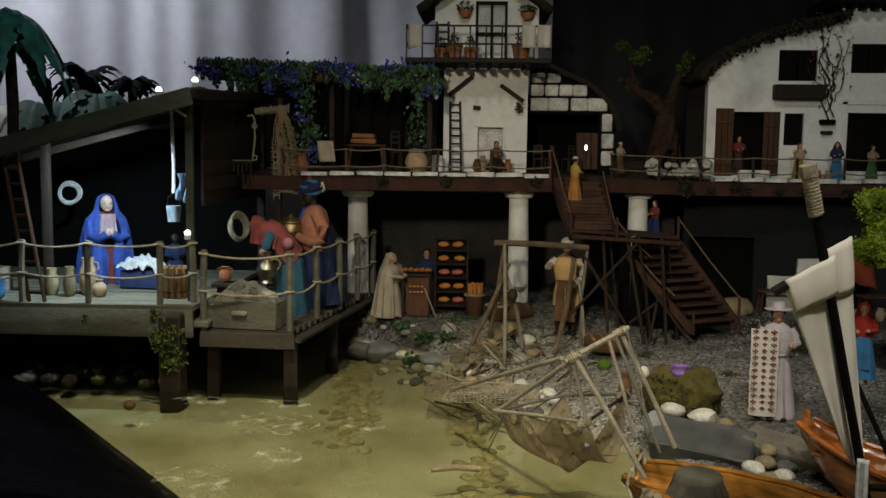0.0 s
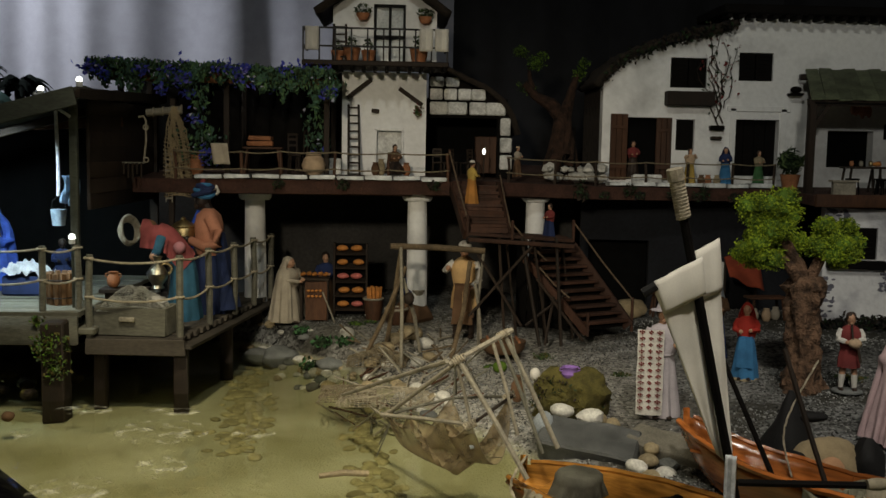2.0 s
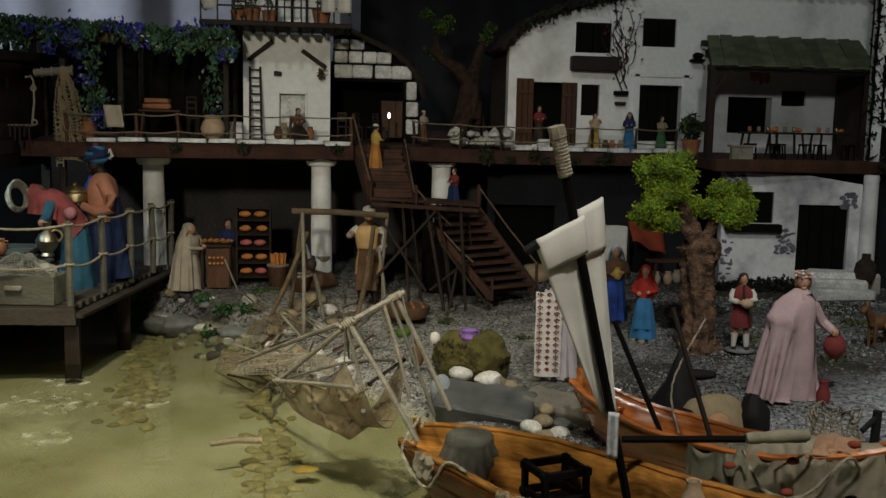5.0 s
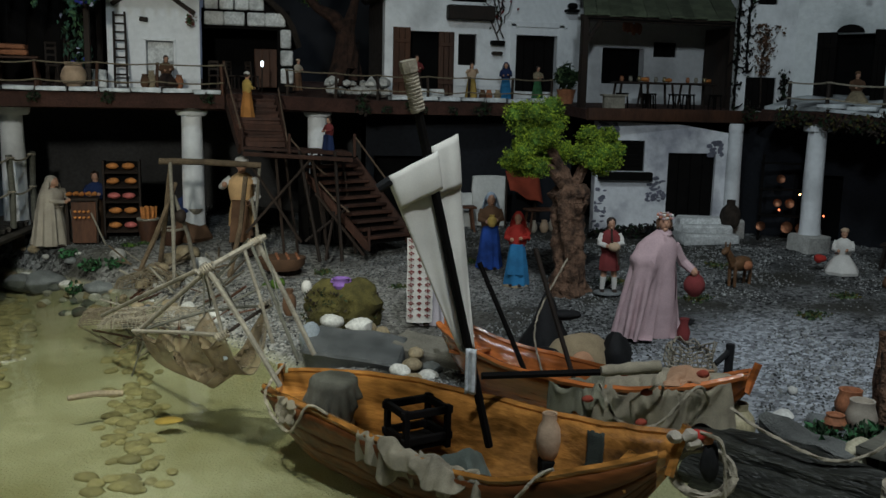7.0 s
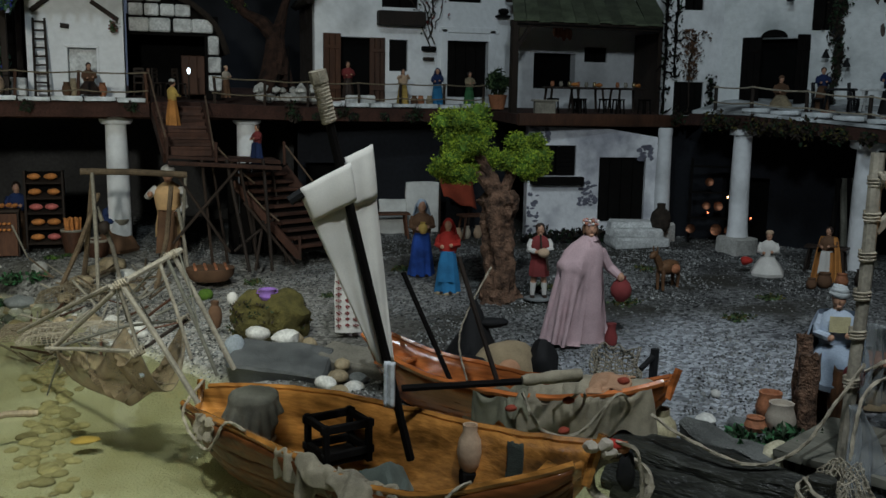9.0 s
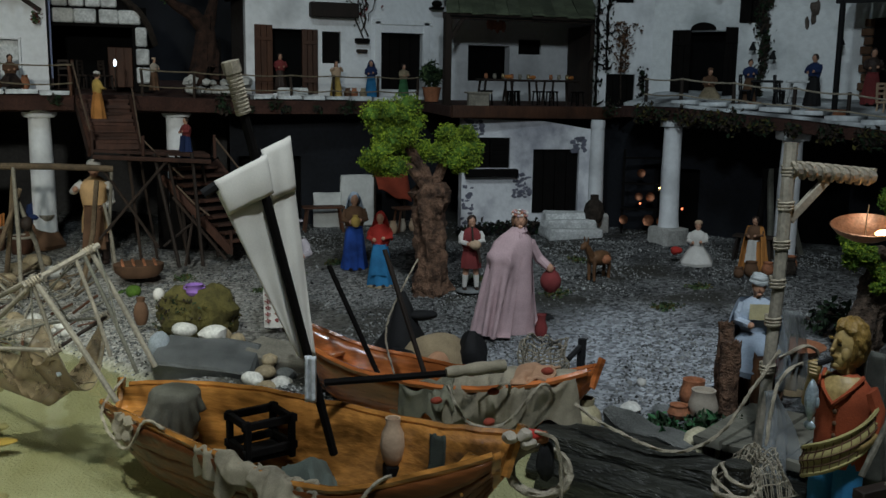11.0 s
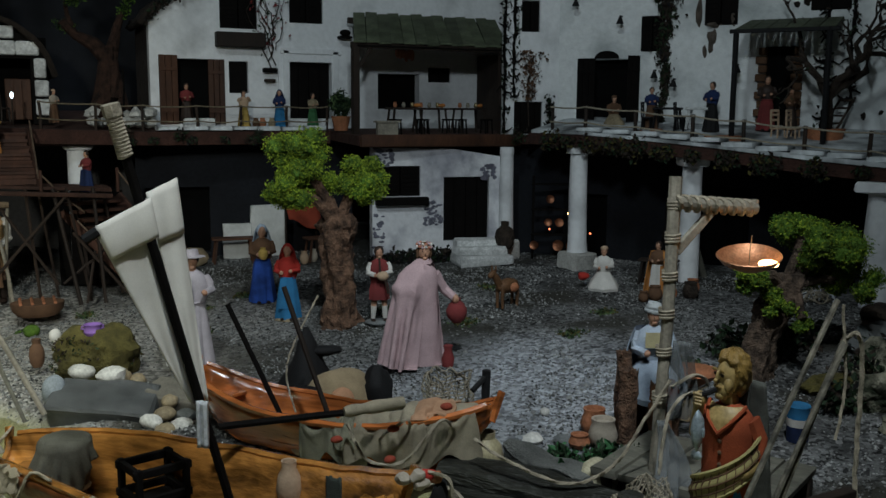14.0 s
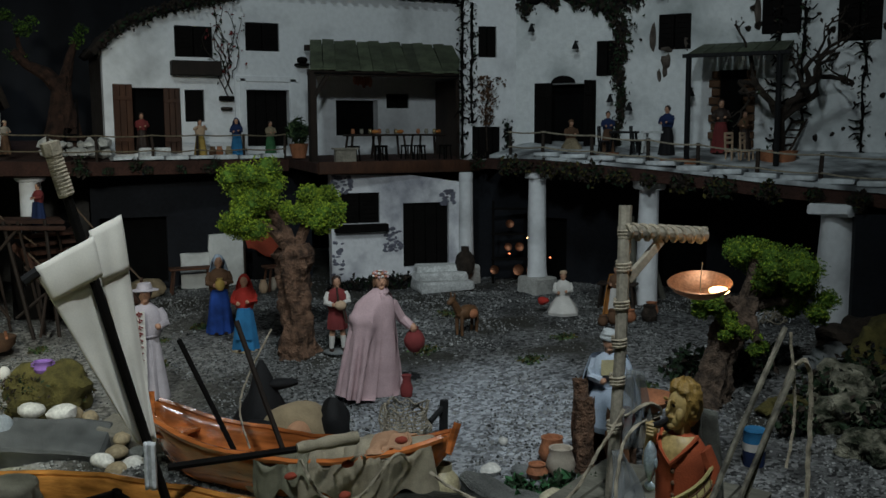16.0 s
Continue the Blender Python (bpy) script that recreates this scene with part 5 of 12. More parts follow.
def rope_fence(name, label, tops, drop, heights, post_r=0.006, levels=(0.96, 0.5), material=WOOD_G, ropem=ROPE, rr=0.0022, group="rope fences"):
    e = base(name, (0, 0, 0), label, "fence", group)
    for x, y, z in tops:
        h = heights
        bm = B()
        tube(bm, [(x, y, z), (x + R.uniform(-0.002, 0.002), y, z + h * 0.5), (x + R.uniform(-0.003, 0.003), y, z + h)], post_r, 7, rough=0.08)
        part("post", bm, material, e)
        for l in levels:
            bm = B()
            ring(bm, (x, y, z + h * l), post_r * 1.15, rr, n=10, k=5)
            part("rope_lashing", bm, ropem, e)
    for l in levels:
        for a, b in zip(tops, tops[1:]):
            bm = B()
            tube(bm, sag((a[0], a[1] - post_r, a[2] + heights * l), (b[0], b[1] - post_r, b[2] + heights * l), drop * R.uniform(0.7, 1.3)), rr, 6)
            part("rope", bm, ropem, e)
    return e


rope_fence("rope_fence", "weathered posts with two sagging ropes along the pier", [(-1.05, 1.612, 0.15), (-0.905, 1.612, 0.15), (-0.772, 1.612, 0.15), (-0.645, 1.612, 0.15), (-0.508, 1.612, 0.15), (-0.452, 1.64, 0.15)], 0.008, 0.125, 0.0065)
rope_fence("rope_fence", "weathered posts with two ropes along the jetty", [(-0.425, 1.615, 0.105), (-0.262, 1.62, 0.105), (-0.235, 1.765, 0.105), (-0.207, 1.89, 0.105), (-0.184, 2.02, 0.105), (-0.16, 2.13, 0.105)], 0.008, 0.155, 0.0065)


def vase(name, at, h, r, material, label, category, group="", handles=0, neck=0.45, lip=0.55, n=14, parts=None):
    e = base(name, at, label, category, group)
    bm = B()
    prof = [(r * 0.55, 0), (r * 0.85, h * 0.15), (r, h * 0.42), (r * 0.85, h * 0.68), (r * neck, h * 0.84), (r * lip, h), (r * lip * 0.8, h * 0.99), (r * neck * 0.75, h * 0.86)]
    lathe(bm, prof, n)
    part("body", bm, material, e)
    for k in range(handles):
        a = math.pi * k
        c, s = math.cos(a), math.sin(a)
        pts = [(r * neck * c, r * neck * s, h * 0.88), (r * 1.15 * c, r * 1.15 * s, h * 0.86), (r * 1.2 * c, r * 1.2 * s, h * 0.7), (r * 0.85 * c, r * 0.85 * s, h * 0.62)]
        part("handle", tube(B(), pts, r * 0.11, 6), material, e)
    return e


def crate(name, at, size, yaw, material, label, slats=3, openwork=False):
    e = base(name, at, label, "crate", yaw=yaw)
    w, d, h = size
    t = 0.004
    for s in (-1, 1):
        for i in range(slats):
            z = h * (i + 0.5) / slats
            part("slat", box(B(), (0, s * (d / 2 - t / 2), z), (w, t, h / slats - 0.0015), (0, 0, 0), 0.0008), material, e)
            part("slat", box(B(), (s * (w / 2 - t / 2), 0, z), (t, d - 2 * t, h / slats - 0.0015), (0, 0, 0), 0.0008), material, e)
    part("bottom", box(B(), (0, 0, 0.003), (w - 0.01, d - 0.01, 0.004)), material, e)
    return e


def heap_net(name, at, size, seed, material, label, n=16, r=0.0007, group=""):
    """A crumpled fishing net: knotted cords over an uneven heap."""
    bm = B()
    def P(u, v):
        x, y = (u - 0.5) * size[0], (v - 0.5) * size[1]
        k = max(0, 1 - (2 * u - 1) ** 2) * max(0, 1 - (2 * v - 1) ** 2)
        z = size[2] * (k ** 0.7) * (0.75 + 0.6 * noise.noise(Vector((u * 4 + seed, v * 4, seed))))
        return Vector((x + 0.006 * noise.noise(Vector((u * 9, v * 9, seed))), y, z + 0.0015))
    for i in range(n + 1):
        tube(bm, [P(i / n, j / 14) for j in range(15)], r, 4)
        tube(bm, [P(j / 14, i / n) for j in range(15)], r, 4)
    return solid(name, bm, material, label, "fishing net", group, at=at)


NETGREY = mat("grey_white_net_cord", (0.4, 0.4, 0.36), 0.95, scale=120, fine=900, bump=0.4)
ch = base("drawer_crate", (-0.352, 1.655, 0.108), "pale wooden drawer full of fishing net at the jetty's edge", "crate", yaw=-8)
for nm, c, s in (("front_panel", (0, -0.033, 0.027), (0.142, 0.006, 0.052)), ("back_panel", (0, 0.033, 0.027), (0.142, 0.006, 0.052)), ("side_panel", (-0.068, 0, 0.027), (0.006, 0.06, 0.052)), ("side_panel", (0.068, 0, 0.027), (0.006, 0.06, 0.052)), ("bottom", (0, 0, 0.004), (0.13, 0.06, 0.006))):
    part(nm, box(B(), c, s, (0, 0, 0), 0.001), WOOD_G, ch)
part("handle", box(B(), (0.0, -0.04, 0.032), (0.03, 0.008, 0.009), (0, 0, 0), 0.002), WOOD_P, ch, "pale wooden pull")
heap_net("fishing_net", (-0.352, 1.655, 0.152), (0.125, 0.06, 0.05), 2, NETGREY, "grey-white tangled fishing net heaped in the drawer", 34, 0.0005)
solid("stone", rock(B(), (0, 0, 0.012), (0.02, 0.016, 0.013), 5), STONE_W, "smooth pale stone on the net", "stone", at=(-0.315, 1.66, 0.155))


# things on the pier
def rope_ring(name, at, r, t, rot, material, label, turns=2, group=""):
    e = base(name, at, label, "rope coil", group)
    for k in range(turns):
        bm = B()
        ring(bm, (0.002 * k, 0.002 * k, 0.003 * k), r * (1 + 0.06 * k), t, rot, 20, 6, wob=0.03)
        part("coil", bm, material, e)
    return e


rope_ring("rope_coil", (-0.847, 2.0, 0.343), 0.022, 0.004, (80, 0, 10), WHITECORD, "pale rope coil hung on a post")
rope_ring("rope_coil", (-0.44, 1.93, 0.275), 0.026, 0.004, (80, 30, 60), ROPE, "tan rope coil hung on the dark wall", 3)
b = base("hanging_bucket", (-0.523, 1.75, 0.302), "small blue-grey bucket hanging from a white cord", "bucket")
bm = B()
lathe(bm, [(0.012, 0), (0.0155, 0.032), (0.014, 0.032), (0.011, 0.004)], 12)
part("pail", bm, mat("blue_grey_enamel", (0.3, 0.4, 0.5), 0.5, scale=60), b)
part("bail", tube(B(), [(-0.014, 0, 0.03), (-0.012, 0, 0.048), (0, 0, 0.058), (0.012, 0, 0.048), (0.014, 0, 0.03)], 0.0012, 5), IRON, b)
part("cord", tube(B(), [(0, 0, 0.058), (0.001, 0, 0.12), (-0.002, 0, 0.226)], 0.0035, 6), WHITECORD, b)
vase("amphora", (-0.655, 1.69, 0.155), 0.035, 0.014, TERRA_P, "small cream amphora on the pier", "amphora")
vase("jug", (-0.755, 1.7, 0.155), 0.055, 0.014, STONE_T, "tall tan clay jug on the pier", "jug", "pier jugs", 0, 0.6, 0.7)
vase("jug", (-0.715, 1.69, 0.155), 0.06, 0.013, STONE_T, "tall tan clay jug on the pier", "jug", "pier jugs", 0, 0.6, 0.7)
vase("jug", (-0.69, 1.72, 0.155), 0.075, 0.018, TERRA_P, "pale clay jug on the pier", "jug", "pier jugs", 1, 0.6, 0.7)
vase("jug", (-0.42, 1.75, 0.182), 0.03, 0.013, TERRA, "bright terracotta jug on a bench", "jug", "", 2, 0.6, 0.75)
vase("barrel_pot", (-0.84, 1.645, 0.155), 0.034, 0.018, BLUE_M, "small blue-grey bucket on the pier", "bucket", "", 0, 0.95, 1.0)
cr = base("manger", (-0.612, 1.82, 0.155), "dark manger filled with white cloth", "manger")
part("trough", box(B(), (0, 0, 0.02), (0.085, 0.05, 0.04), (0, 0, 0), 0.003, 0.001), NAVY, cr)
bm = B()
sheet(bm, 26, 18, lambda u, v: Vector(((u - 0.5) * 0.095, (v - 0.5) * 0.06, 0.045 + 0.02 * math.sin(math.pi * u) * math.sin(math.pi * v) + 0.016 * noise.noise(Vector((u * 5, v * 4, 3))) + 0.011 * noise.noise(Vector((u * 11, v * 8, 1))))))
part("swaddling", bm, mat("white_linen", (0.5, 0.52, 0.56), 0.9, scale=60, fine=600), cr, "crumpled white linen")
tub = base("tub", (-0.505, 1.7, 0.155), "brown staved tub beside the hut post", "tub")
for k in range(12):
    a = 2 * math.pi * k / 12
    part("stave", beam(B(), (0.021 * math.cos(a), 0.021 * math.sin(a), 0), (0.025 * math.cos(a), 0.025 * math.sin(a), 0.062), 0.0095, 0.0095, 0.0015), WOOD_TUB, tub)
for z, r in ((0.014, 0.0265), (0.048, 0.029)):
    bm = B()
    ring(bm, (0, 0, z), r, 0.0013, n=20, k=5)
    part("hoop", bm, IRON, tub)
crate("crate", (-0.9, 1.75, 0.155), (0.06, 0.04, 0.05), -6, WOOD_P, "pale slatted crate on the pier", 2)
solid("work_bench", box(box(B(), (0, 0, 0.035), (0.09, 0.05, 0.008), (0, 0, 0), 0.001), (0, 0, 0.017), (0.07, 0.035, 0.03)), WOOD_D, "low dark bench behind the jetty rail", "bench", at=(-0.4, 1.76, 0.14))
solid("sack", rock(B(), (0, 0, 0.02), (0.05, 0.035, 0.035), 12, 3, 0.2), BURLAP, "grey sack lying on the pier", "sack", at=(-0.93, 1.66, 0.155))
for x, y, z in ((-0.508, 1.628, 0.552), (-0.44, 1.63, 0.57), (-0.462, 1.64, 0.283)):
    e = base("bulb", (x, y, z), "small lit white bulb", "bulb", "white bulbs")
    bm = B()
    ball(bm, (0, 0, 0.006), 0.006, (1, 1, 1.1))
    part("globe", bm, BULB, e)
    bm = B()
    lathe(bm, [(0.006, -0.006), (0.006, 0.003)], 10)
    part("socket", bm, WHITECORD, e)
ladder("ladder", (-0.748, 1.62, 0.155), (-0.794, 1.62, 0.45), 0.03, 10, WOOD_B, "old brown ladder leaning on the hut", r=0.004)
# racks and frames on the dark wall beside the hut
for i, (x0, x1, y, z) in enumerate(((-0.502, -0.451, 1.9, 0.528), (-0.42, -0.404, 1.95, 0.523))):
    bm = B()
    tube(bm, [(x0, y, z), (x0 + (x1 - x0) * 0.7, y, z + 0.002), (x1, y, z - 0.008), (x1 + 0.001, y - 0.004, z - 0.05), (x1 - 0.006, y, z - 0.1)], 0.0024, 6)
    for q in (0.022, 0.092):
        ring(bm, (x1, y - 0.002, z - q), 0.005, 0.0018, (90, 0, 20), 10, 5)
    solid("hung_rope", bm, ROPE, "pale rope hung in a loop on the hut's side", "rope", "hung ropes")
rk = base("tool_rack", (-0.436, 1.9, 0.425), "dark rack with a row of hanging pegs on the hut wall", "rack", yaw=12)
part("rail", beam(B(), (-0.06, 0, 0), (0.04, 0, 0), 0.004, 0.004, 0.0006), WOOD_G, rk)
for i in range(11):
    part("peg", tube(B(), [(-0.055 + 0.0088 * i, -0.003, 0), (-0.055 + 0.0088 * i, -0.004, -0.024 - 0.008 * (i % 3))], 0.0022, 5), WOOD_D, rk)
jk = B()
sheet(jk, 14, 12, lambda u, v: (-0.508 + (0.026 + 0.01 * v) * u + 0.004 * math.sin(v * 5), 1.725 + 0.009 * math.sin(u * 14 + v * 2), 0.4 - 0.05 * v - 0.012 * u * v))
thick(solid("hung_cloth", jk, mat("washed_denim", (0.16, 0.27, 0.4), 0.9, scale=50, fine=600), "light blue jacket cloth hung beside the hut post", "cloth", "drying cloths"), 0.003)
# tall net and pole beside the jetty
np_ = base("net_pole", (-0.362, 1.98, 0.11), "upright pole with a crosspiece and a brown net hung to dry", "net")
part("pole", beam(B(), (0, 0, 0), (0.01, 0, 0.455), 0.012, 0.012, 0.001), WOOD_D, np_)
part("crosspiece", tube(B(), [(-0.045, -0.012, 0.423), (0.03, -0.012, 0.431)], 0.0085, 8), WOOD_P, np_)
bm = B()
for k in range(4):
    ring(bm, (-0.03 + 0.02 * k, -0.012, 0.425 + 0.002 * k), 0.009, 0.002, (0, 90, 10), 10, 5)
part("lashing", bm, ROPE, np_)
rn = np.random.RandomState(31)
bm = B()
for i in range(30):
    a, k = rn.uniform(-math.pi, 0.3), rn.uniform(0.5, 1.0)
    pts = []
    for j in range(13):
        f = j / 12
        w = 0.006 + 0.02 * math.sin(min(1.0, f * 1.7) * 1.57) + 0.006 * f
        pts.append((0.016 + 0.008 * f + k * w * math.cos(a + 0.8 * f) + 0.0015 * rn.normal(), -0.018 + k * w * 0.7 * math.sin(a + 0.8 * f), 0.435 - 0.19 * f))
    tube(bm, pts, 0.0011, 4)
for j in range(26):
    f = j / 25
    w = 0.006 + 0.02 * math.sin(min(1.0, f * 1.7) * 1.57) + 0.006 * f
    tube(bm, [(0.016 + 0.008 * f + w * math.cos(b_), -0.018 + w * 0.7 * math.sin(b_), 0.435 - 0.19 * f + 0.003 * math.sin(3 * b_ + j)) for b_ in np.linspace(-3.3, 0.2, 9)], 0.0011, 4)
part("net", bm, BURLAP_T, np_, "bundled tan net hanging from the crosspiece")
bm = B()
for j in range(9):
    beam(bm, (-0.001, -0.03, 0.335 - 0.012 * j), (0.012, -0.03, 0.335 - 0.012 * j), 0.0025, 0.004)
for x in (-0.001, 0.012):
    beam(bm, (x, -0.029, 0.345), (x, -0.029, 0.23), 0.002, 0.003)
part("rope_ladder", bm, WOOD_P, np_, "short pale rope ladder")


# ---- palms and mound behind the hut ----
LEAF_B = mat("blackish_palm_leaf", (0.005, 0.008, 0.008), 0.95, scale=30, fine=300, spec=0.05)
LEAF_T2 = mat("deep_teal_leaf", (0.006, 0.045, 0.043), 0.8, scale=30, fine=300, dark=0.4, bump=0.1)
def palm(at, n, length, droop, material, label, seed, width=0.022, trunk=True, rise=(0.1, 0.7)):
    rs = random.Random(seed)
    e = base("palm", at, label, "palm tree", "palms")
    if trunk:
        part("trunk", tube(B(), [(0, 0, -0.35), (0.004, 0, -0.2), (0, 0, 0)], 0.012, 8, rough=0.15), BARK_D, e)
    for k in range(n):
        a = 2 * math.pi * k / n + rs.uniform(-0.2, 0.2)
        up = rs.uniform(*rise)
        bm = B()

        def fn(u, v):
            s = u * length
            w = width * math.sin(math.pi * min(1, 0.12 + u * 0.88)) * (v - 0.5) * 2
            z = s * up - droop * s * s / length * 1.6
            z += -abs(w) * 0.5
            rr = s * 0.85
            return Vector((rr * math.cos(a) - w * math.sin(a), rr * math.sin(a) + w * math.cos(a), z))
        sheet(bm, 18, 10, fn)
        fs = [f for i, f in enumerate(bm.faces) if (i // 10) % 4 == 3 and i % 10 in (0, 1, 8, 9) or (i // 10) % 4 == 2 and i % 10 in (0, 9)]
        bmesh.ops.delete(bm, geom=fs, context="FACES")
        part("frond", bm, material, e)
    return e


palm((-0.975, 2.0, 0.745), 10, 0.175, 0.95, LEAF_T, "artificial palm with broad teal leaves", 3, 0.036, True, (-0.1, 0.8))
palm((-0.955, 2.35, 0.615), 26, 0.12, 0.75, LEAF_B, "dark artificial palm behind the hut roof", 5, 0.02, True, (0.6, 1.5))
palm((-0.83, 2.37, 0.605), 24, 0.1, 0.75, LEAF_B, "dark artificial palm behind the hut roof", 6, 0.018, True, (0.5, 1.3))
palm((-0.9, 2.3, 0.575), 16, 0.15, 0.9, LEAF_T2, "low teal leafy palm behind the hut roof", 8, 0.034, True, (0.2, 0.9))
palm((-1.02, 2.25, 0.55), 14, 0.14, 0.9, LEAF_T2, "low teal leafy palm behind the hut roof", 9, 0.034, True, (0.2, 0.9))
solid("mound", rock(B(), (0, 0, 0), (0.22, 0.14, 0.2), 3, 4, 0.15), mat("grey_cloth_mound", (0.2, 0.19, 0.19), 0.95, scale=20), "grey cloth-covered mound behind the hut", "mound", at=(-1.2, 2.45, 0.36))

# ---- stairs from the terrace to the beach ----
def stairs():
    e = base("staircase", (0, 0, 0), "rickety brown timber staircase with a landing and rope rails", "staircase")
    stairwood = mat("dark_red_stair_wood", (0.065, 0.028, 0.017), 0.75, scale=30, fine=260, stretch=(1, 1, 0.25), rand=0.3)
    stairrope = mat("dim_brown_cord", (0.16, 0.11, 0.075), 0.95, scale=120, fine=900, bump=0.6)
    # upper flight
    n = 7
    for i in range(n):
        f = (i + 0.5) / n
        c = Vector((0.312, 1.985, 0.39)).lerp(Vector((0.328, 1.835, 0.3)), f)
        part("step", box(B(), c, (0.1 - 0.012 * f, 0.028, 0.007), (0, 0, R.uniform(-3, 3)), 0.001, 0.001), stairwood, e)
        part("riser", box(B(), c + Vector((0, -0.011, -0.008)), (0.092, 0.003, 0.013)), stairwood, e)
    for sx in (-1, 1):
        part("stringer", beam(B(), (0.312 + sx * 0.053, 1.995, 0.385), (0.328 + sx * 0.047, 1.825, 0.288), 0.007, 0.022, 0.001, 0.001), stairwood, e)
    for i in range(6):
        part("landing_plank", box(B(), (0.395, 1.8 + 0.019 * i, 0.285 - 0.01 * (i == 0)), (0.22, 0.0175, 0.007), (0, 3, R.uniform(-1, 1)), 0.001, 0.001), stairwood, e)
    a0, a1, b0, b1 = Vector((0.419, 1.885, 0.243)), Vector((0.548, 1.83, 0.09)), Vector((0.523, 1.935, 0.268)), Vector((0.645, 1.88, 0.098))
    n = 10
    for i in range(n):
        f = (i + 0.5) / n
        p, q = a0.lerp(a1, f), b0.lerp(b1, f)
        q.z = p.z = (p.z + q.z) / 2
        d = q - p
        yaw = math.degrees(math.atan2(d.y, d.x))
        part("step", box(B(), (p + q) / 2, (d.length, 0.026, 0.006), (0, 0, yaw), 0.001, 0.001), stairwood, e)
        part("riser", box(B(), (p + q) / 2 + Vector((0.006, 0.006, -0.009)), (d.length, 0.003, 0.012), (0, 0, yaw)), BLACKWOOD, e)
    part("stringer", beam(B(), a0 - Vector((0.003, 0, 0.01)), a1 - Vector((0.003, 0, 0.01)), 0.006, 0.016, 0.001, 0.001), stairwood, e)
    part("stringer", beam(B(), b0 + Vector((0.003, 0, -0.01)), b1 + Vector((0.003, 0, -0.01)), 0.008, 0.024, 0.001, 0.001), stairwood, e)
    for i in range(5):
        part("back_board", box(B(), (0.425 + 0.026 * i, 1.99 - 0.006 * i, 0.165), (0.025, 0.006, 0.2), (0, 0, -12), 0.001, 0.001), BLACKWOOD, e, "dark board behind the trestle")
    # trestle of thin poles under the landing
    for i in range(7):
        x0, y0 = 0.35 + 0.024 * i, R.choice((1.81, 1.89))
        x1 = x0 + R.uniform(-0.06, 0.08)
        part("trestle_pole", tube(B(), [(x0, y0, 0.285), (x1, y0 + R.uniform(-0.02, 0.02), 0.06)], R.uniform(0.0025, 0.004), 6), WOOD_D, e)
    for p, q in (((0.29, 1.805, 0.12), (0.42, 1.8, 0.27)), ((0.3, 1.805, 0.26), (0.4, 1.8, 0.1)), ((0.41, 1.81, 0.1), (0.5, 1.82, 0.17)), ((0.43, 1.8, 0.2), (0.53, 1.8, 0.07)), ((0.45, 1.8, 0.06), (0.47, 1.82, 0.16))):
        part("trestle_pole", tube(B(), [p, q], 0.003, 6), WOOD_D, e)
    # rails
    def rail(p, q, m=stairrope, r=0.002):
        part("handrail", tube(B(), [p, Vector(p).lerp(Vector(q), 0.5) + Vector((0, 0, -0.004)), q], r, 6), m, e)
    rail((0.255, 1.99, 0.462), (0.285, 1.815, 0.32))
    rail((0.37, 1.99, 0.41), (0.375, 1.815, 0.305))
    rail((0.38, 1.81, 0.31), (0.455, 1.835, 0.235), stairrope, 0.002)
    rail((0.44, 1.83, 0.22), (0.5, 1.805, 0.16))
    rail((0.53, 1.935, 0.31), (0.655, 1.88, 0.145))
    for p, h in (((0.255, 1.99, 0.39), 0.075), ((0.285, 1.815, 0.285), 0.045), ((0.378, 1.81, 0.28), 0.04), ((0.53, 1.935, 0.265), 0.05), ((0.655, 1.885, 0.075), 0.075), ((0.545, 1.825, 0.075), 0.05)):
        part("newel", tube(B(), [p, (p[0], p[1], p[2] + h)], 0.0034, 7), stairwood, e)


stairs()


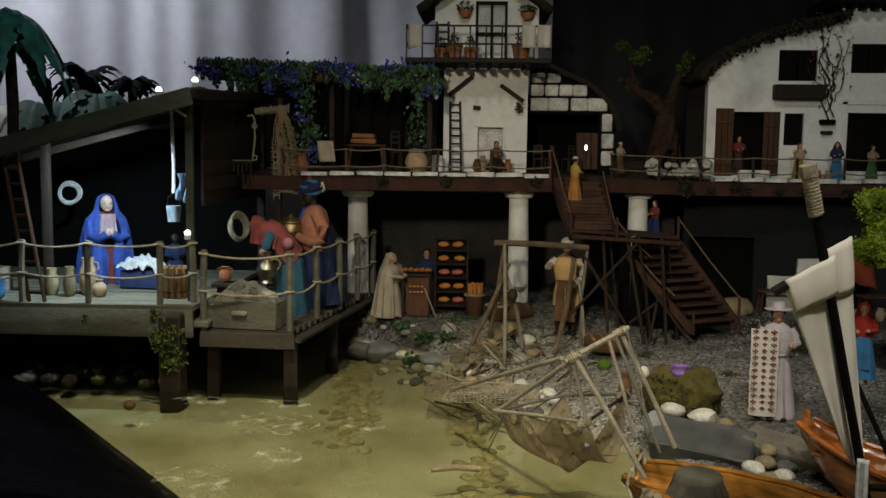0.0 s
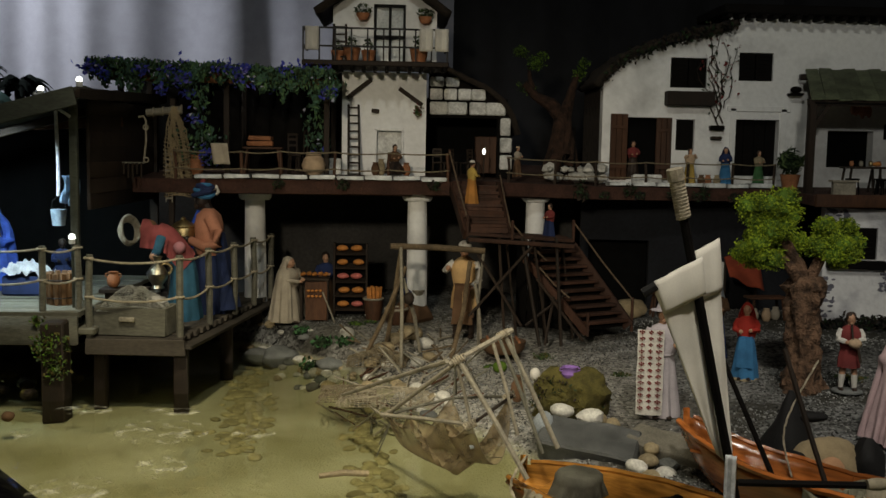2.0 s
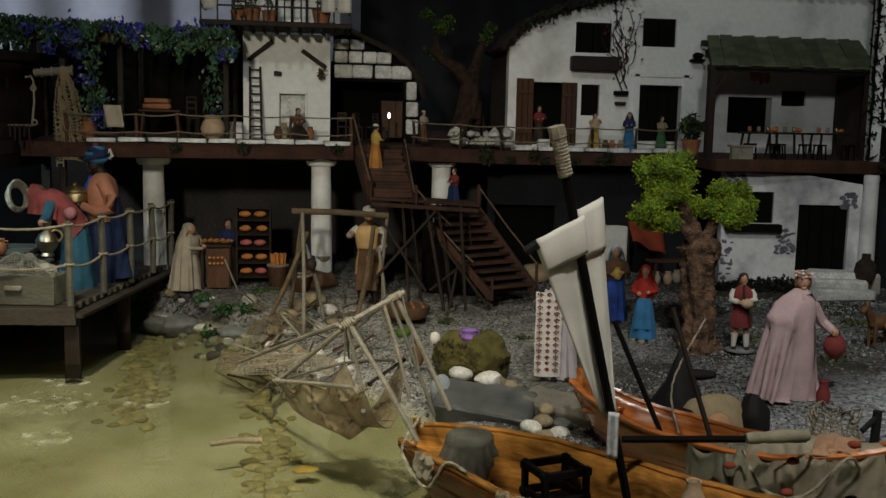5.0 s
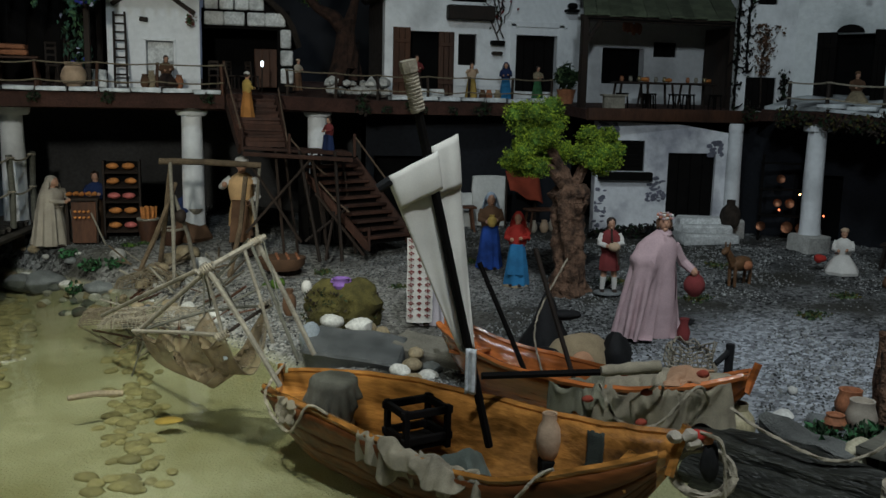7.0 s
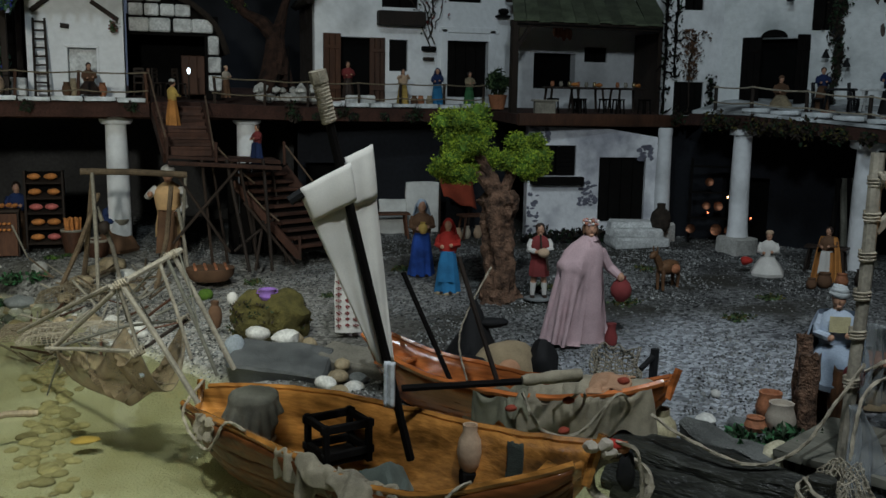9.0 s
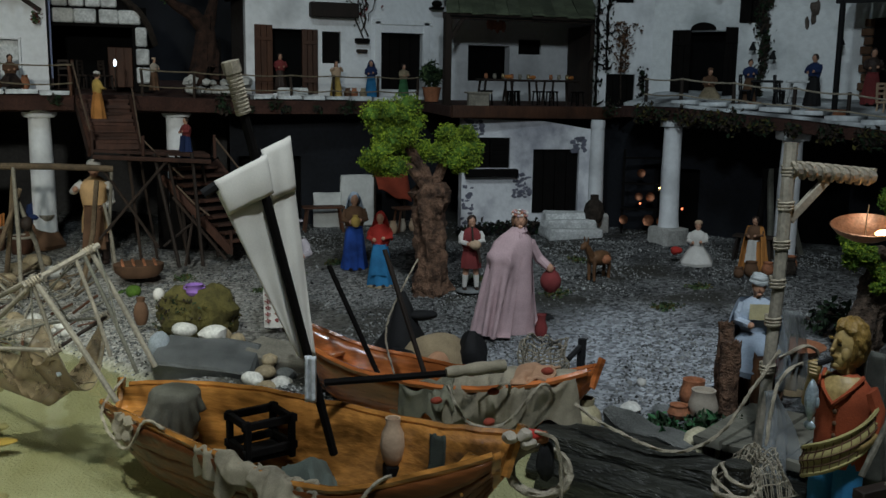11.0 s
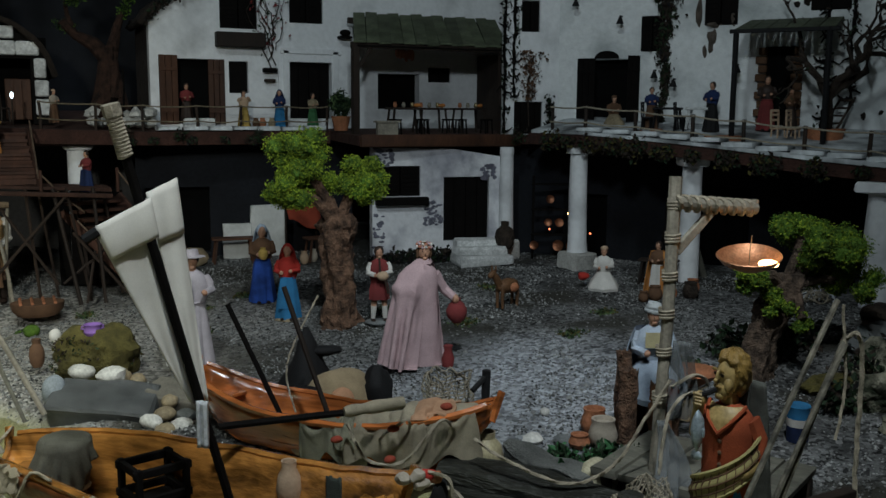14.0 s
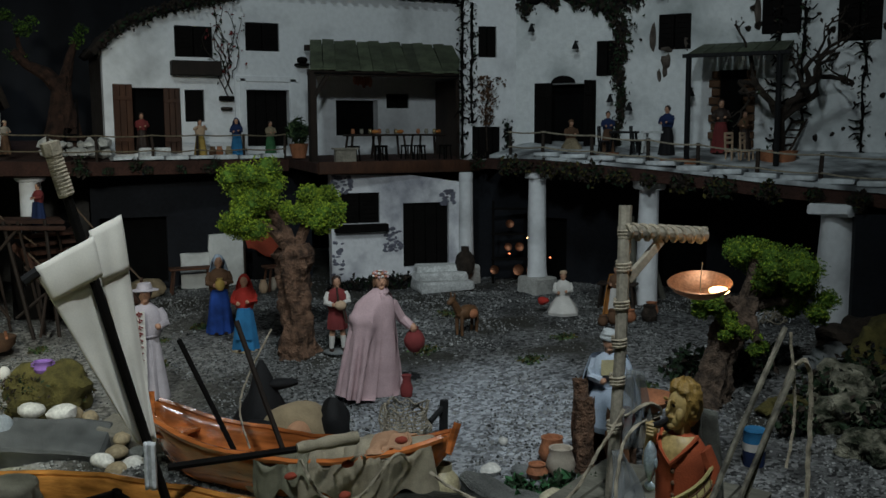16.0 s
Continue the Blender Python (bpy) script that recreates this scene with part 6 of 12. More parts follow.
# ---- boats ----
def hull(name, label, bow, stern, half, z_mid, ends, keel, heel, material, inner, plank_rows=5, outer=None, sway=0.0):
    e = base(name, (0, 0, 0), label, "rowing boat", "boats")
    bow, stern = Vector((*bow, 0)), Vector((*stern, 0))
    ax = (stern - bow)
    L = ax.length
    ax /= L
    nx = Vector((-ax.y, ax.x, 0))

    def sect(u, v, grow=0.0):
        """u along (0 bow), v from -1 (near rail) to 1 (far rail)."""
        w = half * (math.sin(math.pi * min(1, max(0, 0.03 + 0.94 * u))) ** 0.62) + grow
        z_end = ends[0] if u < 0.5 else ends[1]
        top = z_mid + (z_end - z_mid) * (abs(2 * u - 1) ** 2.4)
        kz = keel + (top - keel) * 0.75 * (abs(2 * u - 1) ** 5)
        s = abs(v)
        z = kz + (top - kz) * (s ** 2.2)
        off = w * (1 if v > 0 else -1) * (s ** 0.62)
        z += heel * off + (sway * s ** 2 * (0.5 * math.exp(-((u - 0.24) / 0.14) ** 2) - math.exp(-((u - 0.7) / 0.17) ** 2)) if v < 0 else 0)
        rake = 0.02 * (1 - (z - keel) / (z_end - keel)) * (1 if u < 0.5 else -1) * abs(2 * u - 1) ** 3
        wv = 0.0035 * noise.noise(Vector((u * 7, v * 2.5, half * 90))) + 0.0016 * noise.noise(Vector((u * 19, v * 7, 3)))
        return bow + ax * (u * L + rake) + nx * (off + wv) + Vector((0, 0, z + wv * 0.8))
    bm = B()
    sheet(bm, 34, 18, lambda u, v: sect(u, v * 2 - 1))
    ob = part("hull", bm, material, e, "glossy varnished planked hull")
    thick(ob, 0.005, 1)
    # Outer planks carry a darker colour in place of shade.
    if outer:
        for s in (-1, 1):
            for k in range(plank_rows):
                v0, v1 = 0.3 + 0.69 * k / plank_rows, 0.3 + 0.69 * (k + 1) / plank_rows
                bm = B()
                sheet(bm, 34, 3, lambda u, w, s=s, v0=v0, v1=v1: sect(0.008 + 0.984 * u, s * (v0 + (v1 - v0) * w), 0.0075 - 0.0016 * w))
                thick(part("outer_plank", bm, outer, e, "glossy varnished plank, coloured dark for its shaded side"), 0.002, 0)
    for s in (-1, 1):
        bm = B()
        tube(bm, [sect(0.01 + 0.98 * i / 24, s, 0.001) + Vector((0, 0, 0.002)) for i in range(25)], 0.0045, 6)
        part("gunwale", bm, inner, e, "rounded rail")
        for k in range(1, plank_rows):
            v = s * (0.35 + 0.65 * k / plank_rows)
            bm = B()
            tube(bm, [sect(0.04 + 0.92 * i / 20, v, -0.0015) for i in range(21)], 0.0013, 4)
            part("strake", bm, material, e)
    for u in (0.2, 0.36, 0.5, 0.64, 0.8):
        bm = B()
        tube(bm, [sect(u, -1 + 2 * i / 16, -0.003) + Vector((0, 0, 0.002)) for i in range(17)], 0.0019, 5)
        part("rib", bm, inner, e)
    for u in (0.1, 0.92):
        a, b = sect(u, -0.9), sect(u, 0.9)
        part("stem_thwart", beam(B(), a - Vector((0, 0, 0.006)), b - Vector((0, 0, 0.006)), 0.03, 0.005, 0.001), inner, e)
    for u, s in ((0.0, -1), (1.0, 1)):
        p = sect(u, 0.0)
        q = sect(u, 0.999)
        part("stem", tube(B(), [p, p.lerp(q, 0.5), q + Vector((0, 0, 0.012)) - ax * 0.004 * (1 if s < 0 else -1)], 0.005, 6), material, e)
    return e, sect


boat, SEC = hull("fishing_boat", "varnished orange-brown fishing boat half afloat", (0.2915, 1.032), (0.6196, 0.616), 0.067, 0.061, (0.0524, 0.1037), -0.024, 0.174, VARNISH, VARNISH, 5, VARNISH_SHADE, 0.013)
boat2, SEC2 = hull("fishing_boat", "glossy red-orange fishing boat drawn up on the beach", (0.528, 1.11), (0.815, 0.805), 0.062, 0.062, (0.1, 0.1), 0.004, -0.1, VARNISH_R, VARNISH_R)


def crumpled(name, fn, nu, nv, material, label, category, t=0.002, group=""):
    bm = B()
    sheet(bm, nu, nv, fn)
    ob = solid(name, bm, material, label, category, group)
    thick(ob, t, 0)
    return ob


def drape_over(sec, u0, u1, inside, outside, side, seed, lift=0.004):
    """Cloth over a boat's rail: from inside over the rail to outside."""
    def fn(u, v):
        uu = u0 + (u1 - u0) * u + 0.012 * noise.noise(Vector((u * 5, v * 5, seed)))
        s = (v - 0.5) * 2
        top = sec(uu, side)
        wr = 0.006 * noise.noise(Vector((u * 9, v * 6, seed))) + 0.004 * math.sin(u * 22 + seed)
        if s < 0:
            p = sec(uu, side * (1 + s * inside))
            p += Vector((0, 0, lift + abs(wr)))
            return p
        o = (top - sec(uu, 0.0))
        o.z = 0
        o.normalize()
        return top + o * (0.007 + 0.004 * s + wr) + Vector((0, 0, lift - outside * s * (1 + 0.3 * noise.noise(Vector((u * 6, 0, seed))))))
    return fn


def hull_skin(sec):
    bm = B()
    sheet(bm, 40, 24, lambda u, v: sec(u, v * 2 - 1))
    return bm


def thrown(sec, u0, u1, out, inn, gather, trees, material, label, category, group, seed, steps=90, n=30, pin=14, t=0.0026, stiff=0.35):
    """Heavy cloth laid over a boat's near rail: out hangs outside, inn lies inside; gather packs it into folds."""
    rail = [sec(u0 + (u1 - u0) * i / (n - 1), -1) for i in range(n)]
    long = sum((b - a).length for a, b in zip(rail, rail[1:])) * gather
    m = max(10, int(n * (out + inn) / long))
    j0 = int(m * out / (out + inn))
    P, rest = [], []
    pins = np.zeros((n, m))
    for i, p in enumerate(rail):
        u = u0 + (u1 - u0) * i / (n - 1)
        o = p - sec(u, 1)
        o.z = 0
        o.normalize()
        flap = 0.72 + 0.5 * noise.noise(Vector((i / n * 3.3, seed, 0))) + 0.18 * math.sin(i / n * 9 + seed)
        P.append([])
        rest.append([])
        for j in range(m):
            y = (j0 - j) / (m - 1) * (out + inn)
            y *= flap if y > 0 else 1.0
            w = 1.6 * noise.noise(Vector((i / n * 4, y * 30, seed)))
            P[-1].append(tuple(p + o * y + Vector((0, 0, 0.006 + (0.012 + 0.005 * w) * min(1, abs(y) * 60) + (0.02 if y < -0.02 else 0)))))
            rest[-1].append((long * i / (n - 1), y, 0))
        if i % pin == 0:
            pins[i, min(m - 1, max(0, j0 + int(2.9 * noise.noise(Vector((i * 1.7, seed, 2))))))] = 1
    Q = settle(P, rest, pins, trees, 0.0034, steps, 0.00022, 0.0026, 0.002, 0.6, stiff)
    ob = solid(category, grid_mesh(Q), material, label, category, group)
    sm = ob.modifiers.new("smooth", "SUBSURF")
    sm.levels = sm.render_levels = 1
    thick(ob, t, 0)
    trees.append(skin_tree(grid_mesh(Q)))


tree1, tree2 = [skin_tree(hull_skin(SEC))], [skin_tree(hull_skin(SEC2), *[rock(B(), SEC2(u, -0.9).lerp(SEC2(u, 0.9), k_) + Vector((0, 0, z)), (0.026, 0.026, 0.02), k, 2, 0.4) for k, (u, k_, z) in enumerate(((0.52, 0.3, -0.012), (0.6, 0.35, 0.002), (0.68, 0.3, 0.006), (0.76, 0.4, 0.01), (0.85, 0.35, 0.006), (0.92, 0.5, -0.002), (0.72, 0.75, -0.004), (0.82, 0.8, -0.004)))])]
thrown(SEC, 0.39, 0.53, 0.05, 0.045, 1.5, tree1, BURLAP, "grey-green canvas thrown over the boat's rail", "canvas", "boat canvases", 3, 80, 34, 5)
thrown(SEC, 0.47, 0.63, 0.03, 0.06, 1.6, tree1, BURLAP, "crumpled grey canvas lying into the boat", "canvas", "boat canvases", 6, 80, 34, 6)
thrown(SEC, 0.55, 0.69, 0.036, 0.035, 1.5, tree1, BURLAP, "thick grey canvas bundled on the boat's rail", "canvas", "boat canvases", 11, 80, 30, 5)
RAGG = mat("dark_green_rag", (0.045, 0.055, 0.045), 0.98, scale=40, fine=900, dark=0.5, bump=0.7)
crumpled("rag", lambda u, v: SEC(0.79 + 0.04 * u + 0.006 * math.sin(v * 5), 0.97 - 0.5 * v, -0.006) + Vector((0, 0, 0.003 + 0.0025 * noise.noise(Vector((u * 5, v * 6, 4))))), 12, 16, RAGG, "dark green rag hung inside the boat", "rag", 0.002)
GREYROLL = mat("grey_canvas_roll", (0.15, 0.15, 0.13), 0.98, scale=40, fine=900, dark=0.5, bump=0.7)
for p_, q_, r_ in (((0.5, -0.35, 0.012), (0.56, 0.35, 0.02), 0.0085), ((0.53, -0.4, 0.01), (0.585, 0.2, 0.012), 0.0075)):
    a_, b_ = SEC(p_[0], p_[1]) + Vector((0, 0, p_[2])), SEC(q_[0], q_[1]) + Vector((0, 0, q_[2]))
    solid("canvas_roll", tube(B(), [a_.lerp(b_, k / 8) + Vector((0, 0, 0.002 * math.sin(k))) for k in range(9)], r_, 12, taper=r_ * 0.75, rough=0.16), GREYROLL, "grey roll of canvas at the mast's foot", "canvas roll", "canvas rolls")
SACKG = mat("green_grey_sailcloth", (0.25, 0.24, 0.17), 0.98, scale=26, fine=1200, dark=0.5, bump=0.6)
thrown(SEC2, 0.47, 0.66, 0.062, 0.12, 1.15, tree2, SACKG, "grey-green sail bundled over the red boat's side", "sailcloth", "sail bundles", 13, 90, 34, 16)
thrown(SEC2, 0.78, 0.96, 0.065, 0.12, 1.15, tree2, BURLAP, "grey-green sail hanging by the red boat's stern", "sailcloth", "sail bundles", 19, 90, 34, 16)
thrown(SEC2, 0.62, 0.83, 0.055, 0.13, 1.2, tree2, BURLAP, "grey-green sail heaped over the red boat's side", "sailcloth", "sail bundles", 15, 90, 36, 17)
thrown(SEC2, 0.58, 0.64, 0.03, 0.05, 1.1, tree2, SACKG, "stiff tan flap of sailcloth on the bundle", "sailcloth", "sail bundles", 24, 60, 24, 4)
crumpled("canvas", drape_over(SEC, 0.115, 0.18, 0.3, 0.026, -1, 9), 14, 14, BURLAP, "small torn grey cloth on the bow", "canvas", group="boat canvases")
SACKD = mat("dark_grey_sacking", (0.13, 0.125, 0.1), 0.98, scale=30, fine=900, dark=0.5, bump=0.6)
kg = B()
lathe(kg, [(0.022, 0.012), (0.027, 0.035), (0.025, 0.07), (0.01, 0.073)], 16, c=(0.356, 0.962, 0))
a0, P, rest = radians(-30), [], []
for i in range(40):
    P.append([(0.352 + 0.1 * ((i / 39 - 0.5) * math.cos(a0) - (j / 33 - 0.55) * 0.85 * math.sin(a0)), 0.958 + 0.1 * ((i / 39 - 0.5) * math.sin(a0) + (j / 33 - 0.55) * 0.85 * math.cos(a0)), 0.079 + 0.002 * math.sin(i * 0.9) * math.sin(j * 0.7)) for j in range(34)])
    rest.append([(0.1 * i / 39, 0.085 * j / 33, 0) for j in range(34)])
sk = solid("sacking", grid_mesh(settle(P, rest, None, [skin_tree(kg), tree1[0]], 0.0032, 90, 0.00022, 0.0026, 0.004, 0.6, 0.3)), SACKD, "stiff grey sacking over a basket in the bow", "sacking")
thick(sk, 0.0025, 0)
thrown(SEC2, 0.8, 0.9, 0.004, 0.06, 1.15, tree2, cloth("peach_cloth", (0.46, 0.27, 0.16)), "faded peach cloth lying on the bundled sail", "cloth", "", 21, 60, 30)


def keg(at, r, h, tilt, label):
    e = base("basket", at, label, "basket", rx=tilt)
    bm = B()
    lathe(bm, [(r * 0.8, 0), (r, h * 0.35), (r, h * 0.65), (r * 0.85, h), (r * 0.7, h), (r * 0.8, h * 0.6)], 16)
    part("body", bm, WOOD_D, e)
    for z in (0.15, 0.85):
        bm = B()
        ring(bm, (0, 0, h * z), r * 0.93, 0.0025, n=16)
        part("hoop", bm, BURLAP, e)


for k in range(7):
    v_ = -0.3 + 0.1 * k
    a_, b_ = SEC(0.2, v_), SEC(0.7, v_)
    a_.z, b_.z = SEC(0.2, v_).z + 0.006, SEC(0.7, v_).z + 0.006
    part("floor_board", beam(B(), a_, b_, 0.0135, 0.004, 0.0006), VARNISH, boat)
keg((0.356, 0.962, 0.008), 0.026, 0.062, -4, "round dark basket in the boat's bow")
oc = base("open_crate", (0.438, 0.868, 0.02), "black open-frame wooden crate inside the boat", "crate", yaw=16)
w, d, h = 0.052, 0.045, 0.05
for sx in (-1, 1):
    for sy in (-1, 1):
        part("corner_post", beam(B(), (sx * w / 2, sy * d / 2, 0), (sx * w / 2, sy * d / 2, h), 0.007, 0.007, 0.001), BLACKWOOD, oc)
for z in (0.014, h - 0.006):
    for s in (-1, 1):
        part("rail", beam(B(), (-w / 2 - 0.006, s * d / 2, z), (w / 2 + 0.006, s * d / 2, z), 0.006, 0.009, 0.001), BLACKWOOD, oc)
        part("rail", beam(B(), (s * w / 2, -d / 2, z), (s * w / 2, d / 2, z), 0.006, 0.009, 0.001), BLACKWOOD, oc)
part("bottom", box(B(), (0, 0, 0.005), (w, d, 0.004)), BLACKWOOD, oc)
p = Vector((0.557, 0.768, 0.012))
vase("clay_bottle", (p.x, p.y, p.z + 0.022), 0.05, 0.0135, TERRA_P, "cream clay bottle standing in the boat", "bottle", "", 0, 0.55, 0.6)
solid("bottle_stand", box(B(), (0, 0, 0.013), (0.018, 0.018, 0.026), (0, 0, 0), 0.002), BLACKWOOD, "small dark block under the bottle", "block", at=(p.x, p.y, p.z - 0.004))
for k, (u, v) in enumerate(((0.6, 0.0), (0.64, -0.25), (0.68, 0.2), (0.58, -0.3), (0.75, -0.2))):
    p = SEC(u, v)
    solid("sinker", rock(B(), (0, 0, 0.006), (0.012, 0.009, 0.007), k, 2), TERRA_P if k % 2 else TERRA, "small clay net weight in the boat", "net weight", "net weights", at=(p.x, p.y, p.z + 0.002))
q = SEC(0.6, 0.0)
crumpled("folded_cloth", lambda u, v: Vector((q.x - 0.012 + 0.075 * (u - 0.5), q.y + 0.02 + 0.08 * (v - 0.5) + 0.012 * math.sin(u * 9), q.z + 0.016 + 0.045 * math.sin(math.pi * u) * math.sin(math.pi * v) ** 1.5 + 0.016 * noise.noise(Vector((u * 6, v * 4, 2))))), 16, 16, cloth("slate_green_cloth", (0.12, 0.14, 0.12)), "slate green cloth folded at the mast's foot", "cloth")
# mast with furled sail
ms = base("mast", (0.505, 0.81, 0.0), "dark leaning mast with two strips of cream canvas", "mast")
m0, m1 = Vector((0.0, 0.0, 0.035)), Vector((-0.104, -0.038, 0.436))
part("pole", tube(B(), [m0, m0.lerp(m1, 0.5), m1], 0.0046, 8), BLACKWOOD, ms)
bm = helix(B(), m0.lerp(m1, 0.895), m1, 0.0056, 0.0022, 13)
tube(bm, [m0.lerp(m1, 0.985), m1 + (m1 - m0) * 0.012], 0.0085, 8)
part("cord_wrapping", bm, ROPE, ms, "tan cord wound round the top")


def W(x, y, z):
    return Vector((x - 0.505, y - 0.81, z))


def panel(tl, tr, bl, br, bulge, cuff, wrap=0.0):
    def fn(u, v):
        a, b = W(*tl).lerp(W(*tr), u), W(*bl).lerp(W(*br), u)
        p = a.lerp(b, v ** 0.9)
        p.y += -bulge * math.sin(math.pi * u) * (1 - v) - 0.0015 * math.sin(u * 9 + v * 5)
        return p
    bm = B()
    sheet(bm, 14, 26, fn)
    part_ = part("sail", bm, SAILC, ms, "cream canvas strip")
    thick(part_, 0.0015, 0)

    def fc(u, v):
        p = fn(u, v * cuff)
        p.y -= 0.003 + 0.002 * math.sin(v * math.pi) + wrap * u
        p.x += 0.3 * wrap * u
        p.z += 0.006 * (1 - v)
        return p
    bm = B()
    sheet(bm, 14, 8, fc)
    c = part("cuff", bm, SAILC, ms, "turned-down cuff")
    thick(c, 0.0025, 0)


panel((0.382, 0.768, 0.326), (0.431, 0.79, 0.349), (0.466, 0.805, 0.148), (0.477, 0.812, 0.138), 0.002, 0.12, 0.006)
panel((0.432, 0.806, 0.352), (0.464, 0.826, 0.364), (0.478, 0.815, 0.15), (0.488, 0.818, 0.14), 0.004, 0.18)
crumb = B()
sheet(crumb, 6, 12, lambda u, v: W(0.472 + 0.009 * u, 0.792 + 0.004 * math.sin(u * 6), 0.15 - 0.048 * v))
thick(part("loose_strip", crumb, WHITECORD, ms, "pale loose end of cloth"), 0.003, 0)
part("corner_knot", tube(B(), [W(0.372, 0.766, 0.32), W(0.384, 0.765, 0.328)], 0.005, 7), BLACK, ms, "dark knotted corner")


def pole(name, p0, p1, r, material, label, category, group="", n=7, taper=None):
    bm = B()
    tube(bm, [p0, Vector(p0).lerp(Vector(p1), 0.5) + Vector((R.uniform(-1, 1), R.uniform(-1, 1), 0)) * 0.0015, p1], r, n, taper=taper)
    return solid(name, bm, material, label, category, group)


pole("boat_pole", SEC2(0.36, 0.0) + Vector((0, 0, 0.004)), (0.562, 1.06, 0.19), 0.0034, BLACKWOOD, "dark pole standing in the red boat", "pole", "boat poles")
pole("boat_pole", SEC2(0.5, 0.1) + Vector((0, 0, 0.004)), (0.625, 1.02, 0.215), 0.0034, WOOD_D, "dark pole standing in the red boat", "pole", "boat poles")
pole("boat_pole", (0.5, 0.83, 0.108), (0.7, 0.81, 0.11), 0.004, BLACKWOOD, "dark spar lying across both boats", "pole", "boat poles")
bm = B()
tube(bm, [(0.632 + 0.0068 * k, 0.812 - 0.0006 * k, 0.112 + 0.0004 * k) for k in range(11)], 0.0065, 12, rough=0.2)
solid("cloth_roll", bm, BURLAP, "grey cloth rolled round the spar", "cloth")
p = SEC2(0.42, -0.1)
solid("bucket_basket", rock(B(), (0, 0, 0.016), (0.024, 0.024, 0.02), 8, 3, 0.1), TERRA_P, "round pale wicker basket in the red boat", "basket", at=(p.x, p.y, p.z + 0.004))
# ropes on the boats


def twine(bm, pts, r):
    """A laid rope: a lobed section that twists along its way."""
    P = [pts[0]]
    for a, b in zip(pts, pts[1:]):
        n = max(1, int((b - a).length / (r * 1.5)))
        P += [a.lerp(b, (i + 1) / n) for i in range(n)]
    up = Vector((0.13, 0.21, 1)).normalized()
    loops = []
    for i, p in enumerate(P):
        d = (P[min(i + 1, len(P) - 1)] - P[max(i - 1, 0)]).normalized()
        a = d.cross(up)
        if a.length < 0.1:
            a = d.cross(Vector((1, 0, 0)))
        a.normalize()
        b = d.cross(a)
        j = 0.25 * r * noise.noise_vector(p * 300)
        loops.append([p + j + r * (0.85 + 0.3 * math.cos(3 * t + i * 0.7)) * (math.cos(t) * a + math.sin(t) * b) for t in [2 * math.pi * k / 9 for k in range(9)]])
    rings(bm, loops)


def rope(name, pts, r, material, label, group="ropes"):
    bm = B()
    P = [Vector(p) for p in pts]
    out = []
    for i in range(len(P) - 1):
        a, b, c, d = P[max(i - 1, 0)], P[i], P[i + 1], P[min(i + 2, len(P) - 1)]
        for k in range(6):
            t = k / 6
            out.append(0.5 * ((2 * b) + (c - a) * t + (2 * a - 5 * b + 4 * c - d) * t * t + (3 * b - a - 3 * c + d) * t ** 3))
    out.append(P[-1])
    twine(bm, out, r * 0.8)
    return solid(name, bm, material, label, "rope", group)


b0 = SEC(0.0, 1.0)
out_n = (SEC(0.2, -1) - SEC(0.2, 0))
out_n.z = 0
out_n.normalize()
rope("rope", [b0 + Vector((0, 0, 0.012)), SEC(0.06, -1) + out_n * 0.012, SEC(0.17, -0.8) + out_n * 0.02, SEC(0.23, -1) + out_n * 0.006 + Vector((0, 0, 0.006)), SEC(0.3, -1) + out_n * 0.006 + Vector((0, 0, 0.008))], 0.0023, ROPE, "pale rope slung round the bow")
rope("rope", [SEC(0.82, -1) + Vector((0, 0, 0.008)), SEC(0.8, -1) + out_n * 0.01 + Vector((0, 0, 0.004)), SEC(0.74, -0.8) + out_n * 0.02, SEC(0.68, -0.5) + out_n * 0.034], 0.0023, ROPE, "pale rope running over the rail")
s0 = SEC(1.0, 1.0)
e = base("rope_coil", tuple(s0 + Vector((0.022, 0.0, -0.036))), "thick grey rope coil hung at the stern", "rope coil", "rope coils")
for k in range(3):
    bm = B()
    twine(bm, [pose(0, 0, 0, 68 + 4 * k, 0, -25) @ Vector(((0.023 + 0.0016 * k) * math.cos(a) * 1.1, (0.02 + 0.0012 * k) * math.sin(a), 0.003 * math.sin(2 * a + k) + 0.003 * k)) for a in [2 * math.pi * i / 24 for i in range(25)]], 0.0032)
    part("turn", bm, ROPE, e)
for k, (dx, dz, m) in enumerate(((-0.012, 0.004, GREYC), (0.0, 0.006, GREYC), (0.012, 0.003, RED), (0.004, -0.002, GREYC), (0.02, 0.0, TERRA))):
    solid("float", rock(B(), (0, 0, 0), (0.008, 0.006, 0.006), k, 2, 0.4), m, "small cork float tied in a clump at the stern", "float", "floats", at=tuple(s0 + Vector((dx, -0.008 - 0.004 * (k % 2), dz))))
solid("rag", rock(B(), (0, 0, 0), (0.009, 0.006, 0.02), 4, 3, 0.4), BLACK, "black rag hanging at the stern", "rag", at=tuple(s0 + Vector((0.024, -0.01, -0.022))))
rope("rope", [s0 + Vector((0.01, -0.012, 0.008)), s0 + Vector((0.028, -0.018, -0.0)), s0 + Vector((0.034, -0.02, -0.03)), s0 + Vector((0.036, -0.02, -0.075))], 0.0023, ROPE, "grey rope hanging into the water")
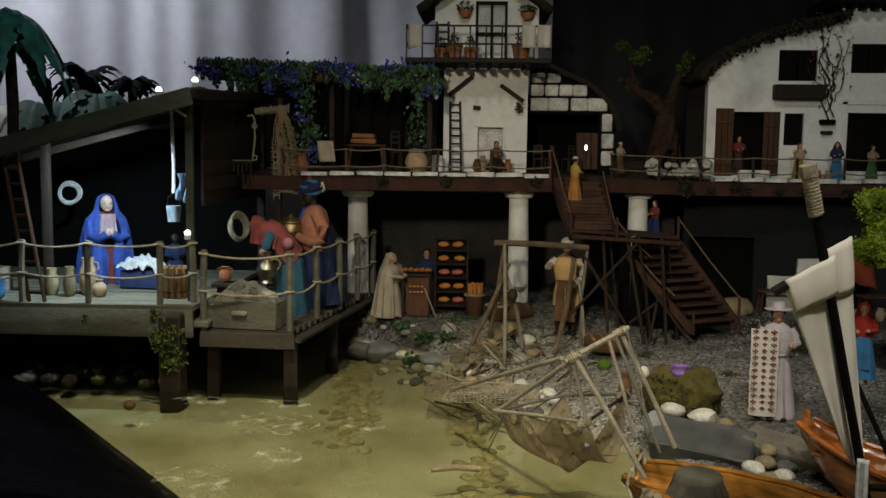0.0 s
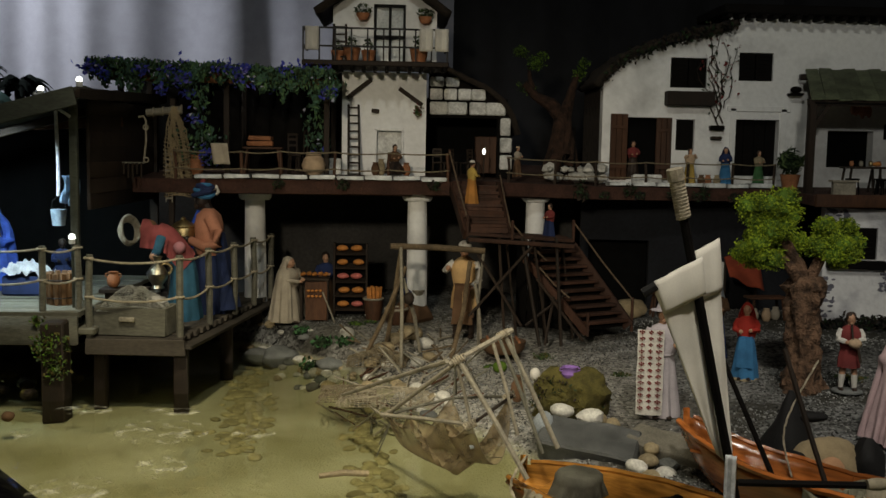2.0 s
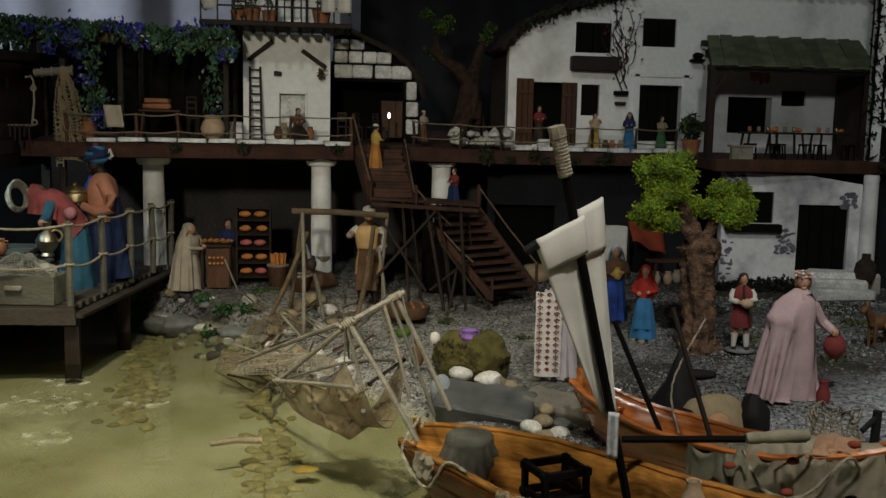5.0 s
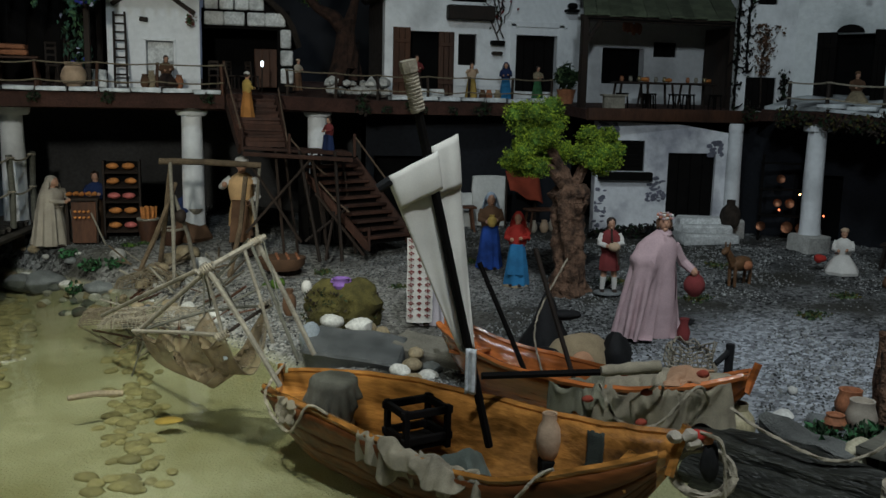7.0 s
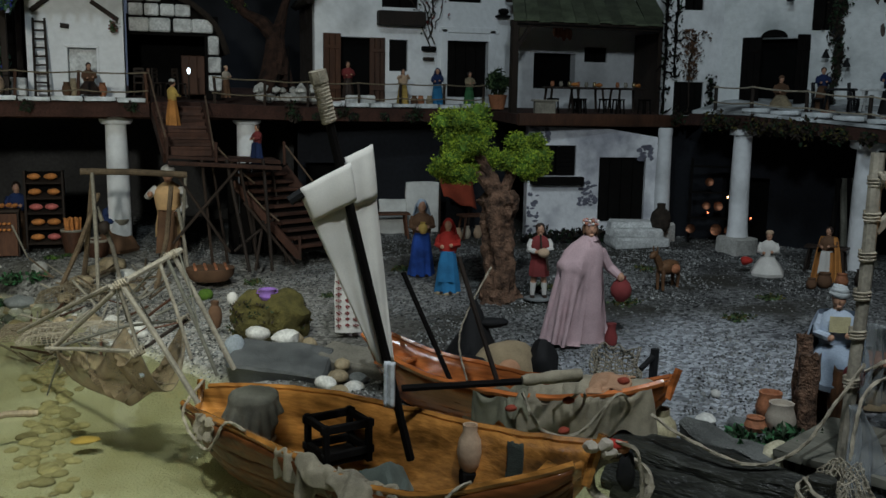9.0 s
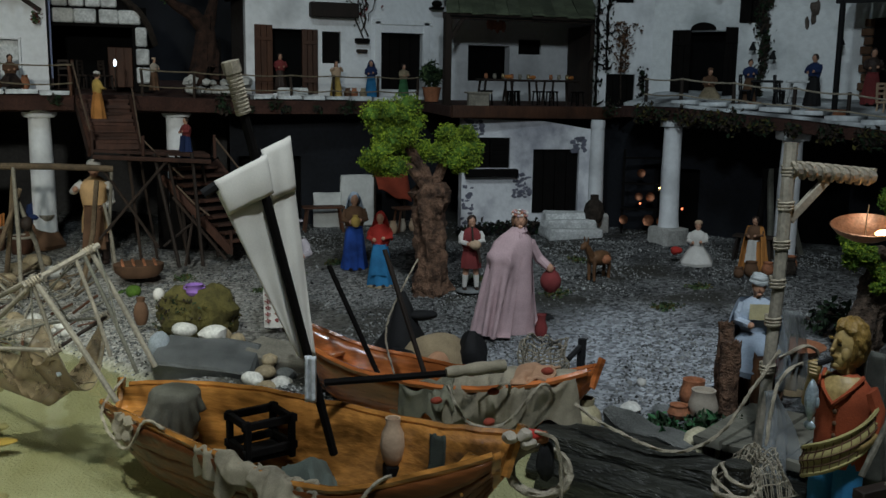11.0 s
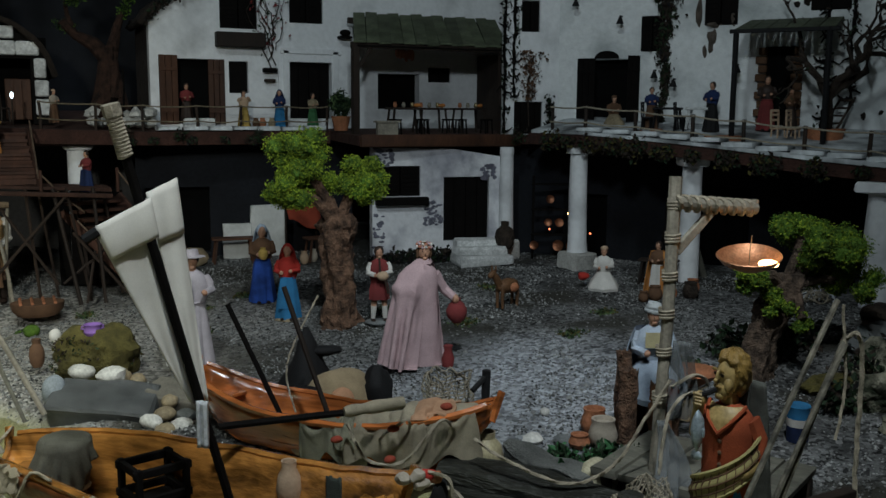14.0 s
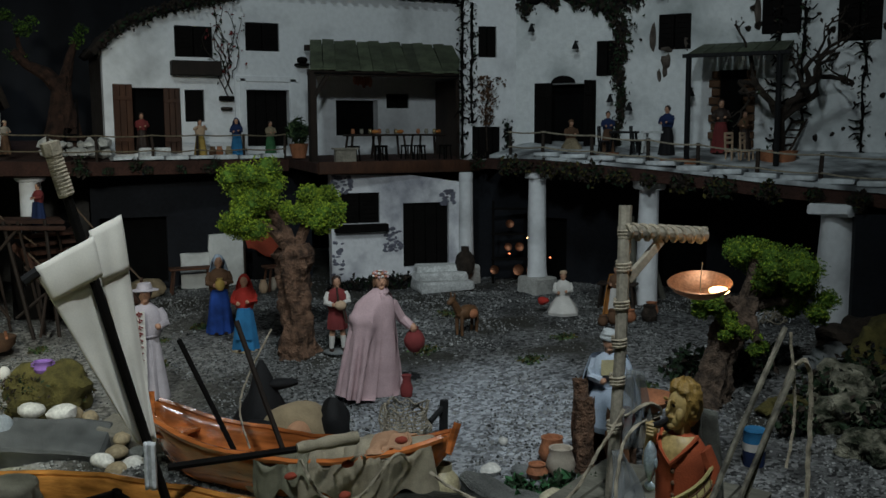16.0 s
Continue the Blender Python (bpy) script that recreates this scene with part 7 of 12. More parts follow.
for k, (u, dz) in enumerate(((0.6, -0.005), (0.7, 0.03), (0.76, 0.006), (0.75, -0.03), (0.9, 0.022))):
    p = SEC2(u, -1)
    solid("float", rock(B(), (0, 0, 0), (0.0075, 0.0045, 0.0045), k + 9, 2, 0.2), cloth("brick_red_float", (0.3, 0.055, 0.03)) if k == 0 else bpy.data.materials["brick_red_float"], "small red cork float on the bundled sail", "float", "floats", at=(p.x - 0.014, p.y - 0.02, p.z + dz))
pts = [SEC2(0.64, -1) + Vector((-0.02, -0.024, 0.016)), SEC2(0.7, -1) + Vector((-0.022, -0.026, -0.025)), SEC2(0.8, -1) + Vector((-0.022, -0.026, -0.032)), SEC2(0.9, -1) + Vector((-0.022, -0.024, 0.008)), SEC2(0.93, -0.5) + Vector((-0.01, -0.01, 0.02))]
rope("rope", pts, 0.0024, ROPE, "pale rope looped over the bundled sail")
pts = [SEC2(0.68, -0.4) + Vector((-0.01, -0.01, 0.03)), SEC2(0.74, -1) + Vector((-0.012, -0.016, 0.0)), SEC2(0.8, -1) + Vector((-0.012, -0.016, 0.012)), SEC2(0.78, -0.3) + Vector((-0.01, -0.01, 0.035))]
rope("rope", pts, 0.0023, ROPE, "pale rope looped over the bundled sail")
rope("rope", [(0.67, 1.02, 0.2), (0.622, 1.0, 0.12), (0.628, 0.985, 0.06)], 0.0016, ROPE, "thin cord hanging beside the pole")

# ---- lift net at the water's edge ----
ln_ = base("lift_net", (0, 0, 0), "shallow lift net hung from pale poles at the water's edge", "fishing net")
J, A, Lf = Vector((0.213, 1.019, 0.198)), Vector((0.271, 1.046, 0.225)), Vector((0.126, 1.147, 0.093))
MID, RT, BK = Vector((0.229, 1.02, 0.115)), Vector((0.284, 1.074, 0.138)), Vector((0.212, 1.14, 0.118))


def stick(p, q, r=0.0045, m=WOOD_P, nm="pole"):
    part(nm, tube(B(), [p, Vector(p).lerp(Vector(q), 0.5) + Vector((0.001, 0, 0.001)), q], r, 7, rough=0.08), m, ln_)


stick(J + Vector((-0.004, 0.004, 0.006)), (0.293, 0.958, 0.067), 0.0034)
stick(A + Vector((0, 0.004, 0.004)), (0.339, 1.012, 0.088), 0.0032)
stick(J - Vector((0.012, 0, 0.006)), A + Vector((0.012, 0.004, 0.006)), 0.0036)
stick(J + Vector((0.006, 0, 0.004)), Lf - Vector((0.006, -0.008, 0.005)), 0.0032)
stick(Lf - Vector((0.01, 0, 0)), MID + Vector((0.004, 0, 0)), 0.0026)
stick(MID, RT + Vector((0.006, 0, 0.002)), 0.0022, WOOD_D)
stick(Lf, BK, 0.002, WOOD_G)
stick(BK, RT, 0.002, WOOD_G)
stick(J + Vector((-0.004, 0.004, 0)), MID + Vector((0, 0, 0.004)), 0.0022)
stick(J.lerp(A, 0.75), (0.29, 1.03, 0.1), 0.0024)
stick(J.lerp(A, 0.9), (0.318, 1.0, 0.085), 0.0024, WOOD_G)
stick((0.05, 1.42, 0.05), (0.2, 1.05, 0.19), 0.003)
rs_n = random.Random(3)
for k in range(9):
    c_ = (J, A, Lf)[k % 3]
    stick(c_ + Vector((rs_n.uniform(-0.01, 0.01), 0, 0.004)), c_ + Vector((rs_n.uniform(-0.06, 0.04), rs_n.uniform(-0.05, 0.1), rs_n.uniform(-0.09, -0.04))), rs_n.uniform(0.0008, 0.0014), WOOD_G, "twig")
for c in (J, A, Lf, MID, RT):
    part("lashing", helix(B(), c - Vector((0.007, 0, 0.003)), c + Vector((0.007, 0, 0.004)), 0.0044, 0.0013, 5), ROPE, ln_, "rope lashing")


def bag(u, v):
    """The net's four corners, before it sinks."""
    return Lf.lerp(MID, u).lerp(BK.lerp(RT, u), v)


net0, net1 = [], []
for i in range(30):
    net0.append([tuple(bag(i / 29, j / 25)) for j in range(26)])
    net1.append([(0.2 * i / 29, 0.155 * j / 25, 0) for j in range(26)])
pins = np.zeros((30, 26))
for i in (0, 29):
    for j in (0, 25):
        pins[i, j] = 1
pins[8, 0] = pins[20, 0] = 1
NET = settle(net0, net1, pins, [], 0.003, 140, 0.0002, 0.003, -0.02, bend=0.02)
bm = grid_mesh(NET)
NETM = mat("brown_mesh_net", (0.24, 0.18, 0.1), 0.95, scale=40, fine=900)
t = NETM.node_tree
mix, trn, out = t.nodes.new("ShaderNodeMixShader"), t.nodes.new("ShaderNodeBsdfTransparent"), t.nodes["Material Output"]
mix.inputs[0].default_value = 0.28
t.links.new(t.nodes["Principled BSDF"].outputs[0], mix.inputs[1])
t.links.new(trn.outputs[0], mix.inputs[2])
t.links.new(mix.outputs[0], out.inputs[0])
part("net_bag", bm, NETM, ln_, "sheer brown net bag")
for rim in (NET[0], NET[-1], NET[:, 0], NET[:, -1], NET[10], NET[20], NET[:, 13]):
    part("net_cord", tube(B(), [Vector(q) + Vector((0, -0.0008, 0.0008)) for q in rim], 0.0007, 5), ROPE_D, ln_)
# Small pale rod stands in for a highlight on the net.
fl = Vector(NET[26, 5]) + Vector((0, -0.004, 0.002))
part("shiny_float", tube(B(), [fl, fl + Vector((0.007, 0, 0.002))], 0.0028, 8), GLASS_W, ln_, "pale rod standing in for a highlight")
heap_net("fishing_net", (0.12, 1.55, 0.012), (0.17, 0.14, 0.016), 7, ROPE, "grey fishing net spread over the shore stones", 22, 0.0006, "shore nets")
heap_net("fishing_net", (0.05, 1.58, 0.01), (0.1, 0.12, 0.012), 9, ROPE_D, "dark fishing net lying at the water's edge", 16, 0.0008, "shore nets")
for k in range(46):
    x, y = R.uniform(0.03, 0.26), R.uniform(1.42, 1.75)
    a = R.uniform(0, 3.1)
    l = R.uniform(0.04, 0.1)
    pole("driftwood_stick", (x, y, land(x, y) + 0.01), (x + l * math.cos(a), y + l * math.sin(a), land(x, y) + R.uniform(0.012, 0.05)), R.uniform(0.0012, 0.0025), R.choice((WOOD_G, WOOD_P, WOOD_B)), "dry grey driftwood stick", "stick", "driftwood", 6)

# well hoist
WOOD_H = mat("rough_brown_pole", (0.16, 0.115, 0.07), 0.85, scale=40, fine=300, dark=0.5, rand=0.35)
hs = base("well_hoist", (0, 0, 0), "rough timber hoist with a long crossbeam on forked poles", "hoist")
part("crossbeam", tube(B(), [(0.126, 1.775, 0.267), (0.22, 1.79, 0.264), (0.32, 1.8, 0.257)], 0.006, 8, rough=0.14), WOOD_H, hs)
for p, q, r in (((0.147, 1.775, 0.265), (0.15, 1.745, 0.02), 0.004), ((0.157, 1.775, 0.225), (0.07, 1.82, 0.02), 0.0045), ((0.147, 1.785, 0.26), (0.118, 1.85, 0.04), 0.005), ((0.318, 1.8, 0.256), (0.315, 1.85, 0.05), 0.003), ((0.29, 1.8, 0.235), (0.256, 1.81, 0.03), 0.0055), ((0.302, 1.8, 0.19), (0.32, 1.83, 0.05), 0.003), ((0.152, 1.78, 0.2), (0.19, 1.82, 0.04), 0.004)):
    mid = Vector(p).lerp(Vector(q), 0.5) + Vector((R.uniform(-0.006, 0.006), 0, 0))
    part("pole", tube(B(), [p, mid, q], r, 7, rough=0.14), WOOD_P if r < 0.0042 else WOOD_H, hs)
part("bucket", rock(B(), (0.165, 1.77, 0.16), (0.012, 0.012, 0.014), 4), WOOD_D, hs)

# ---- stones of the beach ----
BLOCK = mat("wet_dark_stone", (0.085, 0.09, 0.092), 0.35, scale=40, fine=700, dark=0.6, bump=0.6)
bm = B()
box(bm, (0, 0, 0), (0.145, 0.07, 0.05), (0, 0, 0), 0.004)
bmesh.ops.subdivide_edges(bm, edges=bm.edges, cuts=4, use_grid_fill=True)
for v in bm.verts:
    v.co += 0.006 * noise.noise_vector(v.co * 30)
ob = solid("stone_block", bm, BLOCK, "large wet dark grey stone block at the waterline", "stone")
ob.matrix_world = pose(0.425, 1.215, 0.024, 24, 4, -27)
bm = B()
box(bm, (0, 0, 0), (0.12, 0.05, 0.034), (0, 0, 0), 0.004)
bmesh.ops.subdivide_edges(bm, edges=bm.edges, cuts=3, use_grid_fill=True)
for v in bm.verts:
    v.co += 0.006 * noise.noise_vector(v.co * 30)
ob = solid("stone_block", bm, mat("flat_grey_stone", (0.2, 0.185, 0.15), 0.7, scale=30), "flat grey-brown stone slab beside the red boat", "stone")
ob.matrix_world = pose(0.535, 1.185, 0.03, 20, 8, -35)
mr_ = base("mossy_rock", (0.43, 1.4, 0.03), "rock covered with brown-green moss", "rock")
part("rock", rock(B(), (0, 0, 0.02), (0.062, 0.045, 0.05), 21, 4, 0.45), MOSS, mr_)
quads("moss", clump((0, 0, 0.02), (0.063, 0.046, 0.051), 1500, 21, 0.9), 0.0035, [MOSS, LEAF_D, BARK_D, MOSS], mr_)
vase("lilac_pot", (0.425, 1.39, 0.087), 0.02, 0.014, LILAC, "small lilac glazed pot on the mossy rock", "pot", "", 2, 0.9, 1.0)
vase("jar", (0.385, 1.42, 0.035), 0.05, 0.016, STONE_T, "ochre jar beside the mossy rock", "jar", "beach jars", 0, 0.7, 0.75)
vase("jar", (0.345, 1.44, 0.035), 0.045, 0.012, BROWN, "brown jar beside the mossy rock", "jar", "beach jars", 0, 0.5, 0.6)
solid("white_bottle", rock(B(), (0, 0, 0.012), (0.009, 0.009, 0.012), 3, 2, 0.1), WHITE, "small white gourd on the jar", "gourd", at=(0.372, 1.42, 0.075))


def stone(x, y, s, material, label, z=None, seed=0, flat=0.6):
    zz = (land(x, y) if z is None else z) + s * flat * 0.45
    bm = rock(B(), (0, 0, 0), (s, s * R.uniform(0.65, 0.9), s * flat), seed or R.randint(1, 999), 2, 0.18)
    return solid("stone", bm, material, label, "stone", "beach stones", at=(x, y, zz), yaw=R.uniform(0, 180))


for x, y, s, m, z in ((0.402, 1.325, 0.02, STONE_W, 0.045), (0.44, 1.29, 0.022, STONE_W, 0.045), (0.455, 1.31, 0.02, STONE_T, 0.035), (0.478, 1.3, 0.018, STONE_T, 0.03),
                      (0.472, 1.13, 0.018, STONE_W, 0.02), (0.492, 1.145, 0.017, STONE_T, 0.024), (0.487, 1.11, 0.017, STONE_T, 0.012), (0.51, 1.12, 0.018, STONE_W, 0.012), (0.52, 1.14, 0.016, STONE_G, 0.02), (0.502, 1.165, 0.015, STONE_T, 0.035), (0.47, 1.1, 0.014, STONE_T, 0.004),
                      (0.58, 1.4, 0.014, STONE_W, None), (0.49, 1.44, 0.017, STONE_W, None), (0.46, 1.36, 0.014, STONE_W, None)):
    stone(x, y, s, m, "smooth pale pebble on the shore" if m is STONE_W else ("tan rounded cobble on the shore" if m is STONE_T else "grey rounded cobble on the shore"), z)
solid("stone", rock(B(), (0, 0, 0.02), (0.017, 0.015, 0.025), 51, 3, 0.12), mat("blue_grey_egg_stone", (0.34, 0.38, 0.42), 0.75, scale=30), "upright egg-shaped blue-grey stone on the shore", "stone", "beach stones", at=(0.36, 1.25, 0.025))
for k in range(110):
    t_ = R.random()
    x, y = -0.2 + 0.42 * t_ + R.uniform(-0.03, 0.06), 2.07 - 0.6 * t_ + R.uniform(-0.03, 0.05)
    m = R.choice((STONE_W, STONE_W, STONE_G, STONE_T))
    stone(x, y, R.uniform(0.006, 0.02), m, "smooth pale pebble on the shore" if m is STONE_W else ("tan rounded cobble on the shore" if m is STONE_T else "grey rounded cobble on the shore"))
for x, y, s, m in ((0.138, 1.885, 0.026, STONE_T), (0.17, 1.913, 0.03, STONE_T), (0.115, 1.84, 0.024, STONE_T), (0.2, 1.86, 0.022, STONE_W), (0.033, 1.917, 0.024, STONE_W), (0.15, 1.8, 0.022, STONE_T), (0.185, 1.78, 0.018, STONE_W), (0.09, 1.79, 0.02, STONE_T), (0.21, 1.81, 0.017, STONE_T), (0.125, 1.76, 0.018, STONE_W)):
    stone(x, y, s, m, "pale rounded stone under the hoist" if m is STONE_W else "tan rounded stone under the hoist")
heap_net("fishing_net", (0.1, 1.78, land(0.1, 1.78) + 0.008), (0.12, 0.1, 0.03), 17, ROPE_D, "brown fishing net heaped under the hoist", 14, 0.0009, "shore nets")
for k in range(26):
    x, y = R.uniform(0.06, 0.25), R.uniform(1.72, 1.88)
    a, l = R.uniform(0, 3.1), R.uniform(0.03, 0.08)
    pole("driftwood_stick", (x, y, land(x, y) + 0.008), (x + l * math.cos(a), y + l * math.sin(a), land(x, y) + R.uniform(0.012, 0.045)), R.uniform(0.0012, 0.0024), R.choice((WOOD_H, WOOD_P, WOOD_H)), "dry brown driftwood stick", "stick", "driftwood", 6)
for x, y, s in ((-0.12, 1.96, 0.045), (-0.17, 1.99, 0.04), (0.0, 1.86, 0.03)):
    solid("boulder", rock(B(), (0, 0, 0.01), (s, s * 0.7, s * 0.55), int(s * 1000), 3, 0.3), STONE_G, "dark boulder at the shore", "boulder", "boulders", at=(x, y, land(x, y)))
for x, y, s in ((-0.04, 1.88, 0.03), (-0.02, 1.92, 0.025), (0.03, 1.9, 0.02), (-0.07, 1.98, 0.022)):
    e = base("plant_tuft", (x, y, land(x, y)), "dark green artificial tuft among the stones", "plant", "green tufts")
    quads("leaves", clump((0, 0, s * 0.4), (s, s, s * 0.6), 160, int(x * 999) % 90, 0.2), 0.006, [LEAF_D, GREEN], e)
for k, (x, y, s) in enumerate(((0.33, 1.75, 0.012), (0.05, 2.0, 0.022), (0.08, 2.02, 0.016), (0.65, 1.7, 0.03), (0.62, 1.55, 0.03), (0.57, 1.62, 0.024), (0.96, 1.5, 0.03), (1.05, 1.35, 0.04), (1.18, 1.2, 0.03), (1.3, 1.28, 0.03), (1.25, 1.0, 0.03), (0.75, 1.75, 0.03), (1.2, 1.55, 0.035), (0.45, 1.8, 0.03))):
    e = base("moss_tuft", (x, y, land(x, y)), "low olive moss tuft on the grit", "moss", "moss tufts")
    quads("moss", clump((0, 0, 0), (s, s * 0.8, s * 0.22), 260, k + 40, 0.1), 0.0045, [LEAF_Y, LEAF_D, LEAF2] if k < 3 else [LEAF_D, LEAF_Y, MOSS], e)
# pebbles under water: two bands
bands = []
for k in range(300):
    t_ = R.random()
    if k % 2:
        x, y = 0.065 + 0.065 * t_ + R.gauss(0, 0.021), 1.72 - 0.78 * t_
    else:
        x, y = -0.185 + 0.07 * t_ + R.gauss(0, 0.024), 1.98 - 0.62 * t_
    bands.append((x, y))
peb = []
for s in range(5):
    me = bpy.data.meshes.new("bed_pebble")
    bm = rock(B(), (0, 0, 0), (1, 0.75, 0.4), s + 50, 2, 0.2)
    bm.to_mesh(me)
    bm.free()
    me.materials.append(mat("silted_pebble", (0.36, 0.325, 0.18), 0.8, scale=2, fine=12, rand=0.3, tint=(0.26, 0.235, 0.13)) if s == 0 else peb[0].materials[0])
    me.polygons.foreach_set("use_smooth", [True] * len(me.polygons))
    peb.append(me)
for k, (x, y) in enumerate(bands):
    o = new("bed_pebble", peb[k % 5])
    s = R.uniform(0.007, 0.017)
    o.matrix_world = pose(x, y, land(x, y) + s * 0.02, 0, 0, R.uniform(0, 360)) @ Matrix.Scale(s, 4)
    tagged(o, "silt-covered pebble lying under the water", "pebble", "pebbles under water")

# grit: joined grains
def grit():
    rs = np.random.RandomState(4)
    vs, fs = [], []
    octa = np.array([(1, 0, 0), (0, 1, 0), (-1, 0, 0), (0, -1, 0), (0, 0, 0.75), (0, 0, -0.75)])
    tri = ((0, 1, 4), (1, 2, 4), (2, 3, 4), (3, 0, 4), (1, 0, 5), (2, 1, 5), (3, 2, 5), (0, 3, 5))
    n = 0
    while n < 40000:
        x, y = rs.uniform(-0.25, 1.75), rs.uniform(0.55, 2.15)
        if inland(x, y) < 0.01 or (noise.noise(Vector((x * 4.5, y * 4.5, 9))) > 0.02 and rs.rand() < 0.82):
            continue
        s = rs.uniform(0.0009, 0.0028) * (1 if rs.rand() < 0.95 else 1.9)
        a = rs.uniform(0, 6.28)
        r = np.array([[math.cos(a), -math.sin(a), 0], [math.sin(a), math.cos(a), 0], [0.4 * math.sin(3 * a), 0, 1]])
        vs.append((octa * rs.uniform(0.55, 1.25, (6, 3)) * s) @ r.T + (x, y, land(x, y) + 0.0008))
        fs += [tuple(6 * n + k for k in t) for t in tri]
        n += 1
    me = bpy.data.meshes.new("grit")
    me.from_pydata(np.concatenate(vs).tolist(), [], fs)
    m = mat("loose_grit", (0.23, 0.235, 0.23), 0.8, scale=20, fine=300, dark=0.35, bump=0)
    nd, ln = m.node_tree.nodes, m.node_tree.links
    g, mr, hs_ = nd.new("ShaderNodeNewGeometry"), nd.new("ShaderNodeMapRange"), nd.new("ShaderNodeHueSaturation")
    mr.inputs["To Min"].default_value, mr.inputs["To Max"].default_value = 0.05, 2.0
    p = nd["Principled BSDF"]
    old = p.inputs["Base Color"].links[0].from_socket
    ln.new(g.outputs["Random Per Island"], mr.inputs[0])
    ln.new(mr.outputs[0], hs_.inputs["Value"])
    ln.new(old, hs_.inputs["Color"])
    ln.new(hs_.outputs[0], p.inputs["Base Color"])
    me.materials.append(m)
    tagged(new("grit", me), "loose angular grey grit over the beach", "gravel", kind="stuff")


grit()


# foam and light scum on the water
FOAM = mat("pale_foam", (0.75, 0.74, 0.62), 0.9, scale=30, fine=200)
nd, ln = FOAM.node_tree.nodes, FOAM.node_tree.links
co_, no_, ra_, mi_, tr_ = (nd.new("ShaderNode" + k) for k in ("TexCoord", "TexNoise", "ValToRGB", "MixShader", "BsdfTransparent"))
no_.inputs["Scale"].default_value, no_.inputs["Detail"].default_value = 38, 6
ra_.color_ramp.elements[0].position, ra_.color_ramp.elements[1].position = 0.5, 0.72
ra_.color_ramp.elements[1].color = (0.6, 0.6, 0.6, 1)
ln.new(co_.outputs["Object"], no_.inputs["Vector"])
ln.new(no_.outputs["Fac"], ra_.inputs[0])
ln.new(ra_.outputs[0], mi_.inputs[0])
ln.new(tr_.outputs[0], mi_.inputs[1])
ln.new(nd["Principled BSDF"].outputs[0], mi_.inputs[2])
ln.new(mi_.outputs[0], nd["Material Output"].inputs[0])
for x, y, a, b, w in ((-0.239, 1.372, 0.075, 0.07, 5), (-0.455, 1.36, 0.02, 0.03, 0), (-0.29, 1.09, 0.06, 0.07, 10), (-0.25, 1.49, 0.05, 0.025, 0), (-0.09, 1.36, 0.035, 0.03, 20), (-0.4, 1.5, 0.05, 0.03, 0), (-0.2, 1.2, 0.04, 0.05, 0)):
    bm = B()
    sheet(bm, 18, 5, lambda u, v: Vector((a * (0.2 + 0.8 * v) * math.cos(6.2832 * u) * (1 + 0.3 * noise.noise(Vector((math.cos(6.28 * u) * 2, math.sin(6.28 * u) * 2, x * 9)))), b * (0.2 + 0.8 * v) * math.sin(6.2832 * u), 0.0012)))
    solid("foam", bm, FOAM, "thin pale foam floating on the water", "foam", "foam streaks", kind="stuff", at=(x, y, 0.0), yaw=w)


# things in and by the water
solid("driftwood", tube(B(), [(-0.035, 0, 0), (0.0, 0.004, 0.002), (0.035, 0, 0)], 0.004, 8, rough=0.2), STONE_T, "short floating piece of driftwood", "driftwood", at=(0.065, 1.165, 0.001), yaw=8)
solid("fallen_leaf", rock(B(), (0, 0, 0), (0.018, 0.012, 0.003), 3, 2, 0.3), YELLOW, "yellow leaf lying under the water", "leaf", at=(0.16, 1.11, -0.02))
solid("walnut", rock(B(), (0, 0, 0.004), (0.011, 0.01, 0.009), 5, 2, 0.15), BROWN, "brown nut floating on the water", "nut", at=(-0.51, 1.45, 0.0))
# Dark stone, moss and bark colours paint the shade under the pier.
for k in range(34):
    x, y = R.uniform(-0.85, -0.5), R.uniform(1.62, 1.8)
    m = R.choice((STONE_G, MOSS, BARK_D, MOSS))
    s = R.uniform(0.01, 0.022)
    solid("stone", rock(B(), (0, 0, 0), (s, s * 0.8, s * 0.6), k, 2, 0.25), m, "stone in a dark moss colour for shade under the pier" if m is MOSS else "rounded stone coloured dark for shade under the pier", "stone", "stones under the pier", at=(x, y, -0.004), yaw=40 * k)
for x, y, z, s, n in ((-0.48, 1.565, 0.105, 0.036, 480), (-0.47, 1.56, 0.06, 0.026, 260), (-0.645, 1.594, 0.13, 0.014, 70), (-0.51, 1.59, 0.14, 0.014, 60)):
    e = base("hanging_moss", (x, y, z), "yellow-green moss hanging from the pier beam", "moss", "pier moss")
    quads("leaves", clump((0, 0, 0), (s, s * 0.5, s), n, int(-x * 100), 0.1), 0.005, [LEAF_Y, MOSS, LEAF2], e)

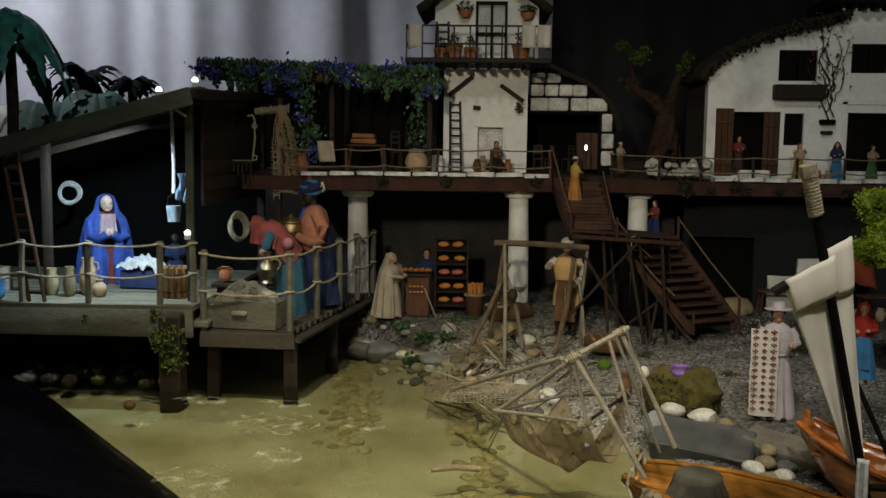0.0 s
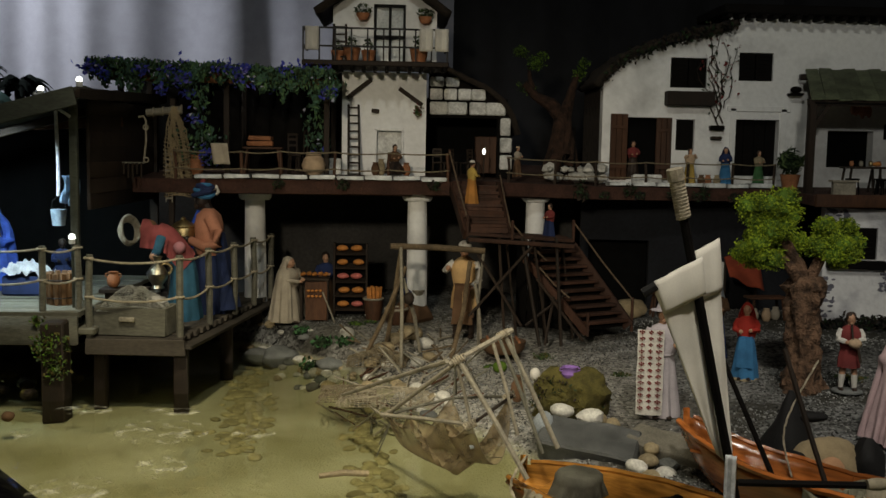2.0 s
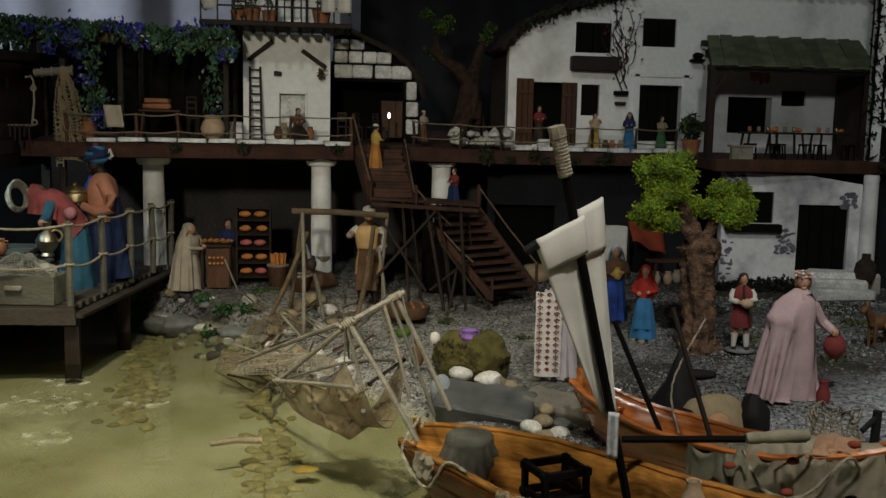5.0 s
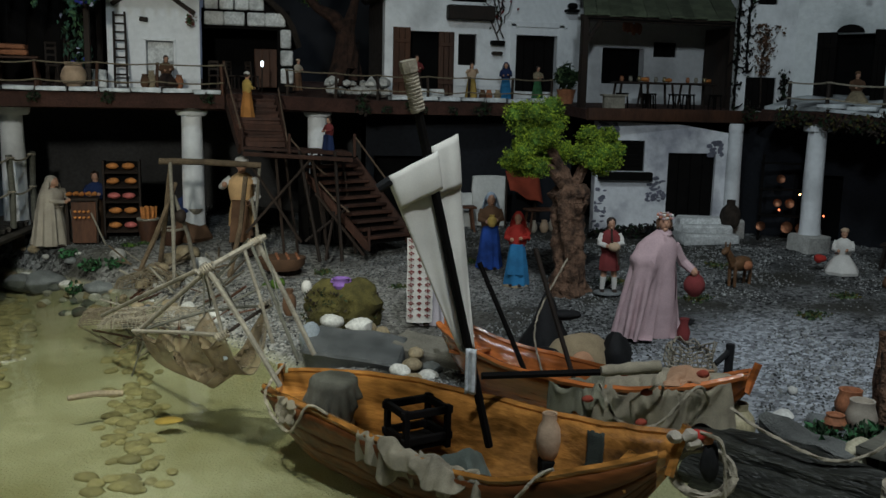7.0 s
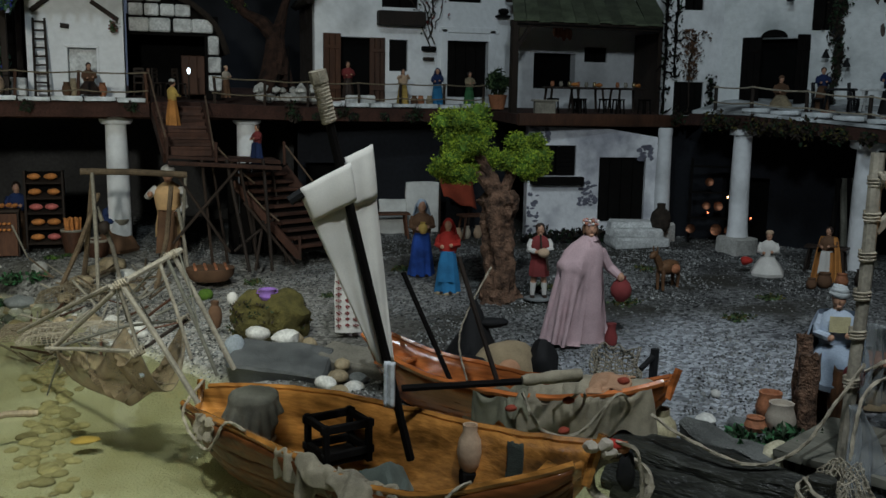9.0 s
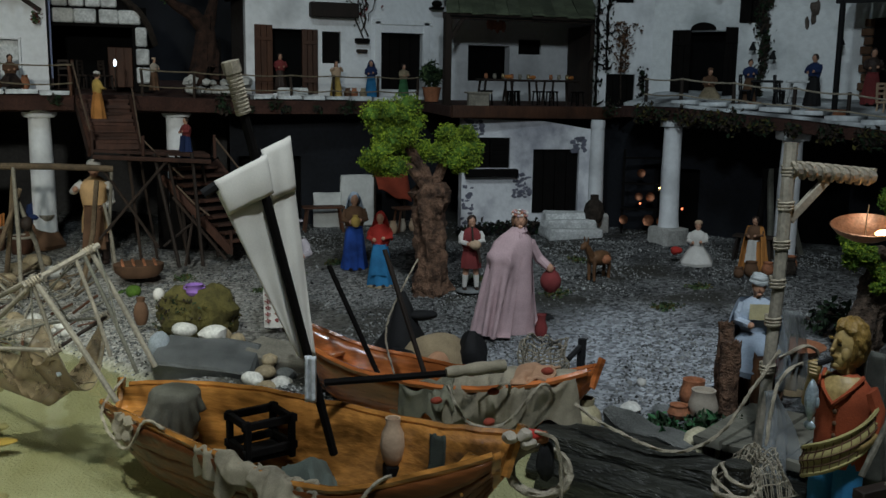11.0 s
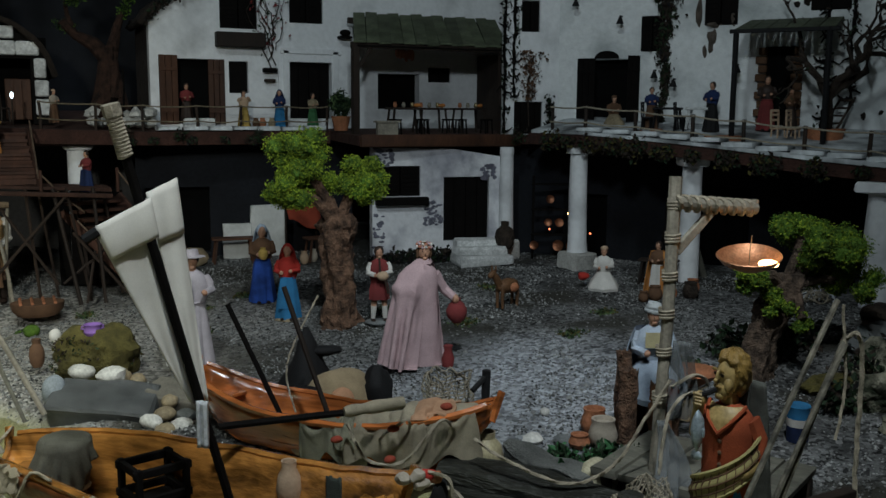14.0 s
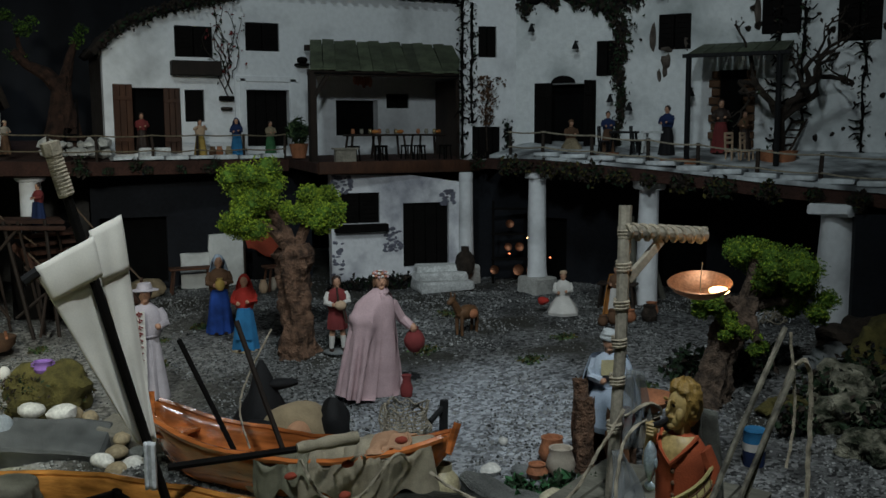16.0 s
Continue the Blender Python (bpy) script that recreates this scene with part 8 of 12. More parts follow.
# ---- painted figurines, each one plain mesh ----
def figure(name, label, at, h, yaw=0, robe=BROWN, top=None, skin=SKIN, hair=HAIR, head="hair", hat=None, cloak=None, cloak_open=70, pose_="stand", arms=((-0.07, -0.14, 0.64), (0.07, -0.14, 0.66)), sleeves=None, apron=None, shoes=HAIR, socks=None, carry=None, stand=None, group="figurines", category="figurine", seed=1, wide=1.0):
    slots = []

    def mi(m):
        if m not in slots:
            slots.append(m)
        return slots.index(m)
    top, sleeves = top or robe, sleeves or top or robe
    bm = B()
    dz = 0.0
    if pose_ == "stand":
        lathe(bm, [(0.165, 0.0), (0.168, 0.03), (0.15, 0.2), (0.122, 0.42), (0.1, 0.56)], 44, sy=0.85, mi=mi(robe), wob=lambda a, z: 1 + (0.1 * math.sin(7 * a + seed + 1.6 * noise.noise(Vector((math.cos(a) * 2, math.sin(a) * 2, seed)))) + 0.12 * noise.noise(Vector((math.cos(a) * 4, math.sin(a) * 4, seed + z * 3)))) * (1 - z / 0.6))
        for s in (-1, 1):
            ball(bm, (s * 0.06, -0.14, 0.012), 0.035, (0.8, 1.5, 0.5), 8, 6, mi(shoes))
    elif pose_ == "legs":
        lathe(bm, [(0.135, 0.3), (0.128, 0.42), (0.1, 0.56)], 24, sy=0.85, mi=mi(robe), wob=lambda a, z: 1 + 0.06 * math.sin(9 * a + seed))
        for s in (-1, 1):
            tube(bm, [(s * 0.06, 0, 0.33), (s * 0.072, -0.01, 0.2)], 0.04, 8, mi(skin), taper=0.036)
            tube(bm, [(s * 0.072, -0.01, 0.21), (s * 0.08, 0.0, 0.04)], 0.042, 8, mi(socks or shoes), taper=0.03)
            ball(bm, (s * 0.082, -0.035, 0.018), 0.04, (0.8, 1.7, 0.55), 8, 6, mi(shoes))
    else:
        dz = -0.26
        lathe(bm, [(0.24, 0.0), (0.25, 0.05), (0.2, 0.16), (0.13, 0.26), (0.1, 0.31)], 26, sy=1.05, mi=mi(robe), wob=lambda a, z: 1 + 0.09 * math.sin(7 * a + seed) * (1 - z / 0.32) + (0.25 * max(0, -math.sin(a)) if pose_ == "sit" else 0))
    m = Matrix.Translation((0, 0, dz))
    lathe(bm, [(0.1, 0.545), (0.113, 0.6), (0.128, 0.7), (0.122, 0.76), (0.085, 0.805), (0.04, 0.835)], 18, sx=1.12, sy=0.78, mi=mi(top), m=m)
    ring(bm, (0, 0, 0.56 + dz), 0.098, 0.012, n=18, mi=mi(apron or robe))
    if apron:
        sheet(bm, 6, 6, lambda u, v: Vector(((u - 0.5) * (0.16 + 0.06 * v), -0.105 - 0.045 * v - 0.01 * math.sin(u * 9), 0.56 - 0.4 * v + dz)), mi(apron))
    tube(bm, [(0, 0, 0.81 + dz), (0, -0.006, 0.875 + dz)], 0.036, 8, mi(skin))
    hc = Vector((0, -0.012, 0.915 + dz))
    ball(bm, hc, 0.06, (0.88, 0.98, 1.18), 14, 10, mi(skin))
    ball(bm, hc + Vector((0, -0.06, -0.006)), 0.011, (0.8, 1.0, 1.4), 6, 5, mi(skin))
    ball(bm, hc + Vector((0, -0.04, -0.05)), 0.022, (1, 0.8, 0.7), 6, 5, mi(skin))
    for s in (-1, 1):
        ball(bm, hc + Vector((s * 0.022, -0.053, 0.01)), 0.004, (1.4, 0.5, 0.45), 6, 4, mi(HAIR))
    if head in ("hair", "beard", "long", "cap", "hat", "crown"):
        vs = ball(bm, hc + Vector((0, 0.014, 0.016)), 0.066, (0.98, 0.95, 1.1), 14, 10, mi(hair))
        for v in vs:
            v.co += 0.008 * noise.noise_vector(v.co * 40)
    if head in ("long", "beard"):
        ball(bm, hc + Vector((0, 0.035, -0.07)), 0.06, (1.0, 0.6, 1.5), 10, 8, mi(hair))
    if head == "beard":
        ball(bm, hc + Vector((0, -0.045, -0.062)), 0.034, (1.0, 0.6, 1.3), 8, 6, mi(hair))
    if head == "curls":
        for k in range(46):
            a, t = R.uniform(0, 6.28), R.uniform(-0.35, 1.0)
            d = Vector((math.cos(a) * math.sqrt(max(0, 1 - t * t)), math.sin(a) * math.sqrt(max(0, 1 - t * t)), t))
            if d.y < -0.45 and d.z < 0.55:
                continue
            ball(bm, hc + Vector((d.x * 0.06, d.y * 0.062 + 0.006, d.z * 0.072 + 0.005)), 0.021, (1, 1, 1), 7, 5, mi(hair))
    if head == "veil":
        ball(bm, hc + Vector((0, 0.03, 0.016)), 0.073, (0.98, 0.95, 1.12), 14, 10, mi(hat))
        def veil(u, v):
            a = math.radians(-25 + 230 * u)
            r = 0.07 + 0.085 * v ** 0.8 + 0.006 * math.sin(14 * a) * v
            return Vector((r * math.cos(a) * 1.05, r * math.sin(a) * 0.9 + 0.01, 0.955 - 0.34 * v + dz))
        sheet(bm, 20, 8, veil, mi(hat))
    if head == "turban":
        for k, (r, z) in enumerate(((0.055, 0.045), (0.05, 0.065), (0.036, 0.085))):
            ring(bm, hc + Vector((0, 0.005, z)), r, 0.022, (8 * (-1) ** k, 6, 0), 16, 8, mi(hat))
        ball(bm, hc + Vector((0, 0.005, 0.09)), 0.035, (1, 1, 0.7), 10, 6, mi(hat))
    if head == "cap":
        ball(bm, hc + Vector((0, 0.008, 0.042)), 0.066, (1, 1.05, 0.72), 12, 8, mi(hat))
    if head == "hat":
        lathe(bm, [(0.115, 0.0), (0.12, 0.004), (0.066, 0.012), (0.055, 0.06), (0.03, 0.068)], 18, c=hc + Vector((0, 0.005, 0.035)), mi=mi(hat))
    if head == "crown":
        ring(bm, hc + Vector((0, 0.005, 0.052)), 0.06, 0.018, (0, 0, 0), 18, 6, mi(hat))
        for k in range(10):
            a = 2 * math.pi * k / 10
            ball(bm, hc + Vector((0.066 * math.cos(a), 0.066 * math.sin(a) + 0.005, 0.066)), 0.013, (1, 1, 1), 6, 5, mi(WHITE if k % 2 else hat))
    for s, hand in zip((-1, 1), arms):
        hd = Vector(hand) + Vector((0, 0, dz))
        sh = Vector((s * 0.125, 0.0, 0.765 + dz))
        el = sh.lerp(hd, 0.5) + Vector((s * 0.05, 0.02, -0.05))
        tube(bm, [sh - Vector((s * 0.02, 0, -0.01)), sh.lerp(el, 0.5), el, el.lerp(hd, 0.6), hd], 0.042, 8, mi(sleeves), taper=0.03)
        ball(bm, hd + (hd - el).normalized() * 0.015, 0.027, (1, 1, 1), 8, 6, mi(skin))
    if cloak:
        o = math.radians(cloak_open)
        lo = 0.03 if pose_ != "sit" and pose_ != "kneel" else 0.3

        def ck(u, v):
            a = -math.pi / 2 + o / 2 + (2 * math.pi - o) * u
            r = 0.13 + 0.125 * v ** 0.8 + 0.02 * math.sin(9 * a + seed) * v + 0.012 * math.sin(17 * a) * v
            return Vector((r * math.cos(a) * (1.12 - 0.1 * v), r * math.sin(a) * 0.85, 0.815 - (0.815 - lo) * v + dz * (v < 2)))
        sheet(bm, 44, 12, ck, mi(cloak))
    if carry == "basket":
        lathe(bm, [(0.05, 0), (0.085, 0.05), (0.09, 0.07), (0.07, 0.07)], 14, c=(0.0, -0.17, 0.6 + dz), mi=mi(WOOD_P))
    elif carry == "jar":
        lathe(bm, [(0.035, 0), (0.065, 0.05), (0.06, 0.1), (0.03, 0.13), (0.038, 0.15)], 12, c=(0.0, -0.17, 0.58 + dz), mi=mi(YELLOW))
    elif carry == "brass_pot":
        lathe(bm, [(0.03, 0), (0.07, 0.04), (0.075, 0.08), (0.04, 0.11), (0.05, 0.13), (0.02, 0.15), (0.012, 0.18)], 16, c=(0.0, -0.22, 0.58 + dz), mi=mi(BRASS))
        for k in range(5):
            ring(bm, hc + Vector((0.01 * (k % 2), 0.01, 0.035 + 0.018 * k)), 0.078 - 0.008 * k, 0.02, (10 * (-1) ** k, 8, 0), 18, 8, mi(NAVY if k % 3 else BLUE_M))
        tube(bm, [hc + Vector((0.0, -0.06, 0.1)), hc + Vector((0.0, -0.12, 0.12)), hc + Vector((0, -0.14, 0.09))], 0.012, 6, mi(WHITE))
    elif carry == "pipes":
        ball(bm, (0.03, -0.16, 0.63 + dz), 0.075, (1.1, 0.8, 0.85), 12, 8, mi(TERRA_P))
        tube(bm, [(0.0, -0.18, 0.66 + dz), (-0.01, -0.1, 0.86 + dz)], 0.012, 6, mi(WOOD_D))
        tube(bm, [(0.06, -0.18, 0.6 + dz), (0.1, -0.2, 0.4 + dz)], 0.014, 6, mi(WOOD_D))
    elif carry == "bib":
        sheet(bm, 6, 6, lambda u, v: Vector(((u - 0.5) * 0.15, -0.115 - 0.02 * v, 0.8 - 0.12 * v + dz)), mi(cloth("cream_bib", (0.5, 0.45, 0.26))))
    elif carry == "staff":
        tube(bm, [(0.11, -0.2, 0.0), (0.1, -0.17, 0.66), (0.1, -0.16, 0.8)], 0.014, 7, mi(BLACKWOOD))
    elif carry == "red_jug":
        lathe(bm, [(0.05, 0), (0.095, 0.06), (0.09, 0.13), (0.045, 0.19), (0.05, 0.21)], 14, c=(0.25, -0.02, 0.36), mi=mi(RED))
    elif carry == "water_jar":
        lathe(bm, [(0.03, 0), (0.06, 0.04), (0.055, 0.09), (0.03, 0.12)], 12, c=(0.14, -0.1, 0.4), mi=mi(GREYC))
    elif carry == "tabard":
        sheet(bm, 8, 16, lambda u, v: Vector((-0.24 + 0.23 * u, -0.175 - 0.02 * math.sin(u * 3.1), 0.8 - 0.76 * v)), mi(WHITE))
        for r_ in range(13):
            for c_ in range(3):
                x, z = -0.205 + 0.075 * c_, 0.77 - 0.056 * r_
                w_ = 0.028 if c_ != 1 else 0.02
                for dx_, dz_ in ((0, 0), (w_ * 0.6, 0.012), (-w_ * 0.6, 0.012), (0, 0.02)):
                    box(bm, (x + dx_, -0.199, z + dz_), (0.016, 0.004, 0.013), (0, 45, 0), 0, 0, mi(MAROON))
    if stand:
        lathe(bm, [(0.19, -0.02), (0.19, 0.0), (0.17, 0.012)], 14, sy=0.85, mi=mi(stand))
    for v in bm.verts:
        v.co += 0.006 * noise.noise_vector(v.co * 16 + Vector((seed, 0, 0))) + 0.0025 * noise.noise_vector(v.co * 50)
    bmesh.ops.scale(bm, vec=(h, h, h) if pose_ in ("stand", "legs") else (h / 0.74,) * 3, verts=bm.verts)
    bmesh.ops.scale(bm, vec=(wide, wide, 1), verts=bm.verts)
    bmesh.ops.recalc_face_normals(bm, faces=[f for f in bm.faces if len(f.verts) > 4] or bm.faces[:])
    return solid(name, bm, None, label, category, group, at=at, yaw=yaw, mats=slots)


def G(x, y, dz=0.0):
    return (x, y, land(x, y) + dz)


F = figure
TUNIC = cloth("pale_orange_tunic", (0.66, 0.42, 0.2), 0.7)
LILACW = cloth("lilac_white_cloth", (0.5, 0.46, 0.5), 0.75)
TEALC = cloth("teal_cloth", (0.03, 0.13, 0.22))
ROSE = cloth("dusty_red_cloth", (0.34, 0.08, 0.085), 0.5)
PALEBLUE = cloth("washed_blue_cloth", (0.42, 0.5, 0.62))
BLUE_V = cloth("bright_blue_mantle", (0.03, 0.09, 0.42), 0.45)
PALESKIN = mat("pale_painted_skin", (0.6, 0.45, 0.38), 0.45, scale=70, fine=300, dark=0.85, bump=0.1)
# on the pier
def slots_of():
    slots = []

    def mi(m):
        if m not in slots:
            slots.append(m)
        return slots.index(m)
    return slots, mi


def mantled(at, h, yaw):
    """A kneeling figurine whose mantle runs from the head over the shoulders to the floor."""
    slots, mi = slots_of()
    bm = B()
    lathe(bm, [(0.2, 0.0), (0.19, 0.2), (0.13, 0.45), (0.12, 0.6), (0.12, 0.7), (0.06, 0.76)], 30, sy=0.85, mi=mi(MAROON), wob=lambda a, z: 1 + 0.05 * math.sin(8 * a + 3 * z))
    sheet(bm, 12, 10, lambda u, v: Vector(((u - 0.5) * (0.15 + 0.05 * v), -0.125 - 0.012 * math.sin(u * 19) - 0.03 * math.sin(math.pi * u), 0.74 - 0.26 * v)), mi(cloth("pale_pink_linen", (0.5, 0.36, 0.42))))
    hc = Vector((0.0, -0.045, 0.845))
    ball(bm, hc, 0.078, (0.84, 0.95, 1.15), 18, 14, mi(PALESKIN))
    ball(bm, hc + Vector((0, -0.074, -0.018)), 0.013, (0.8, 1.0, 1.6), 8, 6, mi(PALESKIN))
    ball(bm, hc + Vector((0, -0.05, -0.066)), 0.026, (1, 0.8, 0.7), 8, 6, mi(PALESKIN))
    ball(bm, hc + Vector((0, 0.026, 0.012)), 0.08, (0.94, 0.9, 1.08), 14, 10, mi(HAIR))
    for sx in (-1, 1):
        ball(bm, hc + Vector((sx * 0.029, -0.068, 0.002)), 0.009, (1.9, 0.5, 0.45), 8, 5, mi(HAIR))
        ball(bm, hc + Vector((sx * 0.03, -0.066, 0.02)), 0.008, (2.2, 0.5, 0.25), 8, 5, mi(BROWN))
    ball(bm, hc + Vector((0, -0.074, -0.044)), 0.009, (1.7, 0.5, 0.5), 8, 5, mi(MAROON))
    def mantle(u, v):
        z = 0.955 - 0.955 * v
        o = float(np.interp(z, [0, 0.3, 0.44, 0.56, 0.72, 0.8, 0.93], [8, 4, 12, 30, 26, 44, 50]))
        a = math.radians(-90 + o + (360 - 2 * o) * u)
        r = float(np.interp(z, [0, 0.3, 0.55, 0.68, 0.77, 0.85, 0.92, 0.95, 0.956], [0.3, 0.26, 0.23, 0.2, 0.125, 0.108, 0.085, 0.04, 0.002]))
        fold = (0.025 * math.sin(11 * a + 2 * z) + 0.03 * noise.noise(Vector((math.cos(a) * 3, math.sin(a) * 3, z * 2)))) * min(1, v * 1.3)
        return Vector(((r + fold) * math.cos(a), (r + fold) * 0.92 * math.sin(a) - 0.03 * max(0, z - 0.6), z))
    sheet(bm, 76, 44, mantle, mi(BLUE_V))
    sheet(bm, 76, 44, lambda u, v: mantle(u, v) * 0.985 + Vector((0, 0, 0.004)), mi(BLUE_V))
    for sx in (-1, 1):
        tube(bm, [(sx * 0.15, -0.05, 0.64), (sx * 0.17, -0.13, 0.5), (sx * 0.1, -0.2, 0.48), (sx * 0.035, -0.225, 0.53)], 0.06, 10, mi(BLUE_V), taper=0.045)
        ball(bm, (sx * 0.018, -0.24, 0.56), 0.03, (0.7, 0.8, 1.4), 10, 8, mi(PALESKIN))
    for v in bm.verts:
        v.co += 0.005 * noise.noise_vector(v.co * 14)
    bmesh.ops.scale(bm, vec=(h, h, h), verts=bm.verts)
    return solid("figurine", bm, None, "pale-faced figurine in a royal blue mantle kneeling before the manger", "figurine", "figurines", at=at, yaw=yaw, mats=slots)


def turbaned(at, h, yaw):
    """A tall robed figurine in a short salmon jacket, holding a lidded pot before the chest."""
    slots, mi = slots_of()
    bm = B()
    lathe(bm, [(0.17, 0.0), (0.172, 0.03), (0.155, 0.22), (0.13, 0.42), (0.115, 0.52)], 48, sy=0.8, mi=mi(NAVY), wob=lambda a, z: 1 + (0.09 * math.sin(9 * a + 4 * z) + 0.1 * noise.noise(Vector((math.cos(a) * 4, math.sin(a) * 4, z * 3)))) * (1 - z / 0.6))
    lathe(bm, [(0.125, 0.46), (0.12, 0.5), (0.13, 0.62), (0.135, 0.7), (0.11, 0.77), (0.05, 0.82)], 26, sx=1.1, sy=0.84, mi=mi(SALMON), wob=lambda a, z: 1 + 0.02 * math.sin(6 * a + 30 * z))
    tube(bm, [(0, 0, 0.8), (0, -0.03, 0.87)], 0.04, 8, mi(SKIN_D))
    hc = Vector((0, -0.045, 0.89))
    ball(bm, hc, 0.06, (0.88, 1.0, 1.15), 14, 10, mi(SKIN_D))
    ball(bm, hc + Vector((0, -0.062, -0.008)), 0.013, (0.8, 1.0, 1.3), 6, 5, mi(SKIN_D))
    ball(bm, hc + Vector((0, -0.045, -0.052)), 0.028, (1, 0.8, 0.9), 8, 6, mi(HAIR))
    for k in range(7):
        ring(bm, hc + Vector((0.012 * math.sin(k * 2), 0.012 + 0.008 * math.cos(k * 3), 0.04 + 0.011 * k)), 0.07 - 0.006 * abs(k - 1), 0.02, (16 * math.sin(k * 2.1), 14 * math.cos(k * 1.7), 0), 20, 7, mi(NAVY if k % 3 else BLUE_M), wob=0.08)
    ball(bm, hc + Vector((0, 0.012, 0.1)), 0.05, (1, 1, 0.6), 10, 6, mi(NAVY))
    ball(bm, hc + Vector((0.0, 0.005, 0.14)), 0.026, (1, 1, 0.9), 8, 6, mi(MAROON))
    tube(bm, [hc + Vector((0.0, 0.06, 0.07)), hc + Vector((0.0, 0.105, 0.1)), hc + Vector((0, 0.12, 0.06)), hc + Vector((0, 0.1, 0.03))], 0.016, 7, mi(WHITE))
    for sx in (-1, 1):
        tube(bm, [(sx * 0.12, 0.01, 0.755), (sx * 0.175, 0.05, 0.66), (sx * 0.185, 0.06, 0.56), (sx * 0.15, -0.04, 0.53), (sx * 0.08, -0.14, 0.58)], 0.055, 10, mi(SALMON), taper=0.032)
        ball(bm, (sx * 0.075, -0.17, 0.585), 0.032, (1, 1.1, 0.9), 8, 6, mi(SKIN_D))
    lathe(bm, [(0.05, 0.0), (0.062, 0.008), (0.086, 0.03), (0.09, 0.075), (0.08, 0.09), (0.092, 0.1), (0.086, 0.108), (0.055, 0.135), (0.02, 0.15), (0.022, 0.165), (0.006, 0.175)], 22, c=(0.0, -0.19, 0.58), mi=mi(BRASS))
    def hung(u, v):
        a = math.radians(20 + 150 * u)
        return Vector(((0.15 + 0.08 * v) * math.cos(a) * (1 + 0.07 * math.sin(11 * a) * v), (0.12 + 0.1 * v) * math.sin(a) + 0.03 * math.sin(9 * a) * v, 0.64 - 0.6 * v))
    sheet(bm, 30, 14, hung, mi(NAVY))
    tube(bm, [(-0.02, -0.07, 0.8), (-0.03, -0.13, 0.68), (-0.05, -0.13, 0.5)], 0.02, 8, mi(BLUE))
    for v in bm.verts:
        v.co += 0.005 * noise.noise_vector(v.co * 16)
    bmesh.ops.scale(bm, vec=(h, h, h), verts=bm.verts)
    return solid("figurine", bm, None, "dark king figurine in salmon jacket and navy turban with brass pot", "figurine", "figurines", at=at, yaw=yaw, mats=slots)


def bowed(at, h, yaw):
    """A stooping figurine with a shawl thrown over its back, a jug hanging from one arm."""
    slots, mi = slots_of()
    bm, body = B(), B()
    lathe(bm, [(0.16, 0.0), (0.16, 0.03), (0.14, 0.2), (0.125, 0.36), (0.1, 0.47)], 40, sy=0.85, mi=mi(TEALC), wob=lambda a, z: 1 + (0.1 * math.sin(8 * a + 3 * z) + 0.1 * noise.noise(Vector((math.cos(a) * 4, math.sin(a) * 4, z * 3)))) * (1 - z / 0.6))
    back = [(0, 0, 0.4), (0, -0.05, 0.55), (0, -0.15, 0.68), (0, -0.21, 0.72)]
    tube(bm, back, 0.105, 14, mi(TEALC), taper=0.075)
    tube(body, back, 0.11, 14, taper=0.08)
    hc = Vector((0.01, -0.285, 0.735))
    ball(bm, hc, 0.062, (0.88, 1.0, 1.1), 12, 9, mi(SKIN))
    ball(bm, hc + Vector((0, 0.02, 0.018)), 0.064, (0.95, 0.95, 1.05), 12, 8, mi(BROWN))
    ball(body, hc, 0.07, (0.95, 1, 1.1), 12, 8)
    for sx, pts in ((-1, [(-0.08, -0.17, 0.68), (-0.12, -0.24, 0.6), (-0.11, -0.3, 0.66)]), (1, [(0.08, -0.17, 0.68), (0.13, -0.2, 0.58), (0.12, -0.23, 0.53)])):
        tube(bm, pts, 0.042, 9, mi(TEALC if sx > 0 else TERRA_P), taper=0.032)
        ball(bm, Vector(pts[-1]), 0.036, (1, 1, 1), 8, 6, mi(SKIN))
    lathe(bm, [(0.045, 0), (0.055, 0.008), (0.04, 0.03), (0.075, 0.08), (0.085, 0.125), (0.06, 0.17), (0.028, 0.2), (0.026, 0.24), (0.04, 0.262), (0.036, 0.266)], 20, c=(0.14, -0.2, 0.27), mi=mi(mat("pewter", (0.5, 0.46, 0.36), 0.4, 1.0, scale=40, fine=300, dark=0.6)))
    ring(bm, (0.14, -0.135, 0.43), 0.045, 0.01, (0, 90, 0), 14, 6, mi(BRASS))
    ball(bm, (0.13, -0.03, 0.6), 0.05, (1, 1, 1), 12, 8, mi(cloth("dull_pink_cloth", (0.5, 0.22, 0.26))))
    P, rest = [], []
    for i in range(34):
        u = i / 33
        P.append([])
        rest.append([])
        for j in range(34):
            v = j / 33
            P[-1].append((0.4 * (v - 0.5), -0.33 + 0.4 * u, 0.86 - 0.17 * u + 0.014 * math.sin(14 * v + 5 * u)))
            rest[-1].append((0.48 * v, 0.5 * u, 0))
    Q = settle(P, rest, None, [skin_tree(body)], 0.012, 90, 0.0012, 0.012, None, 0.7, 0.05)
    grid_mesh(Q, mi(ROSE), bm)
    for v in bm.verts:
        v.co += 0.005 * noise.noise_vector(v.co * 16)
    bmesh.ops.scale(bm, vec=(h, h, h), verts=bm.verts)
    return solid("figurine", bm, None, "stooping figurine in teal with dusty red shawl and pewter jug", "figurine", "figurines", at=at, yaw=yaw, mats=slots)


